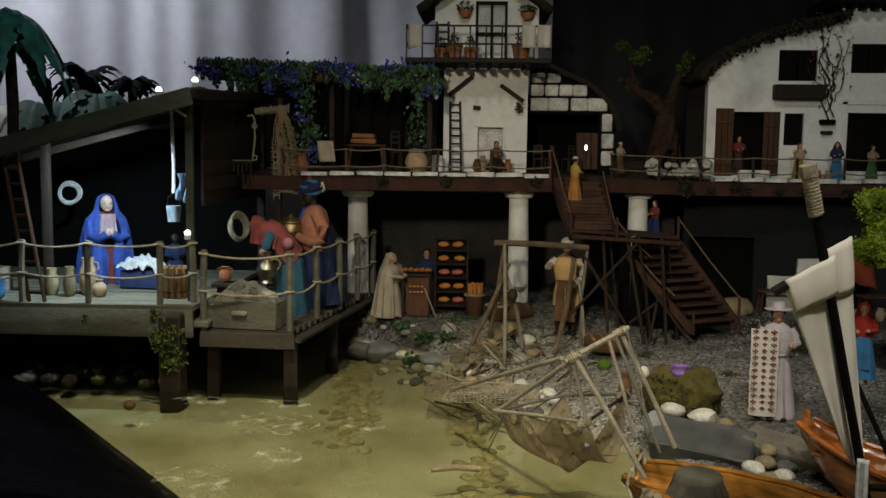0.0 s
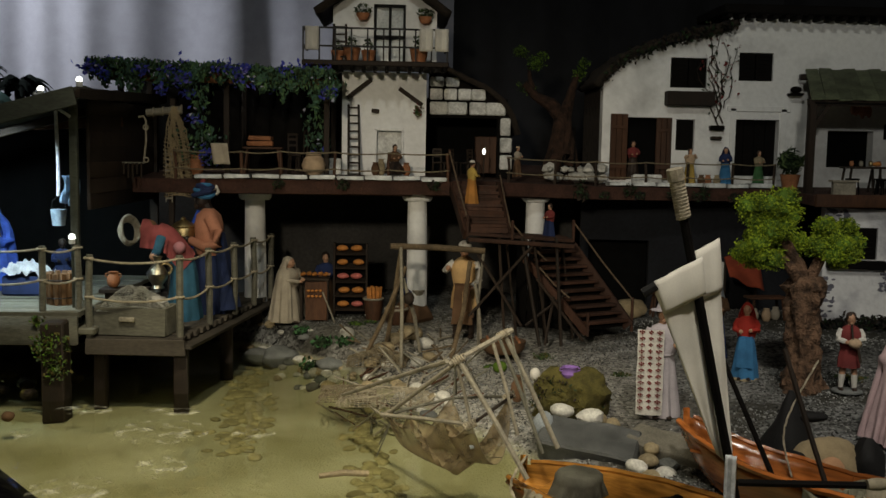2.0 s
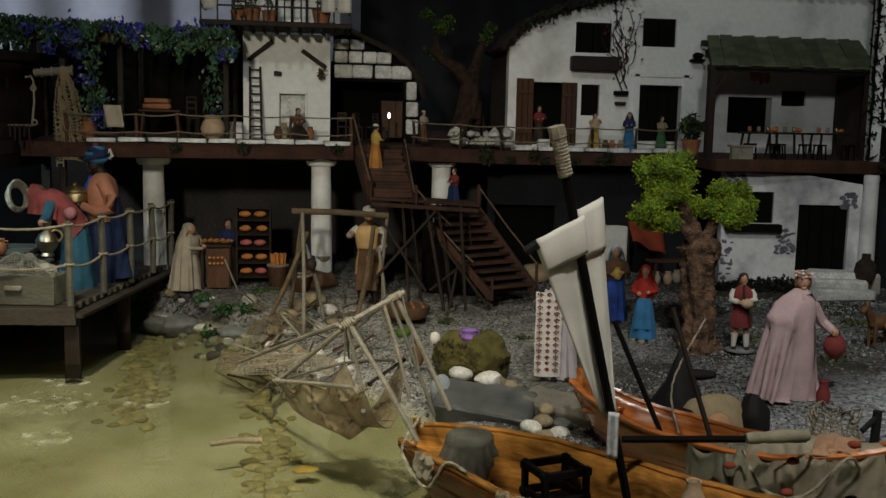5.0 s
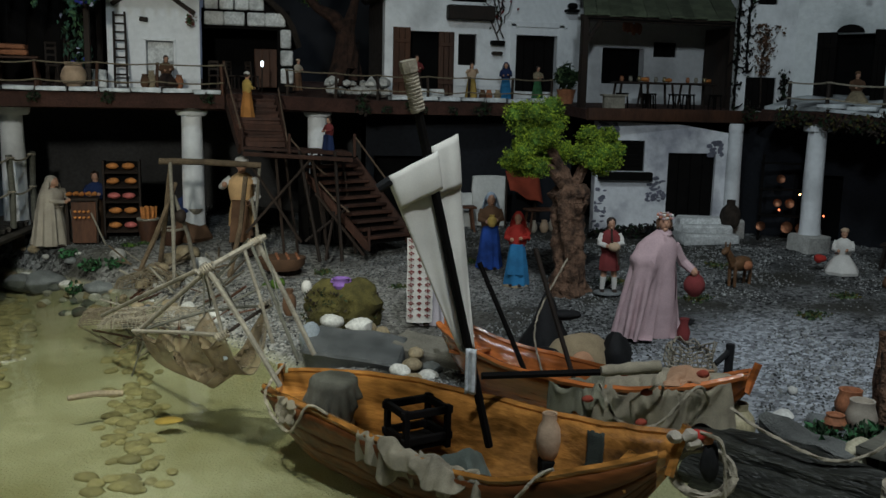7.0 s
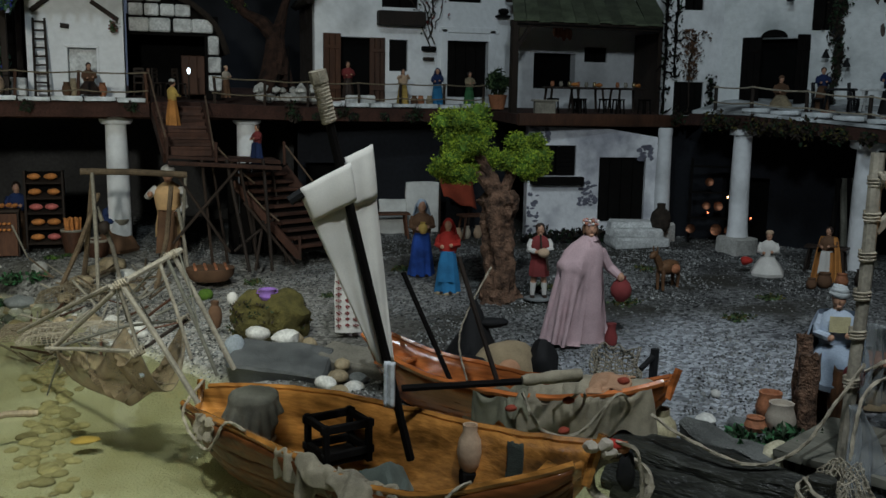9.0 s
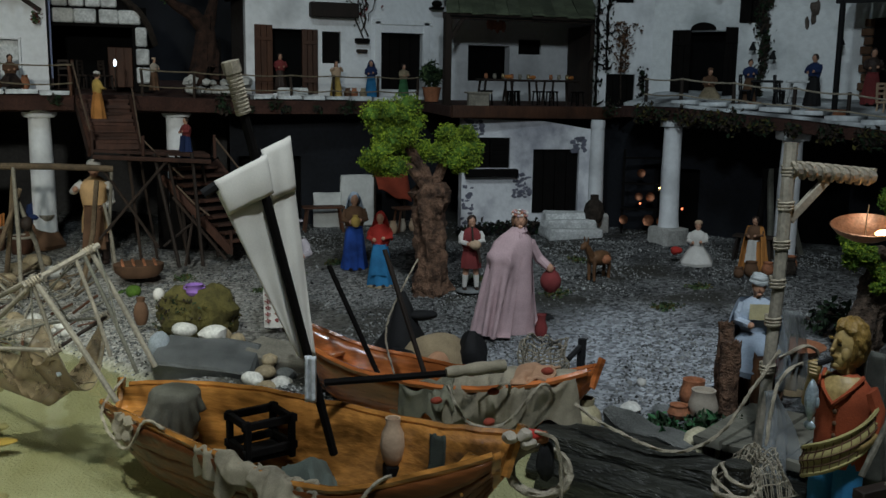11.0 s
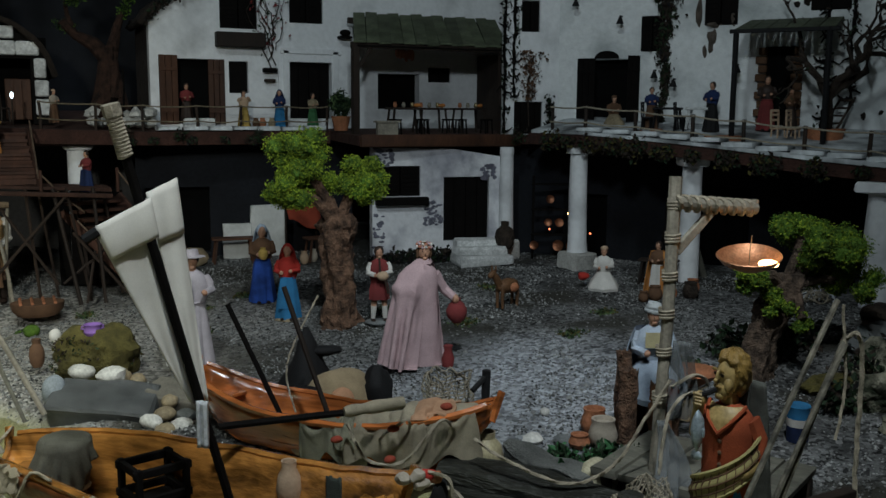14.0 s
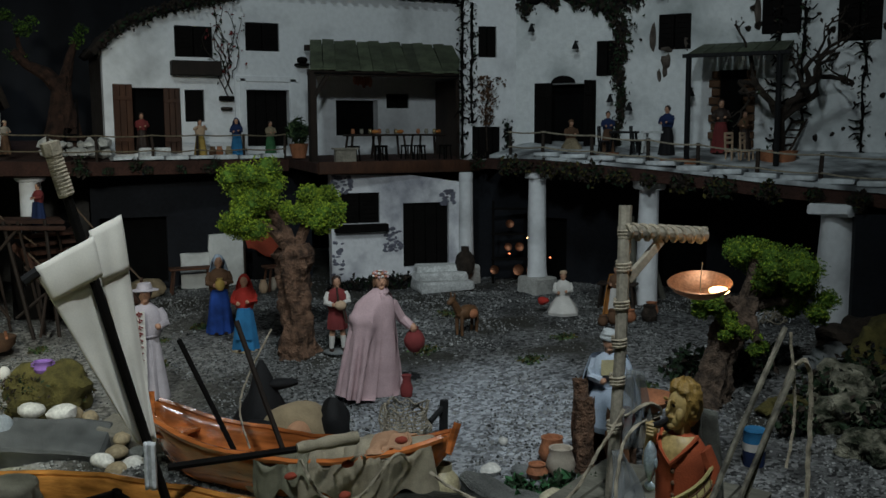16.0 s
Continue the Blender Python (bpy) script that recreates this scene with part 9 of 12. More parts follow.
mantled((-0.722, 1.9, 0.155), 0.205, 30)
turbaned((-0.262, 1.9, 0.108), 0.272, -78)
bowed((-0.296, 1.815, 0.108), 0.25, -80)
F("figurine", "dim seated figurine in dark blue inside the hut", (-0.6, 1.99, 0.155), 0.1, 20, NAVY, NAVY, SKIN_D, HAIR, "hair", None, None, 0, "kneel", seed=6)
# bakery under the arcade
F("figurine", "hooded friar figurine in a coarse beige habit", G(-0.108, 2.05), 0.15, 60, GREYC, GREYC, SKIN, HAIR, "veil", GREYC, GREYC, 80, "stand", ((-0.03, -0.17, 0.64), (0.04, -0.17, 0.66)), seed=7, wide=1.3)
F("figurine", "baker figurine in dark clothes behind the bread table", G(-0.03, 2.14), 0.15, 0, BROWN, NAVY, SKIN, HAIR, "hair", seed=8)
F("figurine", "seated basket seller figurine in blue-grey", G(0.175, 2.04), 0.13, 30, BROWN, NAVY, SKIN, HAIR, "cap", BROWN, None, 0, "sit", carry="basket", seed=9)
F("figurine", "carpenter figurine in an orange tunic and grey headscarf", G(0.287, 1.9), 0.212, -12, TUNIC, TUNIC, SKIN, HAIR, "cap", WHITE, None, 0, "legs", ((-0.16, -0.1, 0.72), (0.1, -0.16, 0.55)), WHITE, BROWN, socks=HAIR, seed=10)
# stairs
F("figurine", "woman figurine in an orange skirt going up the stairs", (0.3, 1.915, 0.347), 0.096, 110, ORANGE, YELLOW, SKIN, HAIR, "cap", WHITE, None, 0, "stand", carry="water_jar", seed=11)
F("figurine", "woman figurine in blue on the stair landing", (0.466, 1.87, 0.268), 0.086, -60, NAVY, MAROON, SKIN, HAIR, "hair", BLUE_M, None, 0, "stand", apron=NAVY, stand=YELLOW, seed=12)
# beach
F("figurine", "woman figurine in a dark blue skirt carrying a yellow jar", G(0.766, 1.677), 0.152, -10, BLUE_V, BROWN, SKIN, HAIR, "veil", PALEBLUE, None, 0, "stand", carry="jar", seed=13)
F("figurine", "woman figurine with red headscarf and bright blue apron", G(0.778, 1.54), 0.138, -25, BLUE_M, RED, SKIN, RED, "veil", RED, None, 0, "stand", apron=BLUE_M, stand=STONE_T, seed=14)
F("figurine", "bagpiper figurine in a red kilt and white socks", G(0.908, 1.412, 0.006), 0.135, -15, MAROON, MAROON, SKIN, HAIR, "long", None, None, 0, "legs", sleeves=WHITE, socks=WHITE, shoes=HAIR, carry="pipes", stand=STONE_G, seed=15)
F("figurine", "shepherd figurine with a white embroidered tabard and staff", G(0.577, 1.385), 0.185, -8, LILACW, LILACW, SKIN, HAIR, "hat", LILACW, None, 0, "stand", ((-0.12, -0.12, 0.6), (0.1, -0.15, 0.66)), LILACW, carry="tabard", seed=17)
F("figurine", "seated woman figurine in white by the columns", G(1.394, 1.42), 0.088, -40, WHITE, WHITE, SKIN, HAIR, "cap", TERRA_P, None, 0, "sit", seed=18)
F("figurine", "figurine in an orange-brown cloak by the arcade", G(1.462, 1.335), 0.105, -60, ORANGE, BROWN, SKIN, HAIR, "hair", None, ORANGE, 100, "stand", apron=WHITE, seed=19)
F("figurine", "seated figurine in pale blue with a white turban", (1.047, 0.815, 0.078), 0.118, -30, PALEBLUE, cloth("pale_blue_cloth", (0.45, 0.52, 0.62)), SKIN, WHITE, "turban", cloth("grey_white_scarf", (0.42, 0.45, 0.46)), PALEBLUE, 150, "sit", carry="bib", seed=20)


def king(at, h, yaw):
    """A large figurine in a wide fabric robe that billows to the ground."""
    slots, mi = slots_of()
    bm = B()
    lathe(bm, [(0.15, 0.0), (0.15, 0.1), (0.13, 0.4), (0.115, 0.56), (0.13, 0.7), (0.11, 0.77), (0.055, 0.82)], 24, sy=0.8, mi=mi(PINKISH))
    body = B()
    lathe(body, [(0.15, 0.0), (0.15, 0.1), (0.13, 0.4), (0.115, 0.56), (0.13, 0.7), (0.12, 0.765), (0.06, 0.82)], 24, sy=0.8)
    tube(body, [(-0.1, 0, 0.755), (-0.185, -0.01, 0.69), (-0.235, -0.03, 0.62), (-0.2, -0.11, 0.6), (-0.1, -0.17, 0.62)], 0.05, 10)
    tube(body, [(0.1, 0, 0.755), (0.17, 0.0, 0.7), (0.22, 0.0, 0.64)], 0.05, 10)
    tube(body, [(-0.04, -0.02, 0.5), (-0.13, -0.05, 0.25), (-0.2, -0.07, 0.02)], 0.09, 10)
    P, rest = [], []
    for i in range(96):
        u = i / 95
        a = radians(-52 - 352 * u)
        P.append([])
        rest.append([])
        for j in range(44):
            v = j / 43
            z = 0.86 - 0.5 * v
            rr = 0.06 + 0.36 * v ** 0.6
            P[-1].append((rr * math.cos(a), rr * 0.9 * math.sin(a), z + 0.012 * math.sin(9 * a) * v))
            q = 0.085 + 0.35 * v
            b = radians(352 * u) * 0.92
            rest[-1].append((q * 1.0 * math.cos(b / 1.1), q * math.sin(b / 1.1), 0.77 * v))
    pins = np.zeros((96, 44))
    pins[:, 0] = 1
    Q = settle(P, rest, pins, [skin_tree(body)], 0.016, 120, 0.0011, 0.011, 0.008, 0.3, 0.03, (-0.0002, -0.00005))
    grid_mesh(Q, mi(PINKISH), bm)
    # gathered collar and tie
    ring(bm, (0, 0, 0.83), 0.062, 0.018, (6, 0, 0), 20, 6, mi(PINKISH), wob=0.1)
    ball(bm, (0.0, -0.09, 0.78), 0.03, (0.7, 0.6, 1.5), 8, 6, mi(PINKISH))
    tube(bm, [(0, 0, 0.82), (0, -0.008, 0.88)], 0.036, 8, mi(SKIN))
    hc = Vector((0.0, -0.015, 0.915))
    ball(bm, hc, 0.058, (0.9, 0.98, 1.15), 14, 10, mi(SKIN))
    ball(bm, hc + Vector((0.0, -0.058, -0.006)), 0.011, (0.8, 1, 1.4), 6, 5, mi(SKIN))
    ball(bm, hc + Vector((0.0, -0.035, -0.05)), 0.024, (1, 0.8, 0.7), 6, 5, mi(SKIN))
    for s in (-1, 1):
        ball(bm, hc + Vector((s * 0.022, -0.052, 0.01)), 0.005, (1.3, 0.6, 0.6), 6, 4, mi(HAIR))
        ball(bm, hc + Vector((s * 0.055, 0.01, -0.01)), 0.026, (0.7, 1, 1.6), 8, 6, mi(BROWN))
    ball(bm, hc + Vector((0, 0.018, 0.01)), 0.06, (1, 0.95, 1.1), 12, 8, mi(BROWN))
    rs = random.Random(4)
    for k in range(26):
        a = 2 * math.pi * k / 13
        ball(bm, hc + Vector((0.064 * math.cos(a), 0.064 * math.sin(a) + 0.006, 0.04 + 0.022 * (k // 13) + rs.uniform(-0.006, 0.006))), 0.015, (1, 1, 0.8), 6, 5, mi((PINKISH, WHITE, SALMON)[k % 3]))
    # hand and red jug at the side
    tube(bm, [(0.1, 0.0, 0.73), (0.19, 0.03, 0.6), (0.27, -0.03, 0.54)], 0.05, 8, mi(PINKISH), taper=0.035)
    ball(bm, (0.28, -0.04, 0.53), 0.034, (1, 1, 1.1), 8, 6, mi(SKIN))
    lathe(bm, [(0.04, 0), (0.088, 0.05), (0.095, 0.1), (0.07, 0.15), (0.035, 0.18), (0.04, 0.2)], 16, c=(0.3, 0.0, 0.33), mi=mi(MAROON))
    lathe(bm, [(0.05, 0), (0.06, 0.06), (0.035, 0.13), (0.045, 0.17)], 12, c=(0.2, -0.12, 0.0), mi=mi(MAROON))
    for v in bm.verts:
        v.co += 0.004 * noise.noise_vector(v.co * 20)
    bmesh.ops.scale(bm, vec=(h * 0.9, h * 0.9, h), verts=bm.verts)
    return solid("figurine", bm, None, "large figurine in a billowing dusty pink robe with a flowered crown", "figurine", "figurines", at=at, yaw=yaw, mats=slots)


king(G(0.9, 1.2), 0.197, -14)


def fisherman(at, yaw):
    """A stocky painted figurine with a pipe, a fish and a checked net round the hips."""
    slots, mi = slots_of()
    bm = B()
    vest = cloth("rust_vest", (0.36, 0.075, 0.025))
    torso = [(0.0285, 0.085), (0.027, 0.105), (0.0275, 0.125), (0.03, 0.145), (0.0285, 0.158), (0.021, 0.167), (0.011, 0.173)]
    lathe(bm, torso, 26, sx=1.08, sy=0.76, mi=mi(vest), wob=lambda a, z: 1 + 0.03 * math.sin(7 * a + z * 120) + 0.05 * noise.noise(Vector((math.cos(a) * 3, math.sin(a) * 3, z * 60))))

    def front(x, z):
        r = np.interp(z, [q[1] for q in torso], [q[0] for q in torso])
        return -0.76 * r * math.sqrt(max(0.02, 1 - (x / (1.08 * r)) ** 2))
    # open neck
    sheet(bm, 8, 8, lambda u, v: Vector(((u - 0.5) * 0.044 * (1 - v ** 1.5 * 0.9), front((u - 0.5) * 0.044 * (1 - v ** 1.5 * 0.9), 0.17 - 0.024 * v) - 0.0022, 0.172 - 0.024 * v)), mi(SKIN_Y))
    for s in (-1, 1):
        tube(bm, [(s * 0.022 * (1 - v ** 1.5), front(s * 0.022 * (1 - v ** 1.5), 0.17 - 0.025 * v) - 0.0026, 0.173 - 0.026 * v) for v in [k / 6 for k in range(7)]], 0.0022, 6, mi(vest))
    for z in (0.14, 0.128, 0.116):
        ball(bm, (0.002, front(0.002, z) - 0.001, z), 0.0026, (1, 0.6, 1), 8, 6, mi(BROWN))
    # legs in blue trousers
    for s in (-1, 1):
        tube(bm, [(s * 0.013, 0, 0.1), (s * 0.015, -0.006, 0.055), (s * 0.016, 0.0, 0.02), (s * 0.017, 0, 0.0)], 0.0165, 10, mi(BLUE_M), taper=0.014, rough=0.06)
        ball(bm, (s * 0.018, -0.012, 0.004), 0.012, (0.8, 1.7, 0.6), 8, 6, mi(HAIR))
    # arms
    def arm(pts, r0, r1, m):
        tube(bm, pts, r0, 9, mi(m), taper=r1)
    arm([(-0.026, 0, 0.161), (-0.034, -0.002, 0.148), (-0.037, -0.008, 0.138)], 0.0095, 0.0085, vest)
    arm([(-0.037, -0.008, 0.138), (-0.031, -0.017, 0.155), (-0.025, -0.023, 0.172)], 0.0075, 0.0058, SKIN_Y)
    hand = Vector((-0.024, -0.024, 0.177))
    ball(bm, hand, 0.0072, (1, 1, 1.1), 10, 8, mi(SKIN_Y))
    for k in range(4):
        tube(bm, [hand + Vector((-0.005, -0.003, 0.005 - 0.0032 * k)), hand + Vector((-0.001, -0.0075, 0.006 - 0.0032 * k)), hand + Vector((0.005, -0.005, 0.005 - 0.0032 * k))], 0.0021, 6, mi(SKIN_Y))
    arm([(0.027, 0, 0.16), (0.036, 0.004, 0.142), (0.038, 0.0, 0.122)], 0.0095, 0.008, vest)
    arm([(0.038, 0.0, 0.122), (0.03, -0.016, 0.112), (0.018, -0.026, 0.108)], 0.0075, 0.006, SKIN_Y)
    # fish under the hand
    fz = 0.146
    lathe(bm, [(0.0015, -0.02), (0.006, -0.012), (0.0092, 0.0), (0.008, 0.011), (0.004, 0.018), (0.001, 0.021)], 12, c=(-0.0225, -0.029, fz), sx=0.8, mi=mi(SILVER))
    ball(bm, (-0.0225, -0.029, fz - 0.024), 0.006, (1.2, 0.4, 0.8), 8, 6, mi(SILVER))
    ball(bm, (-0.0145, -0.03, fz), 0.004, (0.5, 0.4, 1.4), 6, 5, mi(SILVER))
    # head turned to his right
    hm = Matrix.Translation((0, -0.002, 0)) @ Matrix.Rotation(radians(-26), 4, "Z")

    def hball(c, r, s, m, u=12, v=9, rot=(0, 0, 0)):
        vs = ball(bm, c, r, s, u, v, mi(m), rot)
        for q in vs:
            q.co = hm @ q.co
    tube(bm, [(0, 0.001, 0.166), (0, -0.001, 0.186)], 0.0098, 10, mi(SKIN_Y))
    hball((0, 0.001, 0.2), 0.018, (0.82, 0.95, 1.15), SKIN_Y, 16, 12)
    hball((0, -0.007, 0.188), 0.0125, (0.85, 0.85, 0.95), SKIN_Y)
    hball((0, -0.0135, 0.1815), 0.0055, (1.1, 0.9, 0.8), SKIN_Y)
    hball((0, -0.0168, 0.2), 0.003, (0.75, 1.0, 2.2), SKIN_Y, rot=(-14, 0, 0))
    hball((0, -0.0192, 0.1965), 0.0026, (0.9, 1.0, 0.8), SKIN_Y)
    hball((0, -0.0165, 0.1905), 0.0045, (1.5, 0.6, 0.45), HAIR_B)
    for s in (-1, 1):
        hball((s * 0.0065, -0.0155, 0.202), 0.0026, (1.3, 0.5, 0.6), HAIR, 8, 6)
        hball((s * 0.0068, -0.0166, 0.2062), 0.0032, (1.5, 0.5, 0.5), HAIR_B, 8, 6)
        hball((s * 0.0085, -0.0085, 0.193), 0.0068, (0.8, 0.8, 1.2), SKIN_Y, 10, 8)
        hball((s * 0.0155, 0.003, 0.197), 0.0045, (0.5, 1, 1.3), SKIN_Y, 8, 6)
    # wavy hair swept back from the forehead
    vs = bmesh.ops.create_uvsphere(bm, u_segments=56, v_segments=30, radius=1)["verts"]
    for v in vs:
        d = v.co.copy()
        ang = math.atan2(d.x, -d.y)
        fwd = max(0.0, -d.y)
        face = ease((fwd - 0.28) / 0.25) * ease((0.62 - d.z + 0.1 * math.sin(ang * 5)) / 0.22)
        wave = 0.055 * math.sin(ang * 9 + 5 * d.z + 1.5 * math.sin(d.z * 6)) + 0.05 * noise.noise(d * 3.2) + 0.03 * math.sin(d.z * 20 + ang * 3)
        k = (1.14 + wave) * (1 - 0.36 * face)
        low = max(0.0, -d.z) * max(0.0, d.y + 0.25)
        v.co = hm @ Vector((0.0168 * k * d.x, 0.003 + 0.0185 * k * d.y, 0.2035 + 0.0195 * k * d.z - 0.008 * low))
    for f in {f for v in vs for f in v.link_faces}:
        f.material_index = mi(HAIR_B)
    # pipe from the mouth to the hand
    mouth = hm @ Vector((0, -0.0175, 0.188))
    tube(bm, [mouth, mouth.lerp(hand, 0.5) + Vector((0, -0.002, 0.001)), hand + Vector((-0.001, -0.006, 0.004))], 0.0027, 7, mi(BLACK))
    # checked net sash
    def sash(u, v, lift=0.0):
        a = math.radians(185 + 175 * u)
        r = 0.037 + lift + 0.0035 * math.sin(math.pi * v) + 0.0012 * math.sin(v * 14)
        return Vector((r * math.cos(a), 0.86 * r * math.sin(a), 0.06 + 0.058 * u + 0.03 * v - 0.006 * math.sin(math.pi * u)))
    sheet(bm, 26, 10, sash, mi(SASH))
    for k in range(14):
        tube(bm, [sash(k / 13 + 0.02 * v, v, 0.0006) for v in [i / 8 for i in range(9)] if k / 13 + 0.02 * v <= 1.02], 0.0008, 4, mi(BROWN))
    for v in (0.02, 0.25, 0.5, 0.75, 0.98):
        tube(bm, [sash(i / 24, v, 0.0006) for i in range(25)], 0.0008 if 0.1 < v < 0.9 else 0.0022, 5, mi(BROWN if 0.1 < v < 0.9 else SASH))
    lathe(bm, [(0.045, -0.01), (0.046, 0.0), (0.04, 0.004)], 18, mi=mi(BROWN), wob=lambda a, z: 1 + 0.1 * math.sin(3 * a))
    bmesh.ops.scale(bm, vec=(0.8, 0.88, 0.965), verts=bm.verts)
    return solid("figurine", bm, None, "golden-haired fisherman figurine in a rust vest holding a fish", "figurine", "figurines", at=at, yaw=yaw, mats=slots)


SASH = cloth("yellow_checked_net", (0.42, 0.36, 0.15), 0.75)
fisherman((0.905, 0.519, 0.006), -68)
# terrace figures: place, height, turn, colours
for (x, y, z), h, yaw, rb, tp, hd, ht, ps, lb in (
        ((0.133, 2.08, 0.408), 0.068, 15, HAIR, BROWN, "long", None, "sit", "seated woman figurine in dark clothes by the tower door"),
        ((0.423, 2.1, 0.405), 0.072, 40, BROWN, GREYC, "cap", TERRA_P, "stand", "small figurine with a load on the terrace"),
        ((0.72, 2.18, 0.402), 0.095, 0, HAIR, MAROON, "hair", None, "stand", "dim red-brown figurine inside the doorway"),
        ((0.835, 2.09, 0.395), 0.085, 0, YELLOW, TERRA_P, "long", None, "stand", "figurine with raised arms in ochre by the shutters"),
        ((0.921, 2.09, 0.395), 0.088, -20, BLUE_M, NAVY, "veil", NAVY, "stand", "figurine in dark blue by the railing"),
        ((1.006, 2.1, 0.395), 0.082, 10, GREEN, STONE_T, "hair", None, "stand", "small figurine before the dark doorway"),
        ((1.605, 1.7, 0.4), 0.075, -20, STONE_T, BROWN, "cap", BROWN, "sit", "seated musician figurine on the terrace"),
        ((1.635, 1.6, 0.4), 0.092, -30, BROWN, NAVY, "hair", None, "stand", "figurine in green and red on the terrace"),
        ((1.712, 1.49, 0.395), 0.108, -70, BLACK, NAVY, "hair", None, "stand", "woman figurine in dark blue on the terrace"),
        ((1.8, 1.42, 0.4), 0.115, -40, MAROON, HAIR, "long", None, "stand", "figurine in a red gown beside the niche"),
        ((1.85, 1.4, 0.4), 0.09, -40, HAIR, BROWN, "hair", None, "stand", "brown figurine beside the niche")):
    F("figurine", lb, (x, y, z), h, yaw, rb, tp, SKIN, HAIR, hd, ht, None, 0, ps, ((-0.1, -0.12, 0.78), (0.1, -0.12, 0.8)) if "raised" in lb else ((-0.07, -0.14, 0.64), (0.07, -0.14, 0.66)), seed=int(x * 100))


def animal(name, at, l, yaw, material, label, ears=0.03):
    bm = B()
    vs = ball(bm, (0, 0, 0.52), 0.2, (1.9, 0.85, 0.9), 14, 10)
    for sx in (-0.26, 0.26):
        for sy in (-0.08, 0.08):
            tube(bm, [(sx, sy, 0.5), (sx * 1.05, sy, 0.25), (sx, sy, 0.0)], 0.05, 7, taper=0.035)
    tube(bm, [(0.3, 0, 0.58), (0.44, 0, 0.78), (0.5, 0, 0.86)], 0.1, 8, taper=0.07)
    ball(bm, (0.56, 0, 0.86), 0.09, (1.6, 0.8, 0.9), 10, 8, rot=(0, 25, 0))
    for s in (-1, 1):
        ball(bm, (0.5, s * 0.06, 0.99), 0.035, (0.6, 0.6, 2.4), 6, 5)
        ball(bm, (-0.02, s * 0.2, 0.5), 0.12, (1.2, 0.6, 1.0), 8, 6, 1)
    bmesh.ops.scale(bm, vec=(l, l, l), verts=bm.verts)
    return solid(name, bm, None, label, "figurine", "figurines", at=at, yaw=yaw, mats=[material, TERRA])


animal("donkey_figurine", G(1.157, 1.39), 0.078, 200, mat("tan_glaze", (0.14, 0.07, 0.03), 0.6, scale=60), "small tan donkey figurine with loaded baskets")


# ---- bakery ----
tb = base("bread_table", G(-0.05, 2.06), "small dark table with loaves", "table")
part("tabletop", box(B(), (0, 0, 0.1), (0.07, 0.04, 0.006), (0, 0, 0), 0.001), WOOD_D, tb)
for sx in (-1, 1):
    for sy in (-1, 1):
        part("leg", beam(B(), (sx * 0.03, sy * 0.015, 0), (sx * 0.03, sy * 0.015, 0.098), 0.006, 0.006), WOOD_D, tb)
part("front_cloth", box(B(), (0.005, -0.021, 0.05), (0.05, 0.003, 0.09), (0, 0, 0), 0.001), WOOD_B, tb)


def loaf(at, l, r, yaw, m=BREAD, label="golden bread loaf on the baker's stall", nm="bread_loaf"):
    bm = B()
    vs = ball(bm, (0, 0, 0), 1, (l, r, r * 0.8), 12, 8)
    for v in vs:
        v.co += 0.0012 * noise.noise_vector(v.co * 200)
    return solid(nm, bm, m, label, "bread", "bread loaves", at=at, yaw=yaw)


zt = land(-0.05, 2.06)
for k in range(5):
    loaf((-0.076 + 0.013 * k, 2.052 + 0.008 * (k % 2), zt + 0.111), 0.009, 0.006, 70)
for k in range(4):
    loaf((-0.062 + 0.009 * k, 2.032, zt + 0.075), 0.004, 0.004, 0)
    loaf((-0.062 + 0.009 * k, 2.032, zt + 0.062), 0.004, 0.004, 0)
zr = land(0.03, 2.09)
rk = base("bread_rack", (0.032, 2.09, zr), "tall dark rack with sloping shelves of bread", "rack")
for sx in (-1, 1):
    part("side", box(B(), (sx * 0.038, 0, 0.088), (0.005, 0.03, 0.176), (0, 0, 0), 0.001), WOOD_D, rk)
part("back", box(B(), (0, 0.015, 0.088), (0.075, 0.003, 0.17)), BLACKWOOD, rk)
for k in range(5):
    part("shelf", box(B(), (0, 0, 0.022 + 0.033 * k), (0.072, 0.032, 0.003), (18, 0, 0)), WOOD_D, rk)
    for i in range(2):
        nm = HAM if (k == 2 or (k == 0 and i)) else BREAD
        loaf((0.032 - 0.017 + 0.034 * i + R.uniform(-0.003, 0.003), 2.082, zr + 0.032 + 0.033 * k), 0.0145, 0.0085, R.uniform(-25, 25), nm, "pink cured ham on the rack" if nm is HAM else "golden bread loaf on the rack", "ham" if nm is HAM else "bread_loaf")
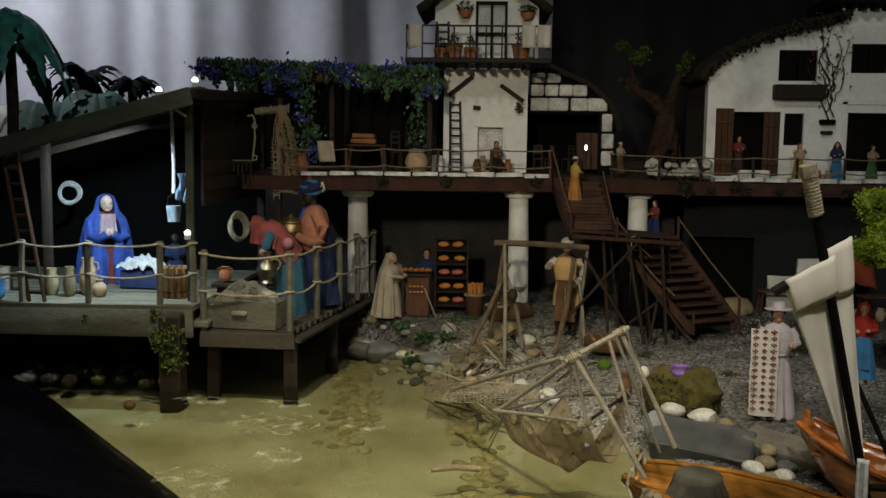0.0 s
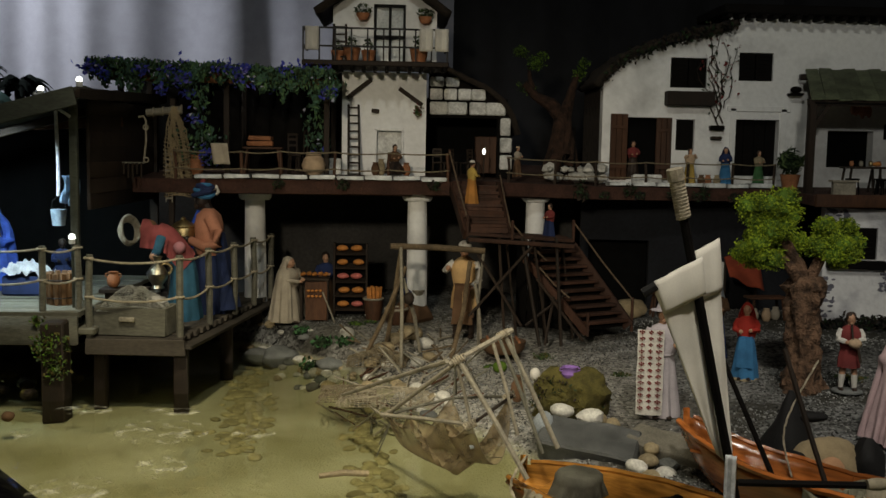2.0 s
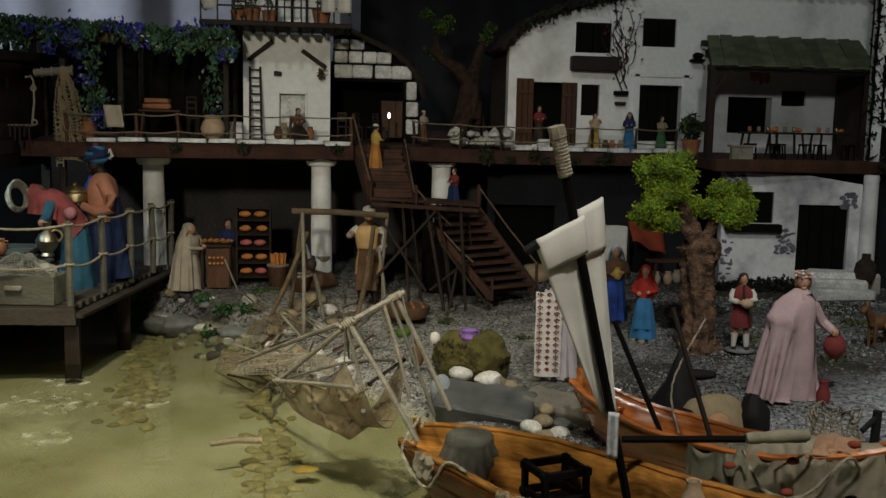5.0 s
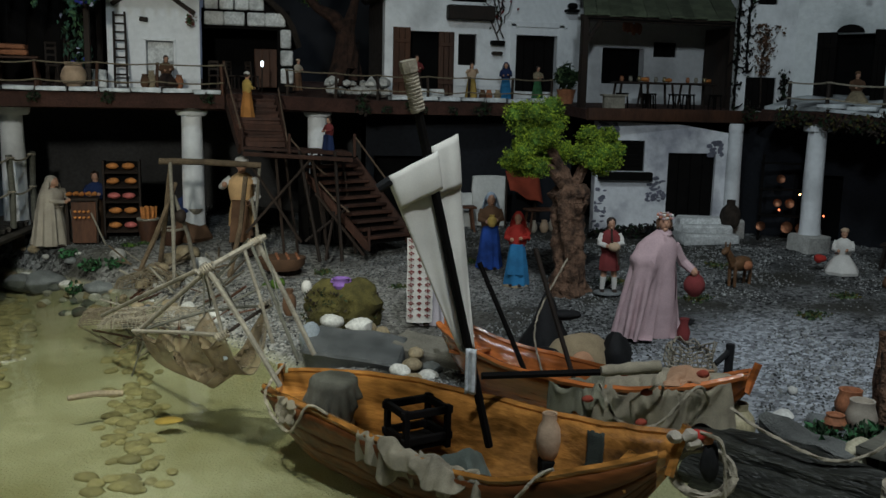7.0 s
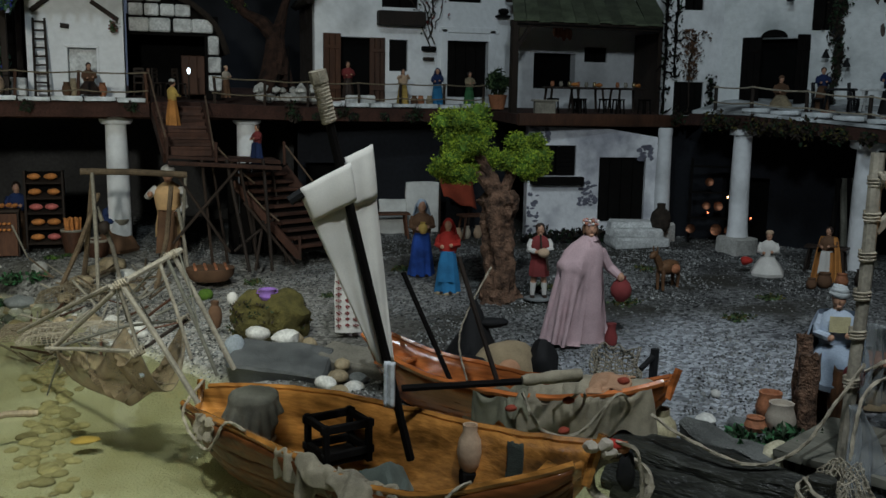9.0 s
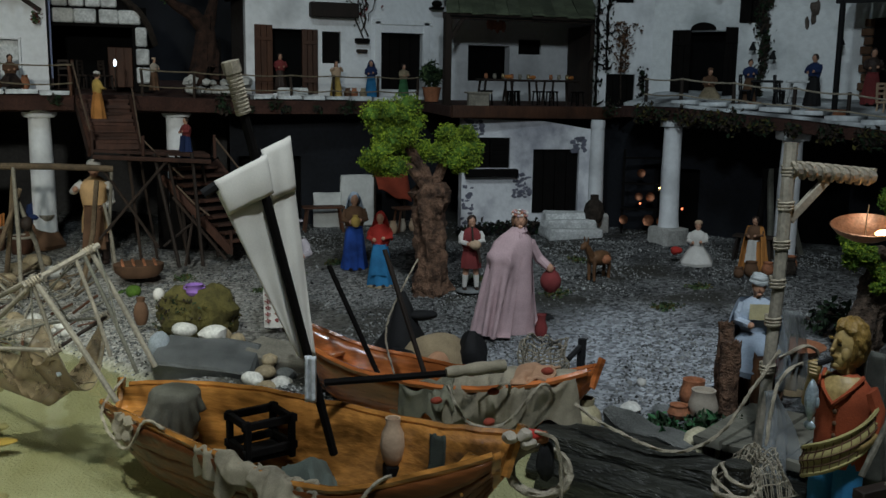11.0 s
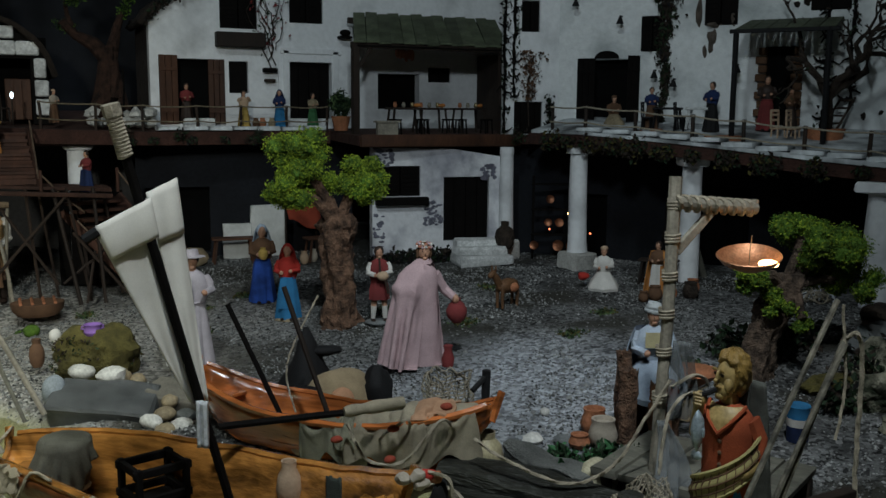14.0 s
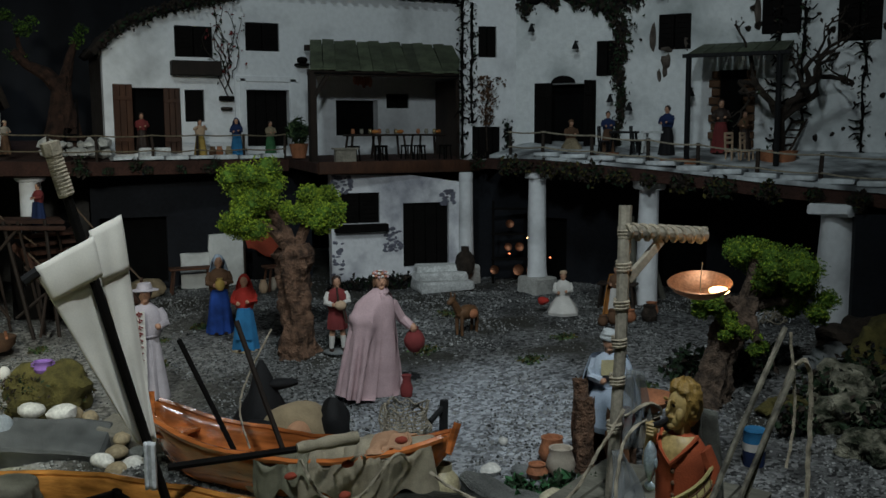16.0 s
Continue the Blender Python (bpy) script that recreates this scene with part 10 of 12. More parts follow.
for x, y, r, h, fill in ((0.087, 2.05, 0.022, 0.05, 1), (0.14, 2.0, 0.026, 0.035, 0)):
    bk = base("wicker_basket", G(x, y), "round brown wicker basket", "basket", "baskets")
    bm = B()
    lathe(bm, [(r * 0.75, 0), (r, h * 0.6), (r * 1.05, h), (r * 0.9, h), (r * 0.7, h * 0.3)], 18, wob=lambda a, z: 1 + 0.02 * math.sin(18 * a))
    part("body", bm, WOOD_B, bk)
    bm = B()
    ring(bm, (0, 0, h), r, 0.003, n=18)
    part("rim", bm, WOOD_P, bk)
    if fill:
        for k in range(9):
            a = 2.4 * k
            bm = B()
            rr = r * 0.6 * math.sqrt(k / 9)
            tube(bm, [(rr * math.cos(a), rr * math.sin(a), h * 0.4), (rr * math.cos(a) * 1.3, rr * math.sin(a) * 1.3, h * 1.1), (rr * math.cos(a) * 1.5, rr * math.sin(a) * 1.5, h * 1.55)], 0.0042, 7, taper=0.003)
            ob = solid("baguette", bm, BREAD, "thin golden baguette standing in the basket", "bread", "baguettes", at=G(x, y))
solid("leaning_stick", tube(B(), [(0.0, 2.02, land(0, 2.02)), (-0.03, 2.035, land(0, 2.02) + 0.07)], 0.002, 6), WOOD_P, "thin stick leaning on the bread stall", "stick")
# rusty brazier and barrel by the stairs
br = base("brazier", G(0.36, 1.78), "low rusty brazier on dark feet", "brazier")
bm = B()
lathe(bm, [(0.03, 0.02), (0.038, 0.03), (0.04, 0.045), (0.034, 0.045)], 16, sx=1.2)
part("bowl", bm, BROWN, br)
for k in range(4):
    part("bar", tube(B(), [(-0.03 + 0.02 * k, -0.03, 0.047), (-0.03 + 0.02 * k, 0.03, 0.047)], 0.003, 6), TERRA, br)
solid("lime", rock(B(), (0, 0, 0.01), (0.014, 0.012, 0.012), 3, 3, 0.1), LEAF2, "yellow-green mossy ball on the grit", "moss ball", at=G(0.345, 1.7))

# ---- terrace: pergola with flowers ----
pg = base("flower_pergola", (0, 0, 0), "dark timber pergola overgrown with violet trailing flowers", "pergola")
for x in (-0.47, -0.24, -0.02):
    part("post", beam(B(), (x, 2.0, 0.385), (x, 2.0, 0.62), 0.012, 0.012, 0.001), WOOD_D, pg)
    part("post", beam(B(), (x, 2.25, 0.39), (x, 2.25, 0.64), 0.012, 0.012, 0.001), WOOD_D, pg)
for y, z, m in ((2.0, 0.615, mat("orange_brown_timber", (0.2, 0.08, 0.03), 0.75, scale=30, fine=260)), (2.25, 0.645, WOOD_D)):
    part("beam", beam(B(), (-0.52, y, z), (0.0, y, z - 0.004), 0.012, 0.022, 0.001), m, pg)
for k in range(14):
    x = -0.5 + 0.038 * k
    part("rafter", beam(B(), (x, 1.97, 0.626), (x, 2.28, 0.66), 0.008, 0.01, 0.001), WOOD_D, pg)
for k in range(14):
    x = -0.5 + 0.037 * k
    part("back_board", beam(B(), (x, 2.29 + 0.004 * (k % 2), 0.4), (x, 2.29 + 0.004 * (k % 2), 0.655), 0.041, 0.006, 0.001), BLACKWOOD, pg)
VINE_G = mat("soft_green_vine_leaf", (0.1, 0.2, 0.085), 0.85, scale=30, fine=300, dark=0.5, bump=0.0)
VINE_B = mat("blue_green_vine_leaf", (0.06, 0.14, 0.09), 0.85, scale=30, fine=300, dark=0.5, bump=0.0)
BLOOM = mat("deep_blue_blossom", (0.045, 0.06, 0.42), 0.8, scale=30, fine=300, dark=0.6, bump=0.0)
rs = np.random.RandomState(3)
n = 4200
tx = rs.uniform(-0.53, 0.0, n)
band = 0.028 + 0.012 * np.sin(tx * 31) + 0.008 * np.sin(tx * 83 + 1)
tz_ = 0.646 - 0.03 * (tx + 0.53) - rs.uniform(0, 1, n) ** 1.3 * band + rs.normal(0, 0.003, n)
top = np.stack([tx, 1.945 + np.abs(rs.normal(0, 0.05, n)), tz_], 1)
hang = []
for k in range(26):
    x, l = rs.uniform(-0.5, 0.0), abs(rs.normal(0.022, 0.014)) + 0.008
    n = int(l * 1500)
    f = rs.uniform(0, 1, n)
    hang.append(np.stack([x + rs.normal(0, 0.009, n) * (1.1 - f), 1.95 + rs.normal(0, 0.006, n), 0.622 - 0.03 * (x + 0.5) - f * l], 1))
for x, y0, z0, z1, n, sd in ((-0.29, 1.96, 0.44, 0.62, 230, 0.012), (-0.275, 1.97, 0.42, 0.5, 110, 0.016), (-0.045, 2.03, 0.42, 0.62, 260, 0.013), (-0.335, 1.97, 0.43, 0.5, 90, 0.012)):
    hang.append(np.stack([x + rs.normal(0, sd, n), y0 + rs.normal(0, 0.01, n), rs.uniform(z0, z1, n)], 1))
allp = np.concatenate([top] + hang)
quads("foliage", allp, 0.0058, [VINE_G, VINE_B, VINE_B, LEAF_D], pg, "trailing blue-green foliage", hang=True, long=1.2, seed=5)
seeds = allp[rs.randint(0, len(allp), 46)]
sel = np.concatenate([q + rs.normal(0, 1, (26, 3)) * (0.009, 0.004, 0.007) for q in seeds]) + np.array((0, -0.012, 0))
quads("blossom", sel, 0.0055, [BLOOM, BLOOM, BLOOM, FLOWER], pg, "clusters of deep blue blossoms", seed=6)
quads("blossom", allp[rs.rand(len(allp)) < 0.02] + np.array((0, -0.014, 0)), 0.0045, [FLOWER_W], pg, "scattered white blossoms", seed=7)
# furniture under the pergola
def table(name, at, w, d, h, material, label, yaw=0, legs=4, group="terrace tables"):
    e = base(name, at, label, "table", group, yaw=yaw)
    part("tabletop", box(B(), (0, 0, h), (w, d, 0.005), (0, 0, 0), 0.001), material, e)
    for sx in (-1, 1):
        for sy in (-1, 1):
            part("leg", tube(B(), [(sx * w * 0.38, sy * d * 0.36, h), (sx * w * 0.46, sy * d * 0.44, 0)], 0.003, 6), material, e)
    return e


def stool(at, h, material, yaw=0, back=False, label="small dark wooden stool", group="terrace stools"):
    e = base("chair" if back else "stool", at, label, "chair" if back else "stool", group, yaw=yaw)
    part("seat", box(B(), (0, 0, h), (0.024, 0.022, 0.004), (0, 0, 0), 0.001), material, e)
    for sx in (-1, 1):
        for sy in (-1, 1):
            part("leg", beam(B(), (sx * 0.009, sy * 0.008, h), (sx * 0.011, sy * 0.01, 0), 0.0032, 0.0032), material, e)
    if back:
        for sx in (-1, 1):
            part("back_post", beam(B(), (sx * 0.01, 0.01, h), (sx * 0.01, 0.012, h * 2.1), 0.0032, 0.0032), material, e)
        for z in (1.5, 1.8, 2.05):
            part("back_slat", beam(B(), (-0.01, 0.011, h * z), (0.01, 0.011, h * z), 0.003, 0.005), material, e)
    return e


table("table", (-0.17, 2.08, 0.402), 0.09, 0.05, 0.06, WOOD_B, "brown plank table under the pergola")
solid("tile_stack", box(box(B(), (0, 0, 0.006), (0.06, 0.028, 0.011), (0, 0, 4), 0.002, 0.001), (0.002, 0, 0.018), (0.052, 0.026, 0.01), (0, 0, -5), 0.002, 0.001), TERRA, "stack of orange clay slabs on the table", "clay slabs", at=(-0.178, 2.075, 0.466))
stool((-0.1, 2.07, 0.402), 0.045, WOOD_D, 20, True, "dark ladder-back chair under the pergola")
stool((-0.085, 2.1, 0.402), 0.05, WOOD_D, -60, True, "dark ladder-back chair under the pergola")
vase("urn", (-0.047, 1.985, 0.404), 0.05, 0.027, TERRA_P, "big pale round-bellied urn on the terrace", "urn", "", 0, 0.62, 0.7)
vase("pot", (-0.305, 1.98, 0.4), 0.045, 0.02, TERRA, "orange clay pot at the terrace edge", "pot", "terrace pots", 0, 0.6, 0.65)
vase("pot", (-0.33, 2.03, 0.4), 0.055, 0.02, BROWN, "brown clay pot on the terrace", "pot", "terrace pots", 2, 0.5, 0.6)
solid("stone_bench", box(B(), (0, 0, 0.02), (0.055, 0.03, 0.04), (0, 0, 0), 0.003, 0.001), SNOWTILE, "low whitewashed block beside the tower", "block", at=(-0.02, 2.09, 0.402))
bm = B()
sheet(bm, 8, 8, lambda u, v: (-0.262 + 0.036 * u + 0.006 * v, 1.926 - 0.003 * math.sin(u * 8), 0.47 - 0.045 * v))
thick(solid("hung_cloth", bm, GREYC, "pale beige cloth over the terrace rail", "cloth", "drying cloths"), 0.001)
rope_fence("terrace_railing", "thin brown posts with cords along the terrace edge", [(-0.34, 1.94, 0.39), (-0.2, 1.945, 0.39), (-0.115, 1.948, 0.392), (0.0, 1.955, 0.392), (0.12, 1.96, 0.392), (0.25, 1.966, 0.392)], 0.003, 0.065, 0.0035, (0.96, 0.4), WOOD_B, ROPE_D, 0.0016, "terrace railings")
rope_fence("terrace_railing", "thin brown posts with cords along the terrace edge", [(0.39, 2.0, 0.392), (0.5, 2.025, 0.388), (0.6, 2.048, 0.386), (0.72, 2.054, 0.386), (0.82, 2.058, 0.386), (0.93, 2.062, 0.386), (1.03, 2.066, 0.386)], 0.003, 0.06, 0.0032, (0.96, 0.4), WOOD_D, ROPE_D, 0.0016, "terrace railings")
rope_fence("terrace_railing", "posts with two pale cords round the eastern terrace", [(1.452, 1.72, 0.384), (1.46, 1.6, 0.384), (1.51, 1.49, 0.376), (1.565, 1.375, 0.367), (1.61, 1.28, 0.358), (1.66, 1.175, 0.348), (1.71, 1.07, 0.341), (1.76, 0.965, 0.334)], 0.003, 0.066, 0.004, (0.95, 0.45), WOOD_D, ROPE, 0.0018, "terrace railings")
# tower foot
for k, (x, m) in enumerate(((0.088, BROWN), (0.101, STONE_T), (0.16, TERRA))):
    vase("pot", (x, 2.075 + 0.01 * (k % 2), 0.404), 0.03 + 0.008 * (k % 2), 0.01, m, "small clay pot by the tower door", "pot", "tower pots", 0, 0.6, 0.65)
e = base("hanging_plant", (0.186, 2.118, 0.555), "small dry plant hung on the tower wall", "plant")
quads("leaves", clump((0, 0, 0), (0.012, 0.008, 0.016), 110, 9, 0.2), 0.004, [LEAF_Y, LEAF_D, MAROON], e)
for k in range(5):
    stool((0.235 + 0.022 * k, 2.15 + 0.02 * (k % 2), 0.405), 0.03, WOOD_D, 30 * k, k % 2 == 0, "dim little stool under the lean-to" if k % 2 else "dim little chair under the lean-to")
e = base("oil_lamp", (0.341, 2.08, 0.4), "small white lit lantern on a stick", "lantern")
part("stick", tube(B(), [(0, 0, 0), (0, 0, 0.055)], 0.002, 6), WOOD_D, e)
bm = B()
ball(bm, (0, 0, 0.063), 0.0035, (1, 1, 2.0))
part("globe", bm, BULB, e)
# loose masonry heap
for k in range(26):
    x, y = R.uniform(0.5, 0.63), R.uniform(2.07, 2.13)
    s = R.uniform(0.008, 0.02)
    bm = rock(B(), (0, 0, 0), (s, s * 0.8, s * 0.75), k, 1, 0.35)
    solid("rubble", bm, STONE_W, "pale rubble stone heaped on the terrace", "stone", "rubble stones", at=(x, y, 0.4 + s * 0.4 + 0.02 * (k > 15)), yaw=R.uniform(0, 90))


# ---- trees ----
def limb(bm, p, d, length, r, depth, rs, tips, bend=0.35, split=2):
    pts = [Vector(p)]
    d = Vector(d).normalized()
    n = 4
    for i in range(n):
        d = (d + Vector((rs.uniform(-bend, bend), rs.uniform(-bend, bend), rs.uniform(-bend * 0.5, bend * 0.6)))).normalized()
        pts.append(pts[-1] + d * length / n)
    tube(bm, pts, r, 7, taper=r * 0.62, rough=0.12)
    if depth == 0:
        tips += [tuple(q) for q in pts[2:]]
        return
    for k in range(split):
        dd = (d + Vector((rs.uniform(-0.9, 0.9), rs.uniform(-0.7, 0.7), rs.uniform(-0.2, 0.7)))).normalized()
        limb(bm, pts[-1], dd, length * rs.uniform(0.6, 0.85), r * 0.6, depth - 1, rs, tips, bend, split)


def big_tree(name, at, label, trunk_pts, radii, lobes, seed, leafm):
    e = base(name, at, label, "tree", "lichen trees")
    bark = BARK if seed == 3 else mat("grey_cork_bark", (0.15, 0.105, 0.075), 0.95, scale=70, fine=300, dark=0.2, bump=1.0, depth=0.006)
    o = Vector(at)
    bm = B()
    loops = []
    n = 34
    for (p, r) in zip(trunk_pts, radii):
        loops.append([Vector(p) + Vector((math.cos(a), math.sin(a), 0)) * r * (1 + 0.16 * math.sin(5 * a + p[2] * 30 + seed) + 0.1 * noise.noise(Vector((math.cos(a) * 3, math.sin(a) * 3, p[2] * 40)))) for a in [2 * math.pi * k / n for k in range(n)]])
    # finer rings between
    fine = []
    for a, b in zip(loops, loops[1:]):
        for k in range(8):
            fine.append([x.lerp(y, k / 8) * 1.0 + Vector((x - o * 0).normalized() * 0) for x, y in zip(a, b)])
    fine.append(loops[-1])
    for l in fine:
        c = sum(l, Vector()) / len(l)
        for i, v in enumerate(l):
            l[i] = v + (v - c) * (0.22 * noise.noise(v * 70) + 0.18 * noise.noise(v * 28 + Vector((seed, 0, 0))) + 0.12 * noise.noise(v * 170))
    rings(bm, fine)
    part("trunk", bm, bark, e, "thick cork-bark trunk")
    rs = random.Random(seed)
    bm = B()
    tips = []
    for c, r, k in lobes:
        tube(bm, [trunk_pts[-2], (Vector(trunk_pts[-1]) + Vector(c)) / 2, c], radii[-1] * 0.55, 8, taper=0.006, rough=0.15)
    part("limb", bm, bark, e)
    rsn = np.random.RandomState(seed)
    pts, core = [], B()
    for j, (c, r, k) in enumerate(lobes):
        for m in range(k):
            d = rsn.normal(size=3)
            d /= np.linalg.norm(d)
            cc = np.array(c) + d * np.array(r) * rsn.uniform(0.4, 0.85)
            rr = min(r) * rsn.uniform(0.4, 0.62)
            pts.append(clump(cc, (rr, rr, rr * 0.85), 900, seed * 10 + j * 40 + m, 0.45))
            rock(core, cc, (rr * 0.75, rr * 0.75, rr * 0.65), m + j * 9, 1, 0.3)
    tagged(part("crown_core", core, LEAF2, e), "dense inner lichen", kind="stuff")
    quads("crown", np.concatenate(pts), 0.0023, leafm, e, "bright green lichen foliage", seed=seed)
    return e


tz = land(0.852, 1.459)
big_tree("lichen_tree", (0.852, 1.459, tz), "thick-trunked model tree with bright green lichen crown", [(0, 0, -0.01), (-0.002, 0, 0.015), (-0.002, 0, 0.08), (-0.006, 0, 0.14), (-0.004, 0, 0.18), (0.0, 0, 0.2)], [0.042, 0.031, 0.026, 0.028, 0.033, 0.022],
         [((-0.08, 0, 0.305), (0.052, 0.05, 0.056), 20), ((-0.092, -0.01, 0.255), (0.054, 0.045, 0.042), 15), ((0.032, -0.005, 0.26), (0.066, 0.05, 0.04), 22), ((-0.03, 0.015, 0.245), (0.036, 0.03, 0.03), 7)], 3, [LEAF, LEAF, LEAF2])
tz = land(1.3, 0.9)
big_tree("lichen_tree", (1.29, 0.9, tz), "low gnarled model tree with green lichen crown", [(0, 0, -0.01), (0.01, 0, 0.02), (0.025, 0.0, 0.06), (0.04, 0, 0.1), (0.06, 0, 0.13), (0.075, 0, 0.15)], [0.034, 0.025, 0.021, 0.024, 0.025, 0.016],
         [((0.14, 0, 0.17), (0.075, 0.06, 0.05), 18), ((0.09, 0, 0.205), (0.055, 0.05, 0.04), 11), ((0.0, 0.0, 0.15), (0.04, 0.03, 0.032), 7), ((0.025, -0.02, 0.105), (0.03, 0.025, 0.025), 5), ((0.18, -0.02, 0.13), (0.045, 0.04, 0.035), 7), ((0.06, -0.04, 0.09), (0.018, 0.018, 0.022), 3)], 4, [LEAF, LEAF2, LEAF2])
def lathe_soil(r, z):
    bm = B()
    lathe(bm, [(r * 0.98, z - 0.004), (r, z)], 16, wob=lambda a, q: 1 + 0.01 * math.sin(5 * a))
    return bm


# bare gnarled tree on the east terrace
e = base("gnarled_tree", (1.835, 1.29, 0.38), "bare gnarled dark tree on the terrace", "tree")
rs_ = random.Random(12)
bm, tips = B(), []
tube(bm, [(0, 0, 0), (0.004, -0.003, 0.05), (0.002, 0, 0.09)], 0.013, 9, taper=0.011, rough=0.25)
for d, l in (((-0.3, 0.4, 1), 0.075), ((0.3, -0.4, 0.9), 0.085), ((0.6, -0.8, 0.5), 0.095), ((-0.1, 0.1, 1), 0.07)):
    limb(bm, (0.002, 0, 0.09), d, l * 1.25, 0.0095, 3, rs_, tips, 0.7, 2)
part("trunk", bm, BARK_D, e)
quads("leaves", np.array(tips) + np.random.RandomState(1).normal(0, 0.006, (len(tips), 3)), 0.005, [LEAF_D, BARK_D, BARK_D], e, seed=3)
# dim tree behind the terrace
e = base("back_tree", (0.555, 2.25, 0.4), "dim thick forked tree behind the terrace rubble", "tree")
# Bark darkened in colour, as the tree stands in shade.
bark2 = mat("shade_darkened_bark", (0.05, 0.024, 0.015), 0.95, scale=70, fine=300, dark=0.3, bump=1.0, depth=0.004)
bm = B()
for k in range(7):
    a = 6.28 * k / 7
    tube(bm, [(0.045 * math.cos(a), 0.025 * math.sin(a), -0.01), (0.022 * math.cos(a + 0.5), 0.016 * math.sin(a + 0.5), 0.06), (0.012 * math.cos(a + 1), 0.012 * math.sin(a + 1), 0.12), (0.006 * math.cos(a + 1.6), 0.01 * math.sin(a + 1.6), 0.18)], 0.019, 8, taper=0.012, rough=0.22)
part("trunk", bm, bark2, e, "twisted brown trunk of many stems")
for pts, r0 in (([(-0.002, 0, 0.15), (-0.03, 0, 0.185), (-0.07, 0.005, 0.205), (-0.1, 0, 0.235)], 0.019), ([(0.004, 0, 0.15), (0.014, 0, 0.19), (0.022, 0, 0.225), (0.035, 0.005, 0.26)], 0.015), ([(-0.07, 0.005, 0.205), (-0.085, 0.01, 0.25), (-0.09, 0, 0.29)], 0.008)):
    part("limb", tube(B(), pts, r0, 9, taper=r0 * 0.45, rough=0.2), bark2, e)
crown = np.concatenate([clump(c, rr, n, 40 + i, 0.3) for i, (c, rr, n) in enumerate((((-0.11, 0, 0.315), (0.022, 0.02, 0.016), 260), ((-0.075, -0.01, 0.285), (0.024, 0.02, 0.022), 320), ((-0.055, 0, 0.305), (0.014, 0.014, 0.012), 140), ((0.04, 0, 0.265), (0.016, 0.014, 0.02), 220), ((0.05, 0, 0.29), (0.02, 0.016, 0.012), 120), ((-0.09, 0.01, 0.225), (0.035, 0.02, 0.02), 120)))])
quads("crown", crown, 0.0042, [LEAF2, LEAF2, LEAF_D, LEAF_D], e, "sparse yellow-green foliage", seed=8)
ladder("ladder", (0.565, 2.2, 0.405), (0.575, 2.26, 0.53), 0.03, 8, BLACKWOOD, "dim dark ladder against the back tree")

# ---- balcony furniture ----
for k, (x, y) in enumerate(((1.185, 1.95), (1.27, 1.99), (1.36, 1.96))):
    table("table", (x, y, 0.381), 0.085, 0.045, 0.06, WOOD_D, "dark tavern table on the balcony", 5 * k)
    for s in range(2):
        stool((x - 0.035 + 0.07 * s, y - 0.028, 0.381), 0.034, BLACKWOOD, 10 * s)
    for s in range(3):
        vase("cup", (x - 0.025 + 0.022 * s, y, 0.444), 0.012, 0.005, (TERRA, WOOD_P, BRASS)[s], "tiny cup on the tavern table", "cup", "tavern cups", 0, 0.7, 0.9)
    loaf((x + 0.03, y, 0.449), 0.012, 0.006, 20 * k, BREAD, "small loaf on the tavern table")
bm = B()
for k in range(6):
    ball(bm, (-0.02 + 0.008 * k, 0, R.uniform(-0.005, 0.005)), 0.009, (0.7, 0.7, 1.6), 8, 6)
solid("hanging_hams", bm, SALMON, "row of cured meats hanging in the tavern", "cured meat", at=(1.24, 2.08, 0.575))
solid("bench", box(box(B(), (0, 0, 0.03), (0.06, 0.02, 0.004)), (0, 0, 0.014), (0.05, 0.012, 0.028)), WOOD_P, "pale bench by the balcony post", "bench", at=(1.12, 1.9, 0.381))
pt = base("potted_shrub", (1.05, 2.02, 0.388), "terracotta pot with a feathery dark green shrub", "potted plant")
bm = B()
lathe(bm, [(0.016, 0), (0.022, 0.03), (0.024, 0.034), (0.019, 0.034)], 14)
part("pot", bm, TERRA, pt)
quads("shrub", clump((0, 0, 0.062), (0.028, 0.024, 0.03), 420, 11, 0.15), 0.007, [LEAF_D, LEAF_D, LEAF_Y], pt, long=1.6)
solid("trough", box(B(), (0, 0, 0.012), (0.07, 0.02, 0.022), (0, 0, 0), 0.003, 0.001), SNOWTILE, "long grey stone trough below the window", "trough", at=(0.73, 2.085, 0.392))
for k, (x, m) in enumerate(((0.878, TERRA), (0.862, BROWN), (0.9, STONE_T))):
    vase("pot", (x, 2.085, 0.393), 0.024, 0.009, m, "small clay pot along the house wall", "pot", "house pots", 0, 0.6, 0.7)
# ---- east terrace ----
p0, ex, ey = FR_S
pr = base("small_pergola", (0, 0, 0), "small porch of grey-green boards on thin dark posts", "porch")
for k in range(6):
    a = 0.465 + 0.032 * k
    q0, q1 = on(p0, ex, ey, a, -0.002, 0.637), on(p0, ex, ey, a + 0.005, -0.19, 0.603)
    part("roof_board", beam(B(), q0, q1, 0.03, 0.004, 0.0008), ROOFG, pr)
part("post", beam(B(), on(p0, ex, ey, 0.458, -0.19, 0.36), on(p0, ex, ey, 0.458, -0.19, 0.603), 0.009, 0.009, 0.001), BLACK, pr)
part("post", beam(B(), on(p0, ex, ey, 0.635, -0.19, 0.35), on(p0, ex, ey, 0.635, -0.19, 0.603), 0.009, 0.009, 0.001), BLACK, pr)
part("cross_beam", beam(B(), on(p0, ex, ey, 0.445, -0.19, 0.6), on(p0, ex, ey, 0.655, -0.19, 0.6), 0.008, 0.008, 0.001), BLACK, pr)
nic = base("brick_niche", (0, 0, 0), "dark brick oven niche against the white wall", "niche")
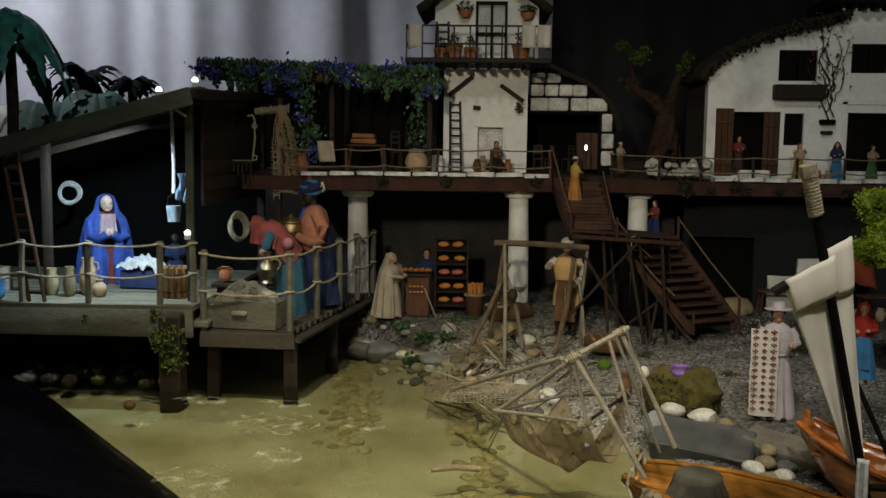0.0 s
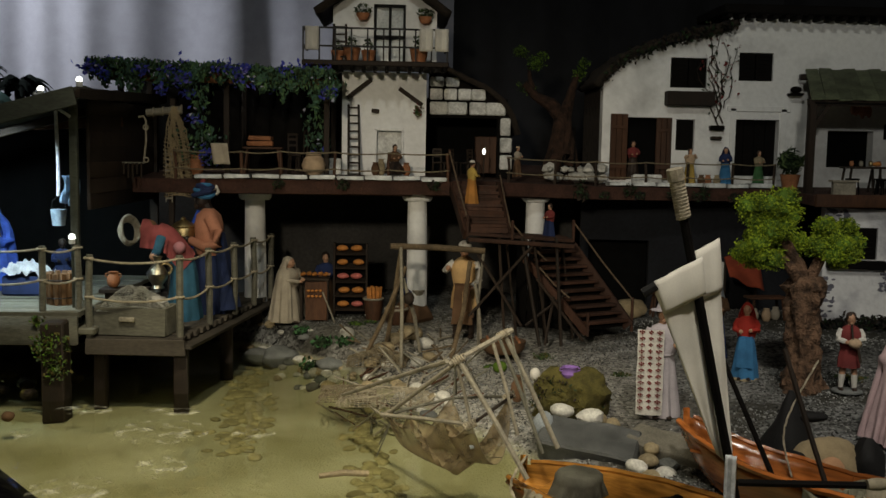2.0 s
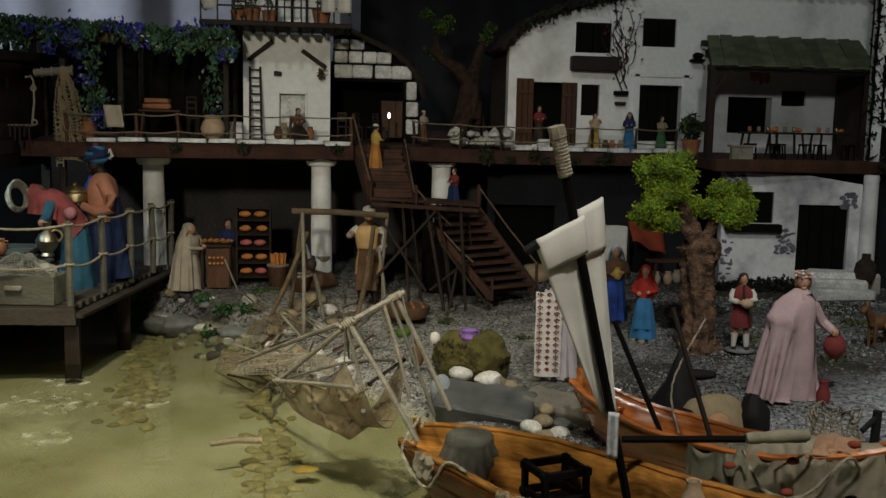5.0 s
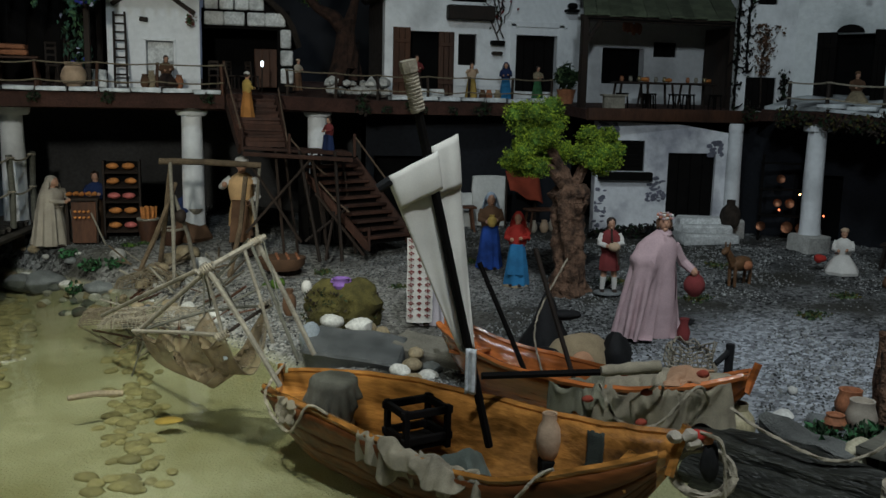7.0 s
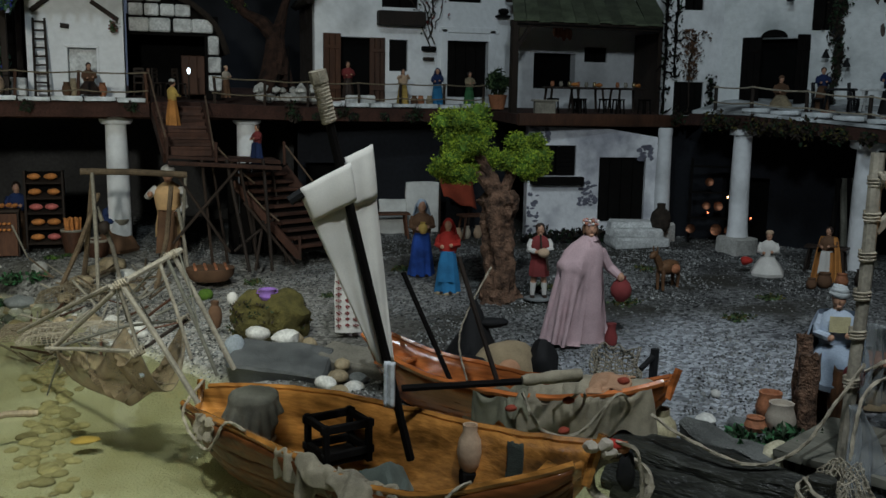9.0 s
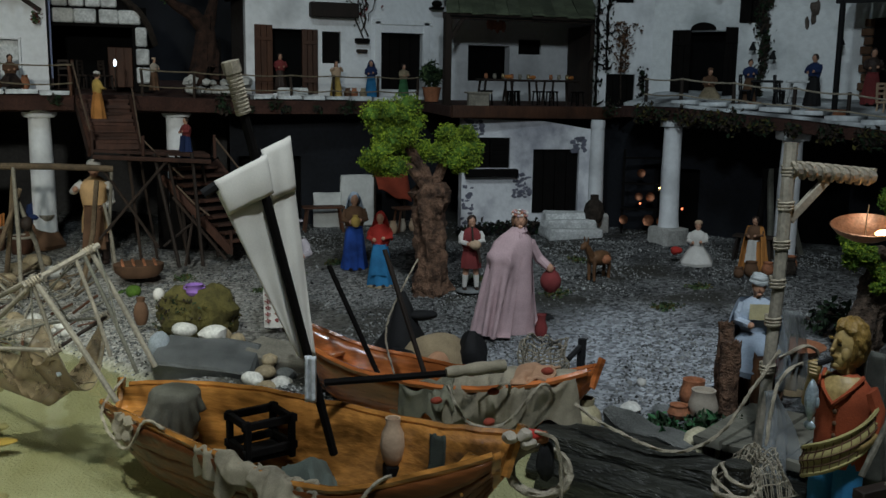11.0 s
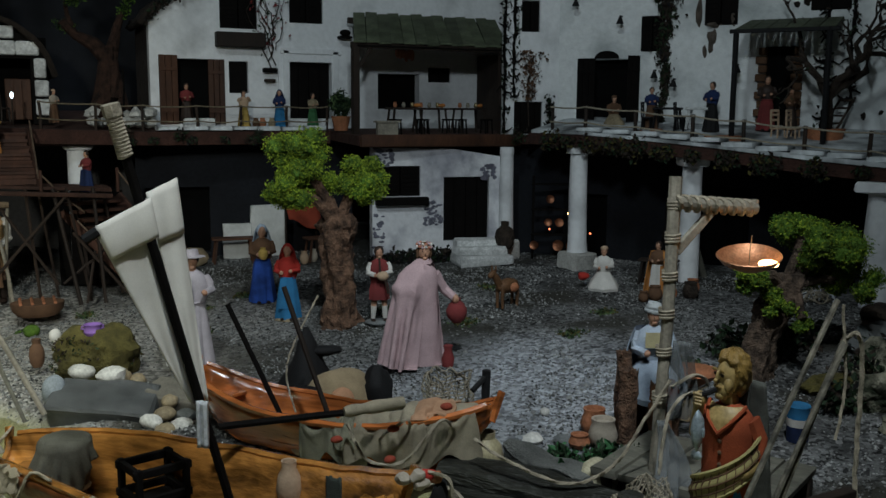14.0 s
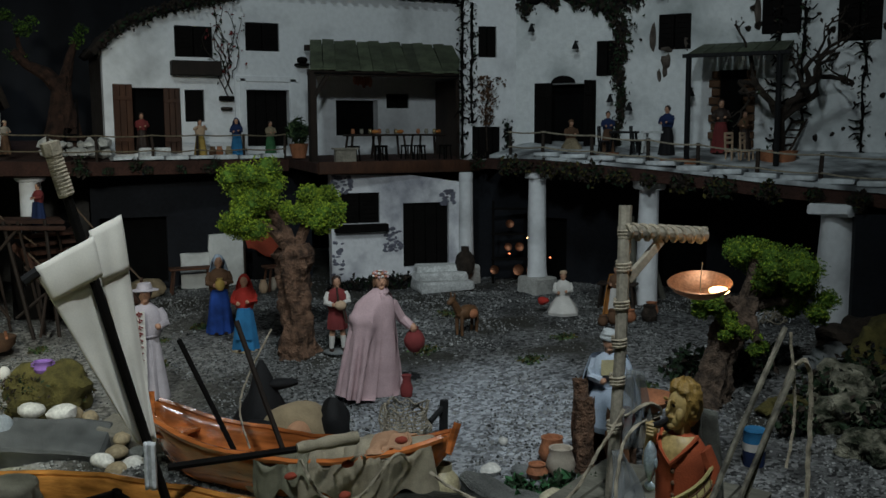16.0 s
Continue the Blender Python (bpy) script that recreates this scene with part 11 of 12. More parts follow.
for k in range(9):
    for s in (0, 1):
        bm = B()
        plate(bm, p0, ex, ey, 0.472 + 0.074 * s - (0.006 if k % 2 else 0), 0.49 + 0.074 * s, -0.014, -0.001, 0.41 + 0.019 * k, 0.426 + 0.019 * k, 0.0015)
        part("brick", bm, BROWN, nic)
# Black sheet for the niche's inner shade.
part("niche_lining", plate(B(), p0, ex, ey, 0.488, 0.548, -0.006, -0.002, 0.41, 0.58, 0), DARK, nic)
for a, z in ((0.16, 0.645), (0.05, 0.69), (0.245, 0.52), (0.29, 0.5), (0.43, 0.53)):
    bm = B()
    c = on(p0, ex, ey, a, -0.01, z)
    tube(bm, [c + Vector((0, 0, 0.012)), c + ey * -0.018 + Vector((0, 0, 0.012))], 0.0018, 5)
    lathe(bm, [(0.009, -0.006), (0.004, 0.006), (0.002, 0.012)], 10, c=c - ey * 0.018)
    solid("wall_lantern", bm, BLACK, "small black lantern on a wall bracket", "lantern", "wall lanterns")
for k, (a, d) in enumerate(((0.3, 0.1), (0.37, 0.09))):
    q = on(p0, ex, ey, a, -d, 0.4)
    table("table", tuple(q), 0.06, 0.035, 0.045, (IRON, SNOWTILE)[k], ("dark iron table on the terrace", "white stone table on the terrace")[k], -54)
    stool(tuple(on(p0, ex, ey, a - 0.04, -d - 0.02, 0.395)), 0.03, IRON, 40, True, "black iron chair on the terrace")
for k, (a, d, r, h) in enumerate(((0.42, 0.18, 0.02, 0.03), (0.455, 0.19, 0.032, 0.032), (0.25, 0.16, 0.012, 0.02), (0.3, 0.19, 0.015, 0.024))):
    q = on(p0, ex, ey, a, -d, 0.378 - 0.02 * (a > 0.4))
    vase("pot", tuple(q), h, r, TERRA, "terracotta pot on the eastern terrace", "pot", "east terrace pots", 0, 0.9, 1.0)
for k, a in enumerate((0.54, 0.57)):
    q = on(p0, ex, ey, a, -0.13, 0.37)
    stool(tuple(q), 0.035, TERRA_P, 20 * k, True, "little tan chair on the terrace")
ladder("ladder", tuple(on(p0, ex, ey, 0.62, -0.1, 0.375)), tuple(on(p0, ex, ey, 0.66, -0.02, 0.47)), 0.03, 6, WOOD_D, "dark little ladder leaning on the wall", axis=tuple(ex))
for k in range(13):
    t_ = k / 12
    x, y, z = float(np.interp(t_, [0, 0.3, 0.6, 1], [1.445, 1.5, 1.6, 1.78])), float(np.interp(t_, [0, 0.3, 0.6, 1], [1.7, 1.5, 1.29, 0.93])), float(np.interp(t_, [0, 0.3, 0.6, 1], [0.384, 0.376, 0.356, 0.333]))
    e = base("edge_moss", (x + R.uniform(-0.01, 0.01), y, z), "dark moss and ivy hanging over the terrace edge", "moss", "edge moss")
    s = R.uniform(0.016, 0.042)
    quads("leaves", clump((-0.012, -0.006, -0.012), (s, s, s * 0.75), 320, k + 70, 0.2), 0.0055, [LEAF_D, BARK_D, MOSS, BARK_D, BARK_D], e)
for x, y, z, s in ((-0.12, 1.935, 0.385, 0.014), (0.02, 1.945, 0.386, 0.014), (0.22, 1.955, 0.386, 0.015), (0.68, 2.045, 0.378, 0.018), (0.86, 2.05, 0.378, 0.016), (0.56, 2.03, 0.38, 0.02), (1.42, 1.82, 0.38, 0.025)):
    e = base("edge_moss", (x, y, z), "dark moss hanging over the terrace edge", "moss", "edge moss")
    quads("leaves", clump((0, 0, 0), (s, s * 0.7, s), 90, int(x * 100) + 30, 0.2), 0.005, [LEAF_D, BARK_D], e)
for k in range(7):
    x = 0.56 + 0.072 * k
    y = float(np.interp(x, [0.37, 0.62, 1.04], [1.985, 2.045, 2.065]))
    e = base("edge_moss", (x + R.uniform(-0.02, 0.02), y, 0.366), "ragged dark growth under the terrace edge", "moss", "edge moss")
    s = R.uniform(0.01, 0.02)
    quads("leaves", clump((0, 0, 0), (s * 1.3, s * 0.5, s * 0.7), 70, k + 170, 0.2), 0.006, [BARK_D, BLACK, LEAF_D, BARK_D], e, hang=True)
tt = base("tree_tub", (1.835, 1.29, 0.366), "wide terracotta tub at the gnarled tree's foot", "tub")
bm = B()
lathe(bm, [(0.03, 0), (0.038, 0.035), (0.04, 0.04), (0.035, 0.04), (0.033, 0.03)], 18)
part("tub", bm, TERRA, tt)
part("soil", lathe_soil(0.034, 0.034), BARK_D, tt)
# dark growth hanging from the wall tops of the corner house
for a, z, s, n in ((0.03, 0.745, 0.03, 260), (0.1, 0.755, 0.026, 200), (0.16, 0.75, 0.03, 240), (0.21, 0.745, 0.034, 300), (0.25, 0.72, 0.036, 360), (0.262, 0.67, 0.024, 260), (0.264, 0.62, 0.02, 220), (0.264, 0.57, 0.018, 200), (0.265, 0.52, 0.016, 160), (0.3, 0.75, 0.03, 240), (0.36, 0.765, 0.028, 180), (0.46, 0.775, 0.03, 180)):
    p = on(*FR_S, a, -0.006, z)
    e = base("wall_growth", tuple(p), "blackish dry growth hanging down the wall", "climbing plant", "wall growth")
    quads("leaves", clump((0, 0, 0), (s, s * 0.5, s), n, int(a * 1000), 0.1), 0.006, [BLACK, BARK_D, BARK_D, LEAF_D], e, hang=True, seed=int(a * 999))
# dark undergrowth at the foot of the walls
for k in range(16):
    t_ = k / 15
    x, y = 1.08 + 0.2 * t_ + R.uniform(-0.01, 0.01), 1.885 - 0.03 * t_ + R.uniform(-0.012, 0.006)
    e = base("dark_undergrowth", (x, y, land(x, y)), "blackish dry undergrowth at the wall's foot", "undergrowth", "undergrowth")
    s = R.uniform(0.014, 0.03)
    quads("leaves", clump((0, 0, s * 0.4), (s * 1.2, s * 0.6, s), 160, k + 270, 0.1), 0.006, [BARK_D, BLACK, BLACK, LEAF_D], e)
for x, y, s in ((1.4, 0.78, 0.05), (1.36, 0.68, 0.035), (1.46, 0.7, 0.05), (1.52, 0.8, 0.05), (1.3, 0.74, 0.03), (1.33, 0.98, 0.04), (1.42, 0.95, 0.05)):
    e = base("dark_undergrowth", (x, y, land(x, y) + 0.012), "dark mossy undergrowth among the boulders", "undergrowth", "undergrowth")
    quads("leaves", clump((0, 0, s * 0.3), (s * 1.2, s, s * 0.8), 320, int(x * 100) + int(y * 100), 0.1), 0.007, [BLACK, LEAF_D, BARK_D, LEAF_D], e)

# ---- yard before the arcade ----
st = base("stone_steps", (1.31, 1.8, 0.0), "three rough whitewashed steps before the dark door", "steps", yaw=-8)
for k in range(3):
    z = land(1.31, 1.8)
    bm = box(B(), (0, -0.02 + 0.02 * k, z + 0.01 + 0.016 * k), (0.13 - 0.012 * k, 0.08 - 0.02 * k, 0.022), (0, 0, 0), 0.004, 0.002)
    part("step", bm, SNOWTILE, st)
vase("oil_jar", G(1.372, 1.79, 0.03), 0.065, 0.024, BARK_D, "dark bulbous oil jar beside the steps", "jar", "", 0, 0.4, 0.4)
# Added pale panels paint the lit lower part of the dark wall behind.
for x, y, w, z0, z1, yaw, lb in ((0.82, 2.125, 0.068, 0.0, 0.085, -6, "small pale panel for the lit wall under the house"), (0.893, 2.11, 0.084, 0.0, 0.125, -8, "low pale panel for the lit wall beside the red awning")):
    bm = box(B(), (0, 0, (z0 + z1) / 2), (w, 0.014, z1 - z0), (0, 0, 0), 0.002)
    bmesh.ops.subdivide_edges(bm, edges=bm.edges, cuts=3, use_grid_fill=True)
    for v in bm.verts:
        v.co += 0.003 * noise.noise_vector(v.co * 40)
    solid("plaster_screen", bm, PLASTER_D, lb, "screen", "plaster screens", at=G(x, y), yaw=yaw)
rt = base("red_awning", G(0.965, 2.06), "red cloth awning on a small stall", "stall")
bm = B()
sheet(bm, 8, 8, lambda u, v: (-0.042 + 0.084 * u, -0.03 + 0.045 * v, 0.14 - 0.07 * (1 - v) * (0.6 + 0.5 * u) + 0.004 * math.sin(u * 9)))
thick(part("awning", bm, cloth("rust_red_cloth", (0.26, 0.045, 0.02)), rt), 0.002)
for x in (-0.038, 0.038):
    part("pole", tube(B(), [(x, 0.015, 0), (x, 0.015, 0.138)], 0.003, 6), WOOD_D, rt)
table("workbench", G(0.99, 1.98), 0.09, 0.04, 0.055, WOOD_B, "brown trestle bench under the house", 5, group="yard tables")
for k in range(5):
    vase("pot", G(0.94 + 0.025 * k, 1.97 + 0.01 * (k % 2)), 0.03, 0.011, (TERRA_P, GREYC)[k % 2], "dim clay pot under the house", "pot", "yard pots", 0, 0.6, 0.65)
table("workbench", G(0.8, 2.08), 0.1, 0.04, 0.06, WOOD_B, "dim brown bench under the white house", -5, group="yard tables")
bm = B()
rock(bm, (0, 0, 0.02), (0.05, 0.03, 0.025), 4, 2, 0.3)
solid("straw_heap", bm, BURLAP_T, "dim tan straw heap under the house", "straw", at=G(0.7, 2.08))
COPPER_D = mat("tarnished_copper", (0.3, 0.13, 0.07), 0.45, 0.9, scale=60, fine=300, dark=0.5)
# coppersmith's stall behind the slender columns
cs = base("copper_rack", (1.5, 1.78, land(1.5, 1.78)), "dark rack hung with copper pans", "rack", yaw=-30)
for x in (-0.05, 0.05):
    part("post", beam(B(), (x, 0, 0), (x, 0, 0.2), 0.006, 0.006), BLACKWOOD, cs)
for z in (0.06, 0.12, 0.18):
    part("shelf", box(B(), (0, 0, z), (0.11, 0.02, 0.004)), BLACKWOOD, cs)
for k in (0, 2, 3, 5, 6, 9):
    x, z = -0.045 + 0.03 * (k % 4) + R.uniform(-0.004, 0.004), 0.035 + 0.055 * (k // 4)
    r = R.uniform(0.008, 0.013)
    bm = B()
    m_ = pose(x, -0.014, z, 80, 0, R.uniform(-20, 20))
    lathe(bm, [(r * 0.7, 0), (r, 0.003), (r * 1.05, 0.005), (r * 0.9, 0.004)], 14, m=m_)
    part("pan", bm, COPPER_D, cs, "polished copper pan")
for k, (x, y, z, m) in enumerate(((1.463, 1.74, 0.165, EMBER), (1.51, 1.735, 0.2, WARM), (1.55, 1.7, 0.155, EMBER), (1.515, 1.705, 0.105, WARM))):
    e = base("glow_bulb", (x, y, z), "tiny glowing bulb at the coppersmith's stall", "bulb", "glow bulbs")
    bm = B()
    ball(bm, (0, 0, 0), 0.0022, (1, 1, 1), 8, 6)
    part("globe", bm, m, e)
    part("socket", tube(B(), [(0, 0, -0.008), (0, 0, -0.002)], 0.002, 6), BLACK, e)
point("stall_glow", (1.515, 1.71, 0.16), 0.006, (1.0, 0.45, 0.2))
for k in range(4):
    pole("leaning_plank", (1.6 + 0.025 * k, 1.5 - 0.02 * k, 0.07), (1.63 + 0.012 * k, 1.52, 0.26), 0.007, (BLACKWOOD, WOOD_G)[k % 2], "dark plank leaning behind the columns", "plank", "leaning planks")
table("workbench", G(1.53, 1.42), 0.08, 0.035, 0.05, WOOD_D, "dark bench between the columns", -50, group="yard tables")
for k, (x, y, r) in enumerate(((1.43, 1.3, 0.014), (1.46, 1.29, 0.012), (1.49, 1.27, 0.016), (1.41, 1.31, 0.01), (1.52, 1.3, 0.014))):
    vase("pot", G(x, y), r * 2, r, (BROWN, TERRA, BARK_D)[k % 3], "dark pot on the yard ground", "pot", "yard pots", 0, 0.7, 0.8)
bm = B()
sheet(bm, 8, 8, lambda u, v: (1.365 + 0.02 * (u - 0.5), 1.425 + 0.01 * u, 0.115 - 0.01 * v))
solid("red_cloth_bundle", rock(B(), (0, 0, 0.006), (0.012, 0.01, 0.008), 2, 2, 0.3), RED, "small red bundle beside the seated woman", "bundle", at=G(1.36, 1.44, 0.02))
bm.free()

# ---- yard clutter near the boats ----
bc = base("black_cone", G(0.69, 1.14), "black pointed cloth cone lying among the gear", "cloth cone")
bm = B()
lathe(bm, [(0.045, 0), (0.04, 0.02), (0.022, 0.055), (0.012, 0.085), (0.003, 0.105)], 16, wob=lambda a, z: 1 + 0.15 * math.sin(3 * a + z * 40))
part("cone", bm, BLACK, bc)
part("flap", rock(B(), (0.028, -0.01, 0.07), (0.02, 0.012, 0.008), 2, 2, 0.3), BLACK, bc)
solid("sack", rock(B(), (0, 0, 0.018), (0.05, 0.036, 0.034), 14, 3, 0.15), BURLAP_T, "tan sack leaning among black cloths", "sack", at=G(0.728, 1.1))
solid("clay_gourd", rock(B(), (0, 0, 0.018), (0.018, 0.016, 0.021), 15, 3, 0.06), cloth("peach_clay", (0.55, 0.3, 0.17)), "smooth peach clay gourd before the sack", "gourd", at=G(0.715, 1.06))
solid("black_cloth", rock(B(), (0, 0, 0.012), (0.035, 0.03, 0.024), 16, 3, 0.35), BLACK, "black crumpled cloth beside the sack", "cloth", "black cloths", at=G(0.67, 1.09))
solid("black_cloth", rock(B(), (0, 0, 0.016), (0.024, 0.022, 0.036), 17, 3, 0.35), BLACK, "black crumpled cloth beside the sack", "cloth", "black cloths", at=G(0.775, 1.08))
nb = base("net_basket", G(0.85, 1.005), "pale openwork wicker creel on the grit", "creel", yaw=-20, rx=14, scale=0.78)
bm = B()


def creel(a, t):
    k = 1 + 0.3 * noise.noise(Vector((math.cos(a) * 2, math.sin(a) * 2, t * 2)))
    return Vector((0.042 * k * math.cos(a) * (0.72 + 0.28 * math.sin(t * 2.2 + 0.4)), 0.03 * k * math.sin(a) * (0.72 + 0.28 * math.sin(t * 2.2 + 0.4)), 0.002 + 0.07 * t * k))


for k in range(22):
    a = 2 * math.pi * k / 22
    part("withy", tube(B(), [creel(a + 0.1 * math.sin(7 * t + k), t) for t in [i / 8 for i in range(9)]], 0.0012, 4), ROPE, nb)
for q in range(10):
    part("withy", tube(B(), [creel(2 * math.pi * i / 30, 0.02 + q / 9.3 + 0.012 * math.sin(i * 1.3 + q)) for i in range(31)], 0.0013, 4), ROPE, nb)
bm.free()
pg_ = base("mooring_post", G(0.905, 1.0), "short black forked mooring post", "post")
part("upright", tube(B(), [(0, 0, -0.01), (0.002, 0, 0.05)], 0.006, 8), BLACK, pg_)
part("arm", tube(B(), [(0.002, 0, 0.042), (-0.025, -0.01, 0.026)], 0.004, 7), BLACK, pg_)
for k, (x, y, s, m) in enumerate(((0.72, 0.98, 0.02, STONE_G), (0.76, 0.98, 0.018, STONE_W), (0.8, 0.95, 0.016, STONE_G), (0.69, 1.02, 0.018, STONE_W), (0.66, 1.06, 0.015, STONE_G), (0.9, 0.86, 0.014, STONE_W), (0.93, 0.83, 0.016, STONE_G), (0.96, 0.93, 0.01, STONE_W), (0.87, 0.85, 0.012, STONE_W))):
    stone(x, y, s, m, "smooth pale pebble by the boats" if m is STONE_W else "smooth grey cobble by the boats")
vase("pear_jar", (0.812, 0.82, 0.012), 0.05, 0.021, mat("cream_glaze", (0.5, 0.44, 0.27), 0.5, scale=60), "cream pear-shaped jar at the red boat's stern", "jar", "", 0, 0.5, 0.5)

# ---- landing stage with log edge ----
lg = base("shore_log", (0, 0, 0), "heavy wet dark log edging the water", "log")


def rough_log(pts, r, seed, n=18, m=44):
    P = [Vector(p) for p in pts]
    loops = []
    for i in range(m + 1):
        t = i / m * (len(P) - 1)
        k = min(int(t), len(P) - 2)
        c = P[k].lerp(P[k + 1], t - k)
        d = (P[k + 1] - P[k]).normalized()
        a = d.cross(Vector((0, 0, 1))).normalized()
        b = a.cross(d)
        loops.append([c + (math.cos(q) * a * 1.1 + math.sin(q) * b) * r * (1 + 0.22 * noise.noise(Vector((math.cos(q) * 1.6, math.sin(q) * 1.6, t * 1.2 + seed))) + 0.14 * noise.noise(Vector((math.cos(q) * 5, math.sin(q) * 5, t * 2.5 + seed)))) for q in [2 * math.pi * j / n for j in range(n)]])
    return loops


for pts, r, sd in (([(0.755, 0.815, 0.016), (0.82, 0.735, 0.02), (0.872, 0.655, 0.018), (0.935, 0.54, 0.016)], 0.025, 1), ([(0.74, 0.8, -0.002), (0.8, 0.71, 0.0), (0.855, 0.63, -0.002), (0.905, 0.53, -0.004)], 0.02, 4), ([(0.735, 0.775, -0.018), (0.79, 0.69, -0.016), (0.84, 0.61, -0.018), (0.885, 0.52, -0.02)], 0.017, 8)):
    bm = B()
    rings(bm, rough_log(pts, r, sd))
    part("log", bm, LOGWET, lg)
dk = base("landing_stage", (0.985, 0.64, 0.05), "small grey plank landing stage", "jetty", yaw=-62)
for k in range(6):
    part("plank", box(B(), (-0.083 + 0.033 * k, 0, 0), (0.031, 0.15, 0.01), (0, 0, R.uniform(-1, 1)), 0.001, 0.001), WOOD_G, dk)
for x in (-0.09, 0.09):
    for y in (-0.06, 0.06):
        part("leg", beam(B(), (x, y, -0.07), (x, y, -0.005), 0.016, 0.016, 0.002), WOOD_D, dk)
bm = B()
box(bm, (0, 0, 0), (0.115, 0.03, 0.026), (0, 0, 0), 0.004)
bmesh.ops.subdivide_edges(bm, edges=bm.edges, cuts=5, use_grid_fill=True)
for v in bm.verts:
    v.co.z *= 1 - 3.5 * v.co.x
    v.co += 0.012 * noise.noise_vector(v.co * 22) + 0.004 * noise.noise_vector(v.co * 70)
ob = solid("stone_block", bm, mat("weathered_grey_rock", (0.15, 0.155, 0.145), 0.75, scale=36, fine=500, dark=0.45, bump=0.8, depth=0.004), "long grey rock slab beside the wet log", "stone")
ob.matrix_world = pose(0.85, 0.742, 0.04, 14, 6, -62)
gl = base("crane_post", (0.922, 0.648, 0.055), "pale bamboo crane post bound with rope, with a wrapped arm", "crane")
T = Vector((0.03, 0.019, 0.315))
part("post", tube(B(), [(0, 0, -0.03), T * 0.5 + Vector((0.004, 0, 0)), T], 0.0066, 9, rough=0.1), WOOD_P, gl)
arm0, arm1 = Vector((0.026, 0.014, 0.288)), Vector((0.135, 0.012, 0.278))
part("arm", tube(B(), [arm0, arm0.lerp(arm1, 0.5), arm1], 0.0068, 9, rough=0.1), WOOD_P, gl)
part("brace", beam(B(), (0.03, 0.014, 0.235), (0.075, 0.014, 0.276), 0.006, 0.01, 0.001), WOOD_P, gl)
part("arm_binding", helix(B(), arm0, arm1, 0.0078, 0.0026, 9), ROPE, gl, "rope wound round the arm")
for z in (0.08, 0.13, 0.17, 0.21, 0.25, 0.285):
    part("post_binding", helix(B(), T * (z / 0.315) + Vector((0.002, 0, -0.004)), T * (z / 0.315) + Vector((0.002, 0, 0.006)), 0.0074, 0.0018, 3), ROPE, gl)
lp = base("copper_lamp", (1.034, 0.64, 0.279), "lit shallow copper dish lamp hanging from the crane arm", "lamp", scale=0.9)
tilt = Matrix.Rotation(radians(13), 4, Vector((0.707, -0.707, 0)))
bm = B()
lathe(bm, [(0.003, -0.011), (0.02, -0.008), (0.032, -0.001), (0.0385, 0.007), (0.0375, 0.008), (0.031, 0.001), (0.019, -0.0055), (0.003, -0.0085)], 32, m=tilt, wob=lambda a, z: 1 + 0.02 * math.sin(3 * a))
part("shade", bm, mat("worn_copper", (0.6, 0.3, 0.16), 0.5, 0.7, scale=50, fine=300, dark=0.6), lp, "shallow worn copper dish")
bm = B()
ball(bm, (0, 0, 0), 0.009, (1.35, 0.8, 0.55), 12, 8)
for v in bm.verts:
    v.co = tilt @ (Matrix.Rotation(radians(-45), 4, "Z") @ v.co + Vector((0.0155, -0.0155, -0.0005)) + Vector((-0.004, -0.004, 0)))
part("bulb", bm, WARM, lp, "glowing warm bulb")
part("cord", tube(B(), [(0.003, 0.003, -0.008), (0.004, 0.004, 0.012), (0.006, 0.004, 0.03)], 0.0007, 6), ROPE_D, lp)
point("copper_lamp_light", (1.044, 0.622, 0.292), 0.03, (1.0, 0.62, 0.3), 0.006)
rope("rope", [(0.935, 0.64, 0.15), (0.955, 0.625, 0.165), (0.975, 0.63, 0.15), (0.94, 0.63, 0.14), (0.915, 0.62, 0.12), (0.9, 0.61, 0.07)], 0.0024, ROPE, "pale rope knotted round the post")
rope("rope", [(0.93, 0.635, 0.16), (0.9, 0.64, 0.115), (0.872, 0.65, 0.07), (0.835, 0.68, 0.045), (0.79, 0.735, 0.06), (0.77, 0.77, 0.075)], 0.0024, ROPE, "pale mooring rope sagging to the boats")
cl = base("rope_coil", (0.835, 0.57, 0.04), "loose pale rope wound on the bollard", "rope coil", "bollard rope")
for k in range(9):
    bm = B()
    a0, rr, tx, ty = R.uniform(0, 6), 0.021 + R.uniform(-0.004, 0.005), R.uniform(-18, 18), R.uniform(-16, 16)
    twine(bm, [pose(R.uniform(-0.001, 0.001), 0, 0.0045 * k - 0.012, tx + 14, ty, 0) @ Vector((rr * math.cos(a0 + a) * (1 + 0.1 * math.sin(3 * a + k)), rr * math.sin(a0 + a), 0.002 * math.sin(2 * a))) for a in [2 * math.pi * i / 22 for i in range(23)]], 0.0019)
    part("turn", bm, ROPE, cl)
rs_c = random.Random(21)
for k in range(26):
    bm = B()
    c0 = Vector((0.852 + rs_c.uniform(-0.012, 0.012), 0.585 + rs_c.uniform(-0.015, 0.02), 0.02 + rs_c.uniform(0, 0.04)))
    ra, rb, ph, tx = rs_c.uniform(0.014, 0.034), rs_c.uniform(0.012, 0.03), rs_c.uniform(0, 6), rs_c.uniform(-50, 50)
    tube(bm, [c0 + pose(0, 0, 0, tx, rs_c.uniform(-3, 3) + 20 * math.sin(k), 0) @ Vector((ra * math.cos(a + ph), rb * math.sin(a + ph), 0.008 * math.sin(3 * a + k))) for a in [0.29 * i for i in range(20)]], 0.0011, 5)
    part("loop", bm, (WHITECORD, ROPE, ROPE)[k % 3], cl)
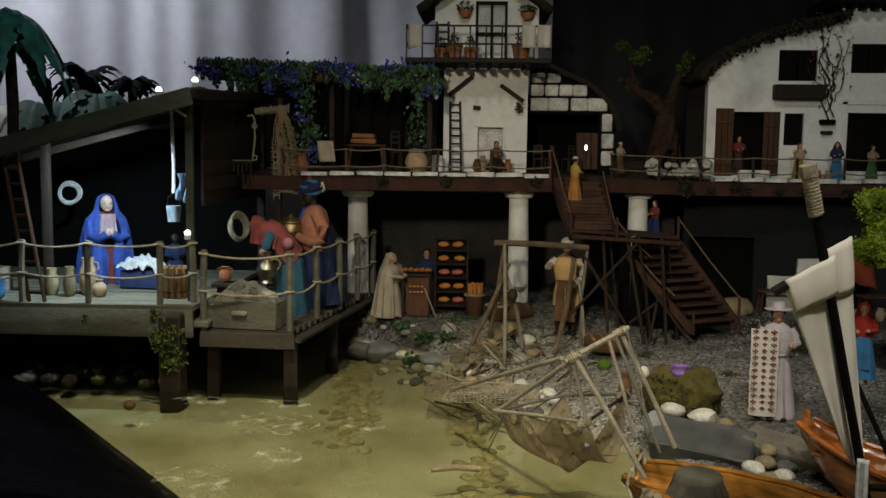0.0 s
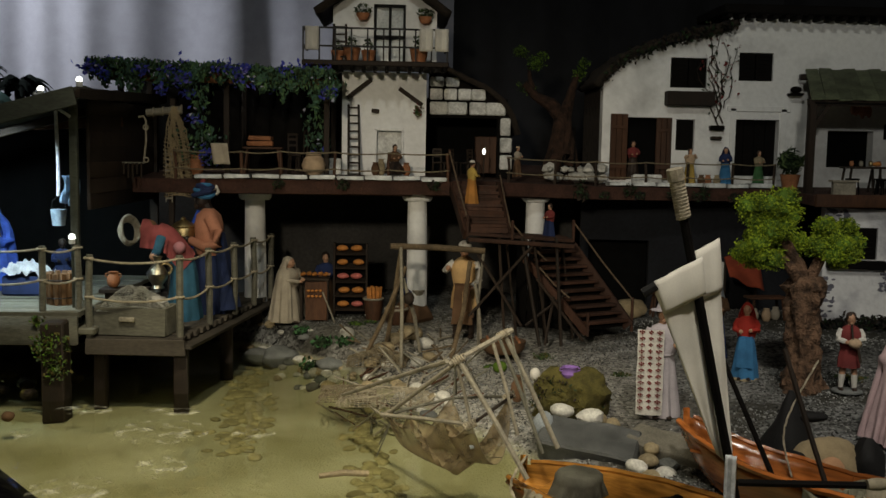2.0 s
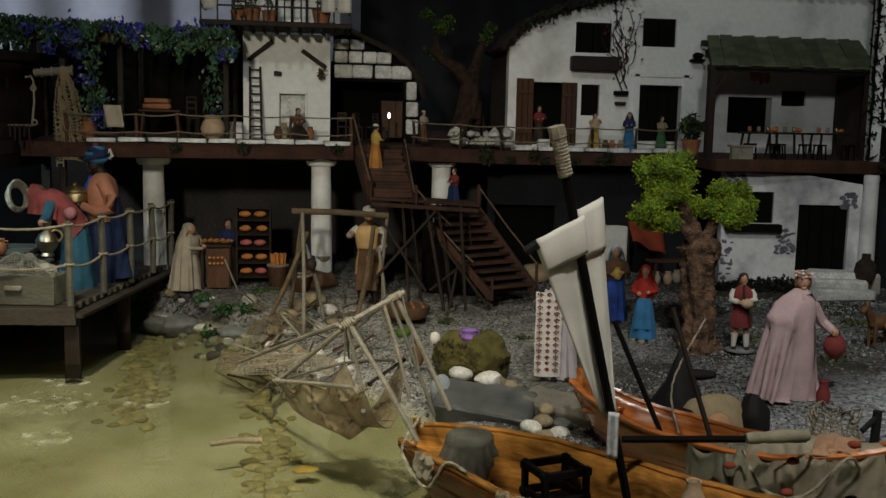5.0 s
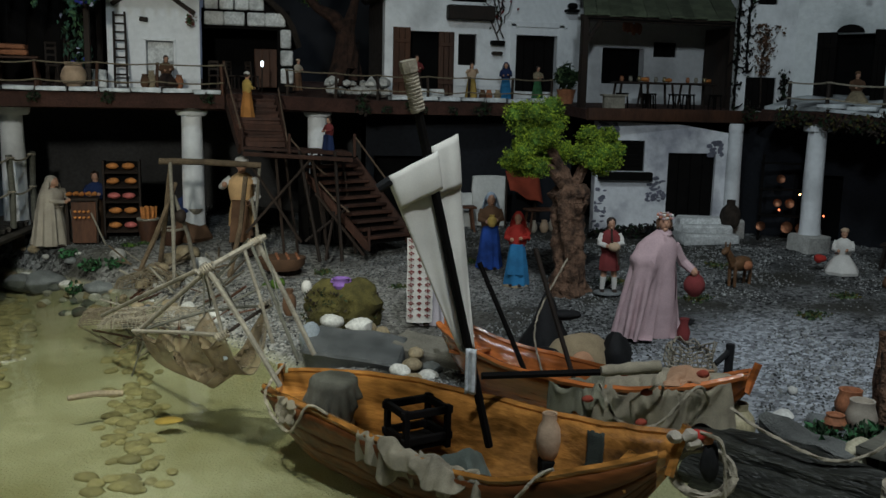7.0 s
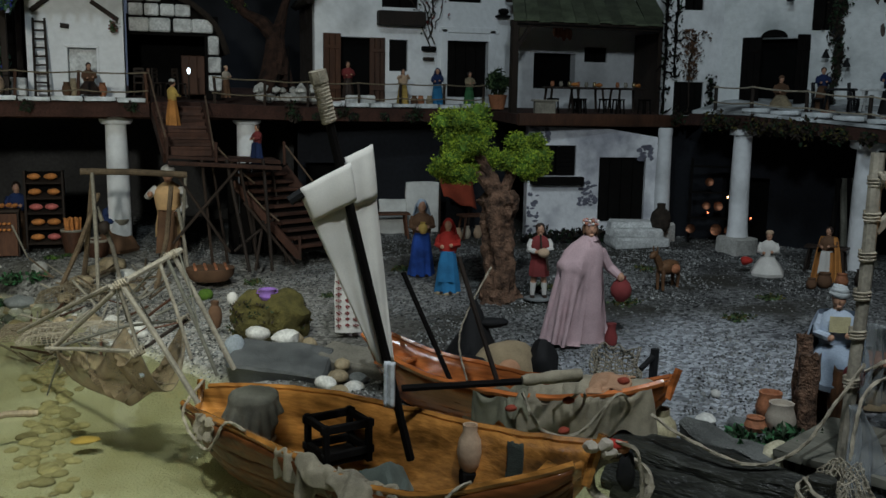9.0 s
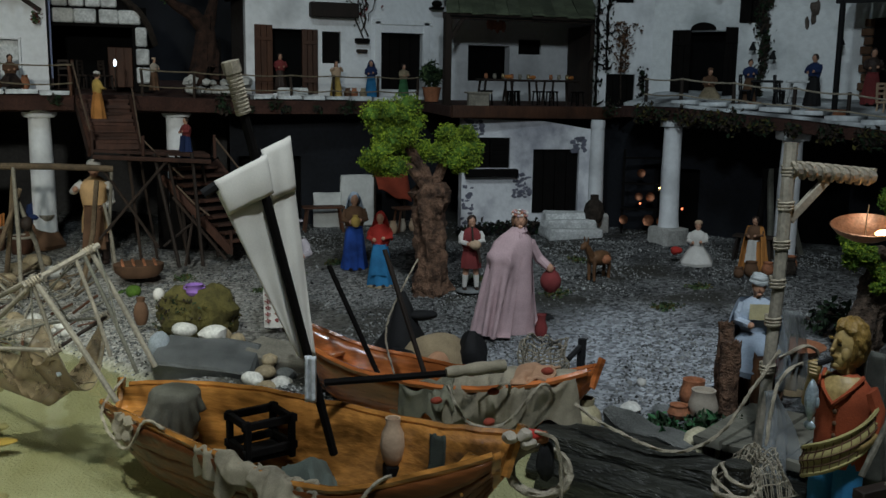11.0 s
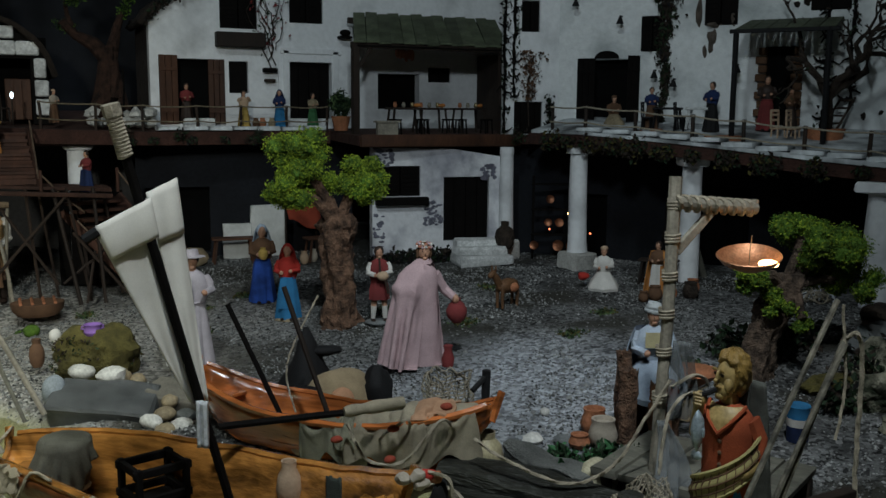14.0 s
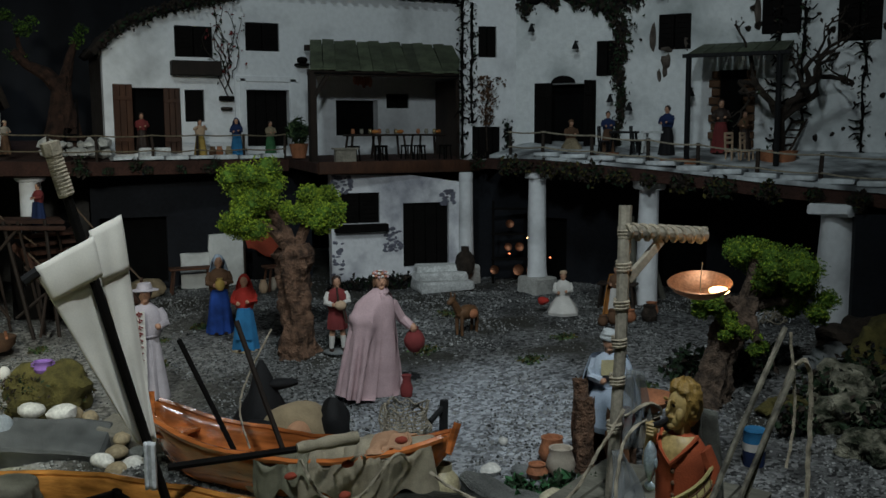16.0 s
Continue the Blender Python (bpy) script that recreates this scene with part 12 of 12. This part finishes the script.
for k in range(9):
    x0, y0 = 0.918 + rs_c.uniform(-0.008, 0.008), 0.636 + rs_c.uniform(-0.004, 0.004)
    p_, q_ = Vector((x0, y0, rs_c.uniform(0.09, 0.15))), Vector((0.855 + rs_c.uniform(-0.02, 0.04), 0.585 + rs_c.uniform(-0.02, 0.02), 0.05))
    part("loop", tube(B(), sag(p_, q_, rs_c.uniform(-0.006, 0.012), 9), 0.001, 5), (ROPE, WHITECORD)[k % 2], cl)
solid("bollard", tube(B(), [(0.835, 0.57, -0.02), (0.836, 0.571, 0.02), (0.835, 0.57, 0.075)], 0.012, 12, rough=0.08), LOGWET, "weathered round bollard wound with rope", "bollard")
heap_net("fishing_net", (0.862, 0.575, 0.045), (0.05, 0.06, 0.05), 14, ROPE, "tangled pale net beside the bollard", 16, 0.0006, "shore nets")
for x, y, s in ((0.905, 0.725, 0.03), (0.93, 0.745, 0.026), (0.87, 0.74, 0.02), (0.955, 0.72, 0.022), (0.885, 0.77, 0.02)):
    e = base("plant_tuft", (x, y, land(x, y) + 0.012), "dark green artificial tuft by the landing stage", "plant", "green tufts")
    quads("leaves", clump((0, 0, s * 0.3), (s, s, s * 0.7), 200, int(x * 999) % 80, 0.2), 0.006, [LEAF_D, GREEN, LEAF_D], e)
solid("boulder", rock(B(), (0, 0, 0.008), (0.024, 0.02, 0.022), 33, 3, 0.2), mat("cream_stone", (0.5, 0.46, 0.32), 0.8, scale=60), "cream stone beside the landing stage", "boulder", "boulders", at=(0.89, 0.705, 0.025))
for k, (x, y, h, r, m) in enumerate(((0.968, 0.805, 0.036, 0.019, GREYC), (0.94, 0.815, 0.018, 0.014, TERRA), (0.982, 0.845, 0.034, 0.018, TERRA))):
    vase("jug", G(x, y), h, r, m, ("grey stoneware jug by the stumps", "orange clay jug by the stumps", "peach clay jug by the stumps")[k], "jug", "landing jugs", 0, 0.75, 0.8)
SPLIT = mat("split_wood", (0.2, 0.09, 0.04), 0.85, scale=60, fine=300, dark=0.35, bump=0.8, stretch=(1, 1, 0.3))


def stump_mesh(h, r, seed):
    bm = B()
    loops = []
    for i in range(12):
        z = -0.01 + (h + 0.01) * i / 11
        loops.append([Vector((math.cos(a), math.sin(a), 0)) * r * (1 + 0.3 * noise.noise(Vector((math.cos(a) * 1.5, math.sin(a) * 1.5, z * 25 + seed))) + 0.15 * noise.noise(Vector((math.cos(a) * 5, math.sin(a) * 5, z * 40)))) + Vector((0.004 * noise.noise(Vector((z * 30, seed, 0))), 0, z + (0.01 * noise.noise(Vector((math.cos(a) * 2, math.sin(a) * 2, seed))) if i == 11 else 0))) for a in [2 * math.pi * k / 14 for k in range(14)]])
    rings(bm, loops)
    return bm


for k, (x, y, h, r) in enumerate(((1.0, 0.8, 0.095, 0.012), (1.03, 0.775, 0.08, 0.014), (1.06, 0.8, 0.075, 0.018), (1.04, 0.84, 0.07, 0.02), (1.015, 0.83, 0.11, 0.01))):
    solid("stump", stump_mesh(h, r, k), SPLIT if k % 2 else BARK, "short split reddish wood stump", "stump", "stumps", at=G(x, y))
solid("pouch", rock(B(), (0, 0, 0.01), (0.014, 0.012, 0.018), 3, 2, 0.2), MAROON, "small maroon pouch on the stumps", "pouch", at=(1.03, 0.76, 0.09))
cn = base("clay_bowl_stand", G(1.13, 0.84), "wide terracotta bowl on a tan cone stand", "bowl")
bm = B()
lathe(bm, [(0.03, 0), (0.02, 0.03), (0.012, 0.045)], 14)
part("stand", bm, BURLAP_T, cn)
bm = B()
lathe(bm, [(0.012, 0.04), (0.034, 0.055), (0.042, 0.062), (0.036, 0.06), (0.012, 0.045)], 18)
part("bowl", bm, TERRA, cn)
# sheer netting hung from the crane post
VEIL = mat("sheer_pale_netting", (0.3, 0.32, 0.33), 0.95, scale=50, fine=1200)
t = VEIL.node_tree
mix, trn, out = t.nodes.new("ShaderNodeMixShader"), t.nodes.new("ShaderNodeBsdfTransparent"), t.nodes["Material Output"]
mix.inputs[0].default_value = 0.55
t.links.new(t.nodes["Principled BSDF"].outputs[0], mix.inputs[1])
t.links.new(trn.outputs[0], mix.inputs[2])
t.links.new(mix.outputs[0], out.inputs[0])
crumpled("sheer_net", lambda u, v: Vector((0.94 + 0.004 * v + (0.008 + 0.03 * v) * (u - 0.3), 0.64 - 0.012 * u + 0.004 * math.sin(u * 17 + v * 3), 0.2 - 0.085 * v)), 16, 16, VEIL, "sheer pale net hung from the crane post", "netting", t=0.0006)
crumpled("sheer_net", lambda u, v: Vector((0.915 + (0.01 + 0.05 * v) * (u - 0.5) + 0.004 * math.sin(v * 5), 0.625 - 0.03 * v + 0.006 * math.sin(u * 15 + v * 4), 0.12 - 0.09 * v)), 18, 16, VEIL, "sheer pale net gathered at the post's foot", "netting", t=0.0006)
GREYNET = mat("grey_netting_cloth", (0.13, 0.135, 0.12), 0.95, scale=60, fine=1400, bump=0.6)
crumpled("grey_netting", lambda u, v: Vector((0.922 + 0.034 * u * (0.4 + 0.9 * v) - 0.004 * v, 0.536 - 0.024 * u + 0.005 * math.sin(u * 11 + v * 3), 0.19 - 0.13 * v)), 14, 18, GREYNET, "grey netting hung behind the fisherman", "netting")
OARM = mat("dark_weathered_oar", (0.2, 0.185, 0.14), 0.7, scale=60, fine=300, dark=0.22, bump=0.6)
pole("oar", (0.974, 0.466, 0.273), (0.857, 0.445, 0.11), 0.0026, OARM, "weathered oar leaning on the stage", "oar", "oars")
pole("oar", (0.982, 0.46, 0.242), (0.895, 0.445, 0.1), 0.0032, OARM, "weathered oar leaning on the stage", "oar", "oars")
pole("oar", (0.975, 0.455, 0.235), (0.875, 0.44, 0.09), 0.0024, OARM, "pale pole leaning on the stage", "oar", "oars")
rope("rope", [(0.978, 0.458, 0.24), (0.99, 0.455, 0.242), (0.998, 0.455, 0.21), (0.992, 0.45, 0.13), (0.99, 0.445, 0.08)], 0.0028, ROPE, "pale rope hanging from the oars")
rope("rope", [(0.974, 0.46, 0.27), (0.978, 0.455, 0.2), (0.965, 0.45, 0.15)], 0.0018, ROPE, "thin cord hanging from the oars")
tr_ = base("oar_rest", (0.94, 0.46, 0.0), "low timber rest holding the leaning oars", "trestle")
part("rail", beam(B(), (-0.09, -0.02, 0.095), (0.05, -0.01, 0.095), 0.012, 0.012, 0.001), WOOD_D, tr_)
for x in (-0.08, 0.04):
    part("leg", beam(B(), (x, -0.016, -0.01), (x, -0.016, 0.09), 0.01, 0.01, 0.001), WOOD_D, tr_)
bt = base("blue_tin", (1.19, 0.705, land(1.19, 0.705)), "blue and white painted tin on the grit", "tin", scale=0.5)
bm = B()
lathe(bm, [(0.026, 0), (0.028, 0.04)], 16)
part("lower_body", bm, NAVY, bt)
bm = B()
lathe(bm, [(0.0282, 0.04), (0.0282, 0.06)], 16)
part("label_band", bm, WHITE, bt)
bm = B()
lathe(bm, [(0.028, 0.06), (0.027, 0.085), (0.029, 0.09), (0.026, 0.094)], 16)
part("upper_body", bm, BLUE_M, bt)
# rocks at the east edge
CRAG = mat("mossy_crag", (0.46, 0.44, 0.33), 0.95, scale=34, fine=300, tint=(0.02, 0.026, 0.012), bump=1.0, depth=0.008, patch=0.55)
for k, (x, y, s, m) in enumerate(((1.37, 0.72, 0.05, CRAG), (1.45, 0.78, 0.07, CRAG), (1.34, 0.64, 0.04, CRAG), (1.5, 0.68, 0.07, CRAG), (1.42, 0.62, 0.05, MOSS), (1.6, 0.82, 0.08, MOSS), (1.52, 0.88, 0.05, STONE_G), (1.35, 0.8, 0.03, MOSS), (1.66, 0.95, 0.06, BARK_D))):
    bm = rock(B(), (0, 0, s * 0.2), (s, s * 0.8, s * 0.6), k + 60, 4, 0.75)
    for v in bm.verts:
        v.co += 0.07 * s * noise.noise_vector(v.co * 45)
    solid("boulder", bm, m, "pale craggy boulder at the yard's edge" if m is CRAG else "mossy craggy boulder at the yard's edge", "boulder", "boulders", at=G(x, y))
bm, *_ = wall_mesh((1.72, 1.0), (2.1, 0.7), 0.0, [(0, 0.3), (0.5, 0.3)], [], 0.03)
solid("wall_east_side", bm, RECESS, "bluish wall behind the stout column, coloured near black for shade", "wall", kind="structure", smooth=False)
